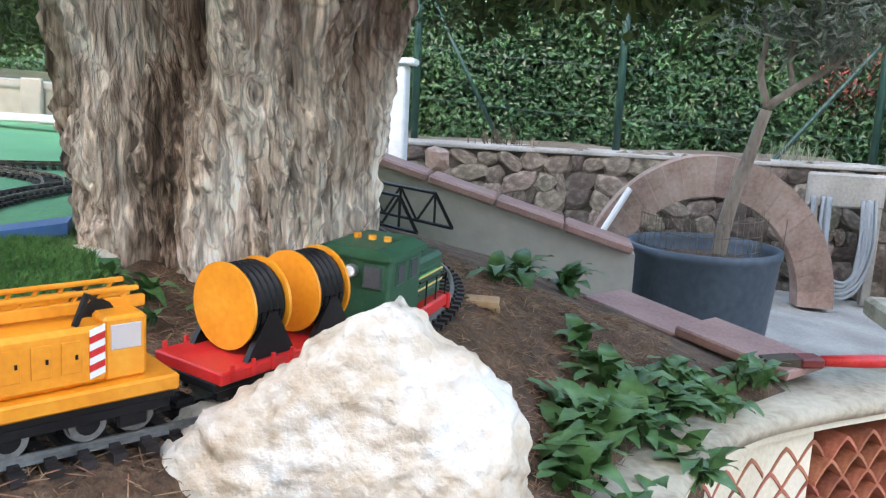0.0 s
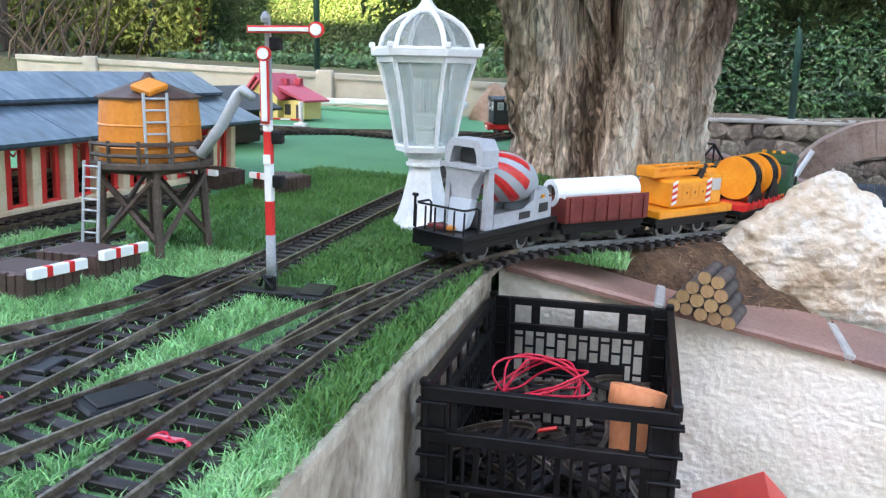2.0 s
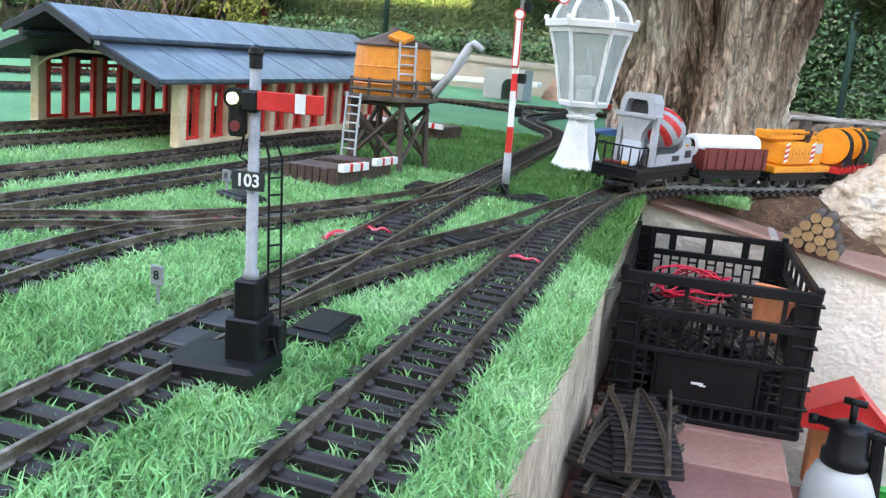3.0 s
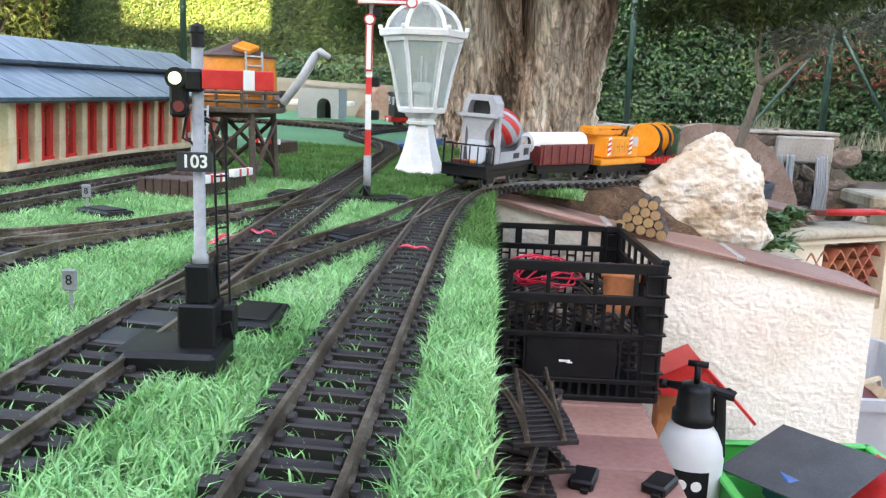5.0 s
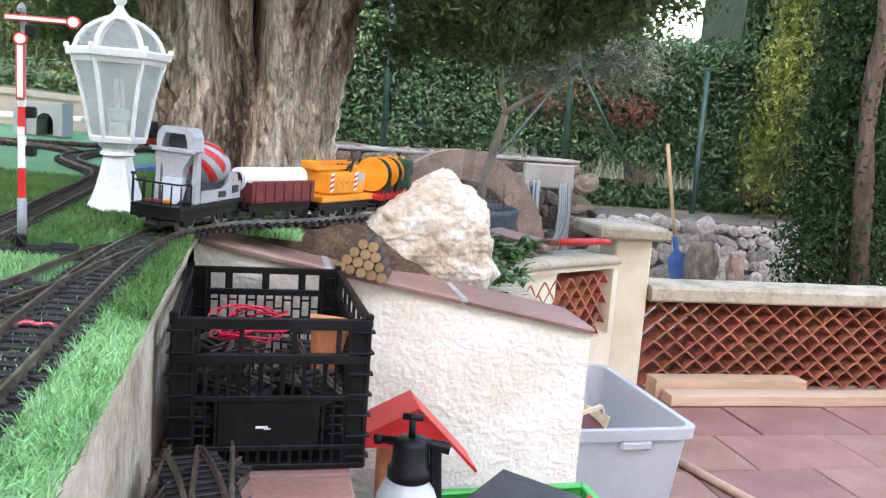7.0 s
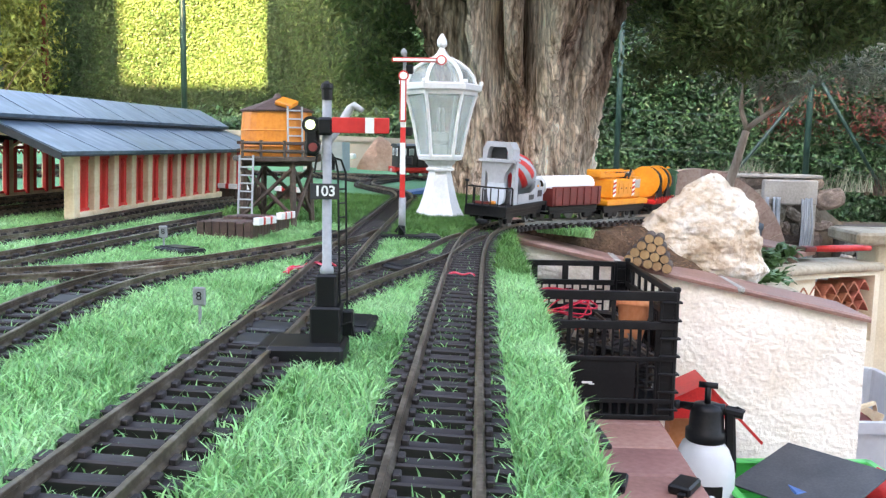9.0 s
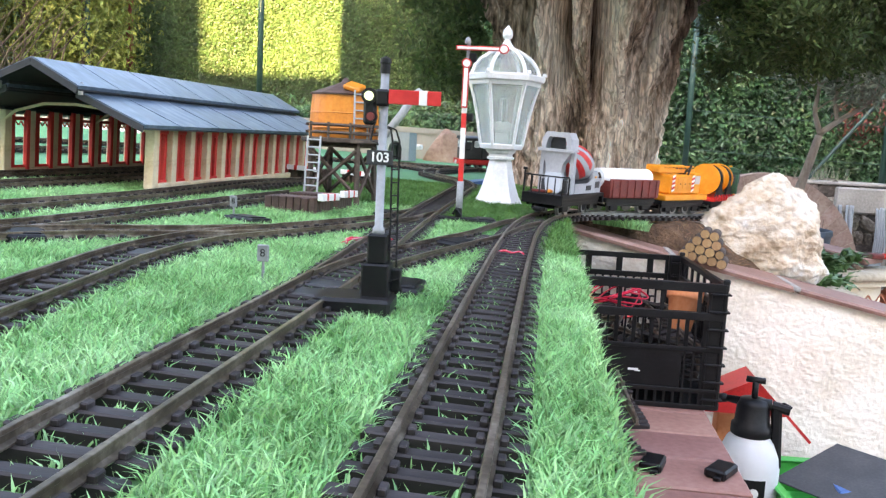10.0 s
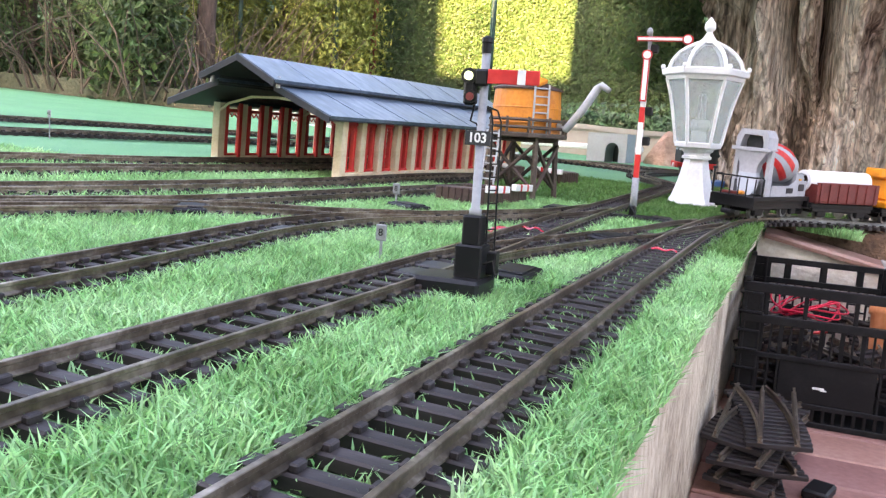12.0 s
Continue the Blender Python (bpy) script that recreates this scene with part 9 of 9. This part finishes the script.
def turf(name, x0, x1, y0, y1, spacing, height, width, mat, seed, label, keep=None, zf=None, thin=0.16, tilt=0.80):
    rng = np.random.default_rng(seed)
    n = int((x1 - x0) * (y1 - y0) / spacing ** 2)
    x, y = rng.uniform(x0, x1, n), rng.uniform(y0, y1, n)
    if keep is not None:
        k = keep(x, y)
        x, y = x[k], y[k]
    d = near_track(x, y)
    k = (d > 0.043) | (rng.uniform(0, 1, len(x)) < thin)
    x, y, d = x[k], y[k], d[k]
    n = len(x)
    z = (-0.04 * x + TURF_Z) if zf is None else zf(x, y)
    h = height * rng.uniform(0.55, 1.25, n) * np.where(d < 0.043, 0.75, 1.0)
    # tufts lean together
    ph = 9.0 * np.sin(x * 23 + 3 * np.sin(y * 17)) + 5 * np.cos(y * 29 + 2 * np.sin(x * 31)) + rng.normal(0, 1.3, n)
    ln = tilt * rng.uniform(0.3, 1.5, n)
    dx, dy = np.cos(ph) * ln, np.sin(ph) * ln
    a = rng.uniform(0, math.pi, n)
    wx, wy = np.cos(a) * width * 0.5, np.sin(a) * width * 0.5
    base = np.stack([x, y, z], 1)
    side = np.stack([wx, wy, 0 * wx], 1)
    mid = base + np.stack([dx * h * 0.4, dy * h * 0.4, h * 0.55], 1)
    tip = base + np.stack([dx * h * 1.05, dy * h * 1.05, h * (1 - 0.25 * ln)], 1)
    v = np.stack([base - side, base + side, mid + side * 0.85, mid - side * 0.85, tip], 1).reshape(-1, 3)
    i = np.arange(n)[:, None] * 5
    me = bpy.data.meshes.new(name)
    me.vertices.add(len(v))
    me.vertices.foreach_set("co", v.ravel())
    loops = np.concatenate([i + [0, 1, 2, 3], i + [3, 2, 4]], 1).ravel()
    me.loops.add(len(loops))
    me.loops.foreach_set("vertex_index", loops)
    me.polygons.add(2 * n)
    st = (np.arange(n)[:, None] * 7 + [0, 4]).ravel()
    me.polygons.foreach_set("loop_start", st)
    me.update(calc_edges=True)
    me.validate()
    me.materials.append(mat)
    return scatter(name, me, label, "turf")


# worn backing under the blades
sheet("turf_base", steps(-1.0, EDGE_X, 22), steps(-0.6, 2.2, 56), lambda x, y: ground_z(x) + TURF_Z + 0.0005, M_THATCH, "dark green woven backing of the artificial turf", "turf", kind="structure")
turf("turf", -0.62, EDGE_X + 0.010, 0.22, 1.25, 0.00222, 0.0140, 0.0016, M_TURF, 1, "bright mint green artificial turf between the tracks")
turf("turf", -0.95, EDGE_X + 0.008, 1.25, 1.78, 0.0030, 0.0140, 0.0018, M_TURF, 2, "bright mint green artificial turf round the switches",
     keep=lambda x, y: ((x < -0.15) | (y < 1.66 + 0.05 * np.sin(x * 60))) & ((x < 0.03) | (y < 1.27 + 0.02 * np.sin(x * 140))))
turf("turf", -1.6, -0.60, 0.2, 1.3, 0.0045, 0.016, 0.0019, M_TURF, 3, "mint green artificial turf between the sidings")
turf("turf", -0.16, EDGE_X + 0.008, 1.24, 2.12, 0.0030, 0.018, 0.0018, M_TURF_DARK, 4, "darker green artificial turf before the lantern",
     keep=lambda x, y: (y > 1.64 + 0.05 * np.sin(x * 60)) | ((x > 0.03) & (y > 1.26 + 0.02 * np.sin(x * 140))))
turf("turf", -0.55, -0.02, 1.78, 2.75, 0.0045, 0.015, 0.002, M_TURF_DARK, 5, "darker green artificial turf beside the main track")


MAT_RIM = np.array([(2.0, 0.02), (2.11, 0.06), (2.24, 0.19), (2.36, 0.29), (2.44, 0.25), (2.58, 0.16), (2.70, 0.10), (2.84, 0.11), (2.94, 0.03), (3.06, -0.07), (3.20, -0.11)])
turf("turf", -0.16, 0.31, 2.05, 3.20, 0.0034, 0.017, 0.0018, M_TURF_DARK, 6, "dark green turf mat between lantern and tree", zf=lambda x, y: -0.04 * x - 0.016,
     keep=lambda x, y: (x < np.interp(y, MAT_RIM[:, 0], MAT_RIM[:, 1]) + 0.008 * np.sin(y * 45)) & (np.hypot(x - 0.045, y - 2.19) > 0.10))
bm = bmesh.new()
prism(bm, [(-0.16, 2.12), (0.06, 2.11), (0.19, 2.24), (0.29, 2.36), (0.25, 2.44), (0.16, 2.58), (0.10, 2.70), (0.11, 2.84), (0.03, 2.94), (-0.07, 3.06), (-0.11, 3.20), (-0.16, 3.22)], -0.10, -0.026, "z")
for v in bm.verts:
    if v.co.z > -0.05:
        v.co.z = -0.04 * v.co.x - 0.0165
solid("turf_mat", bm, M_THATCH, "dark turf mat edge by the tree", "turf", "structure")
turf("turf", 0.155, 0.285, 2.055, 2.145, 0.0026, 0.024, 0.0018, M_TURF, 7, "loose strip of bright green turf on the slab", zf=lambda x, y: -0.030 - 0.09 * (x - 0.1), thin=1.0, tilt=0.6)


# ---- leafy weeds ----
def leaf_mesh(seed, length, width, arch):
    rnd = random.Random(seed)
    bm = bmesh.new()
    n = 7
    rows = []
    for i in range(n + 1):
        s = i / n
        w = width * (math.sin(math.pi * min(1, s * 0.92 + 0.06)) ** 0.8) * (0.35 if s < 0.15 else 1) * 0.5
        z = arch * length * (s - 1.1 * s * s)
        x = length * s
        e = 0.10 * width * math.sin(i * 2.1 + seed)
        rows.append([bm.verts.new((x, -w, z + 0.22 * w + e)), bm.verts.new((x, 0, z)), bm.verts.new((x, w, z + 0.22 * w - e))])
    for a, b in zip(rows, rows[1:]):
        for k in range(2):
            bm.faces.new((a[k], b[k], b[k + 1], a[k + 1]))
    return mesh_of("leaf", bm, M_WEED, True)


LEAVES = [leaf_mesh(s, 0.088, 0.036, 0.9 + 0.2 * s) for s in range(3)]


def weed(x, y, z, n, size, seed, label, spread=0.02):
    t = thing("leafy_weed", pose(x, y, z), label, "plant", "weeds on the bed")
    rnd = random.Random(seed)
    for i in range(int(n * 1.35)):
        a = rnd.uniform(0, 2 * math.pi)
        e = rnd.uniform(0.15, 1.15)
        r = rnd.uniform(0, spread)
        b = rnd.uniform(0, 2 * math.pi)
        s = size * rnd.uniform(0.6, 1.15)
        piece("leaf", LEAVES[i % 3], t, Matrix.Translation((r * math.cos(b), r * math.sin(b), 0)) @ Matrix.Rotation(a, 4, "Z") @ Matrix.Rotation(-e, 4, "Y") @ Matrix.Diagonal((s, s, s, 1)))
    return t


big = "broad-leaved green weed growing on the bed"
for i, (x, y, n, s, sp) in enumerate(((0.84, 2.62, 34, 0.9, 0.05), (0.91, 2.74, 34, 0.9, 0.05), (0.86, 2.50, 24, 0.8, 0.04), (0.97, 2.90, 34, 0.95, 0.05), (0.82, 2.82, 34, 0.95, 0.05), (0.88, 2.90, 34, 0.95, 0.05), (0.95, 3.02, 30, 0.9, 0.05), (0.86, 3.02, 26, 0.9, 0.05), (1.05, 3.12, 28, 0.85, 0.05), (0.98, 3.14, 20, 0.8, 0.04), (1.14, 3.24, 18, 0.7, 0.04), (0.80, 2.70, 24, 0.9, 0.05))):
    weed(x, y, bed_z(x, y) - 0.004, n, s, 200 + i, big, sp)
small = "small green weed at the trunk's foot"
for i, (x, y, n, s) in enumerate(((0.17, 2.83, 9, 0.75), (0.29, 2.83, 8, 0.7), (0.10, 2.86, 6, 0.6), (0.48, 2.92, 10, 0.85), (0.50, 3.05, 9, 0.85), (0.40, 2.83, 7, 0.7), (0.22, 2.74, 6, 0.6), (0.70, 3.42, 16, 1.0), (0.80, 3.62, 14, 1.0), (0.66, 3.3, 9, 0.8), (0.33, 2.55, 5, 0.35), (0.82, 3.1, 9, 0.85), (0.73, 2.36, 6, 0.4))):
    weed(x, y, bed_z(x, y) - 0.003, n, s, 230 + i, small, 0.015)
for i, (x, y) in enumerate(((2.9, 6.9), (3.2, 6.95), (3.5, 6.9), (4.2, 6.8), (2.1, 6.95), (0.4, 6.95))):
    t = thing("grass_tuft", pose(x, y, -0.09 - 0.09 * max(0, x - 2.2)), "green and dry grass tuft on the strip", "grass", "tufts on the strip")
    bm = bmesh.new()
    rnd = random.Random(i)
    for k in range(60):
        a, r = rnd.uniform(0, 6.28), rnd.uniform(0, 0.22)
        h = rnd.uniform(0.08, 0.22)
        p = Vector((r * math.cos(a), r * math.sin(a) * 0.5, 0))
        q = p + Vector((rnd.uniform(-0.08, 0.08), rnd.uniform(-0.05, 0.05), h))
        w = Vector((0.005, 0, 0))
        bm.faces.new([bm.verts.new(p - w), bm.verts.new(p + w), bm.verts.new(q)])
    part("blade_clump", bm, M_OLIVE if i % 2 == 0 else M_DRY, t, kind="stuff")

# dry needles over the soil
rng = np.random.default_rng(77)
n = 9000
x, y = rng.uniform(0.12, 1.0, n), rng.uniform(2.17, 3.4, n)
k = x < np.array([bed_edge(b) - 0.035 for b in y])
x, y = x[k], y[k]
n = len(x)
z = np.array([bed_z(a, b) for a, b in zip(x, y)]) + rng.uniform(0.001, 0.007, n)
ln, a, tl = rng.uniform(0.010, 0.034, n), rng.uniform(0, math.pi, n), rng.normal(0, 0.25, n)
d = np.stack([np.cos(a), np.sin(a), tl], 1) * ln[:, None] / 2
s = np.stack([-np.sin(a), np.cos(a), 0 * a], 1) * 0.0006
c = np.stack([x, y, z], 1)
up = np.array([0, 0, 0.0010])
v = np.stack([c - d - s, c - d + s, c + d + s, c + d - s, c + up], 1).reshape(-1, 3)
i = np.arange(n)[:, None] * 5
f = np.concatenate([i + [0, 1, 4], i + [1, 2, 4], i + [2, 3, 4], i + [3, 0, 4]], 1).reshape(-1, 3)
scatter("needles", rows_mesh("needles", v.tolist(), f.tolist(), surf("dry_needles", [(0.10, 0.05, 0.025), (0.2, 0.11, 0.06), (0.32, 0.22, 0.13)], 30, 100, 0.9, bump=0, island=0.4)), "dry brown conifer needles on the soil", "needles")

# ---- tiles of terrace and ledge ----
def tile_mesh(w, d, h, mat, name="tile"):
    bm = bmesh.new()
    box(bm, (0, 0, -h / 2), (w, d, h), 0.003)
    return mesh_of(name, bm, mat)


terr = bpy.data.objects["terrace"]
tm = tile_mesh(0.444, 0.294, 0.014, M_TILE)
rnd = random.Random(31)
for r in range(22):
    for c in range(12):
        x = 0.92 + c * 0.45 + (0.2 if r % 2 else 0.0) + 0.222
        y = 3.45 - r * 0.30
        if x > 5.5 or (y < -1.0):
            continue
        piece("tile", tm, terr, pose(x, y, TERRACE_Z + rnd.uniform(-0.0015, 0.0015), rnd.uniform(-0.3, 0.3), rnd.uniform(-0.3, 0.3), rnd.uniform(-0.4, 0.4)))
led = bpy.data.objects["ledge"]
lm = tile_mesh(0.284, 0.112, 0.013, M_TILE)
for r in range(22):
    for c in range(1):
        piece("tile", lm, led, pose(0.208, 1.96 - r * 0.118, LEDGE_Z + rnd.uniform(-0.001, 0.001), 0, 0, rnd.uniform(-0.5, 0.5)))
stp = bpy.data.objects["step"]
sm = tile_mesh(0.262, 0.222, 0.013, M_TILE)
for r in range(8):
    for c in range(2):
        piece("tile", sm, stp, pose(0.488 + c * 0.27, 1.86 - r * 0.23, STEP_Z + rnd.uniform(-0.001, 0.001), 0, 0, rnd.uniform(-0.5, 0.5)))
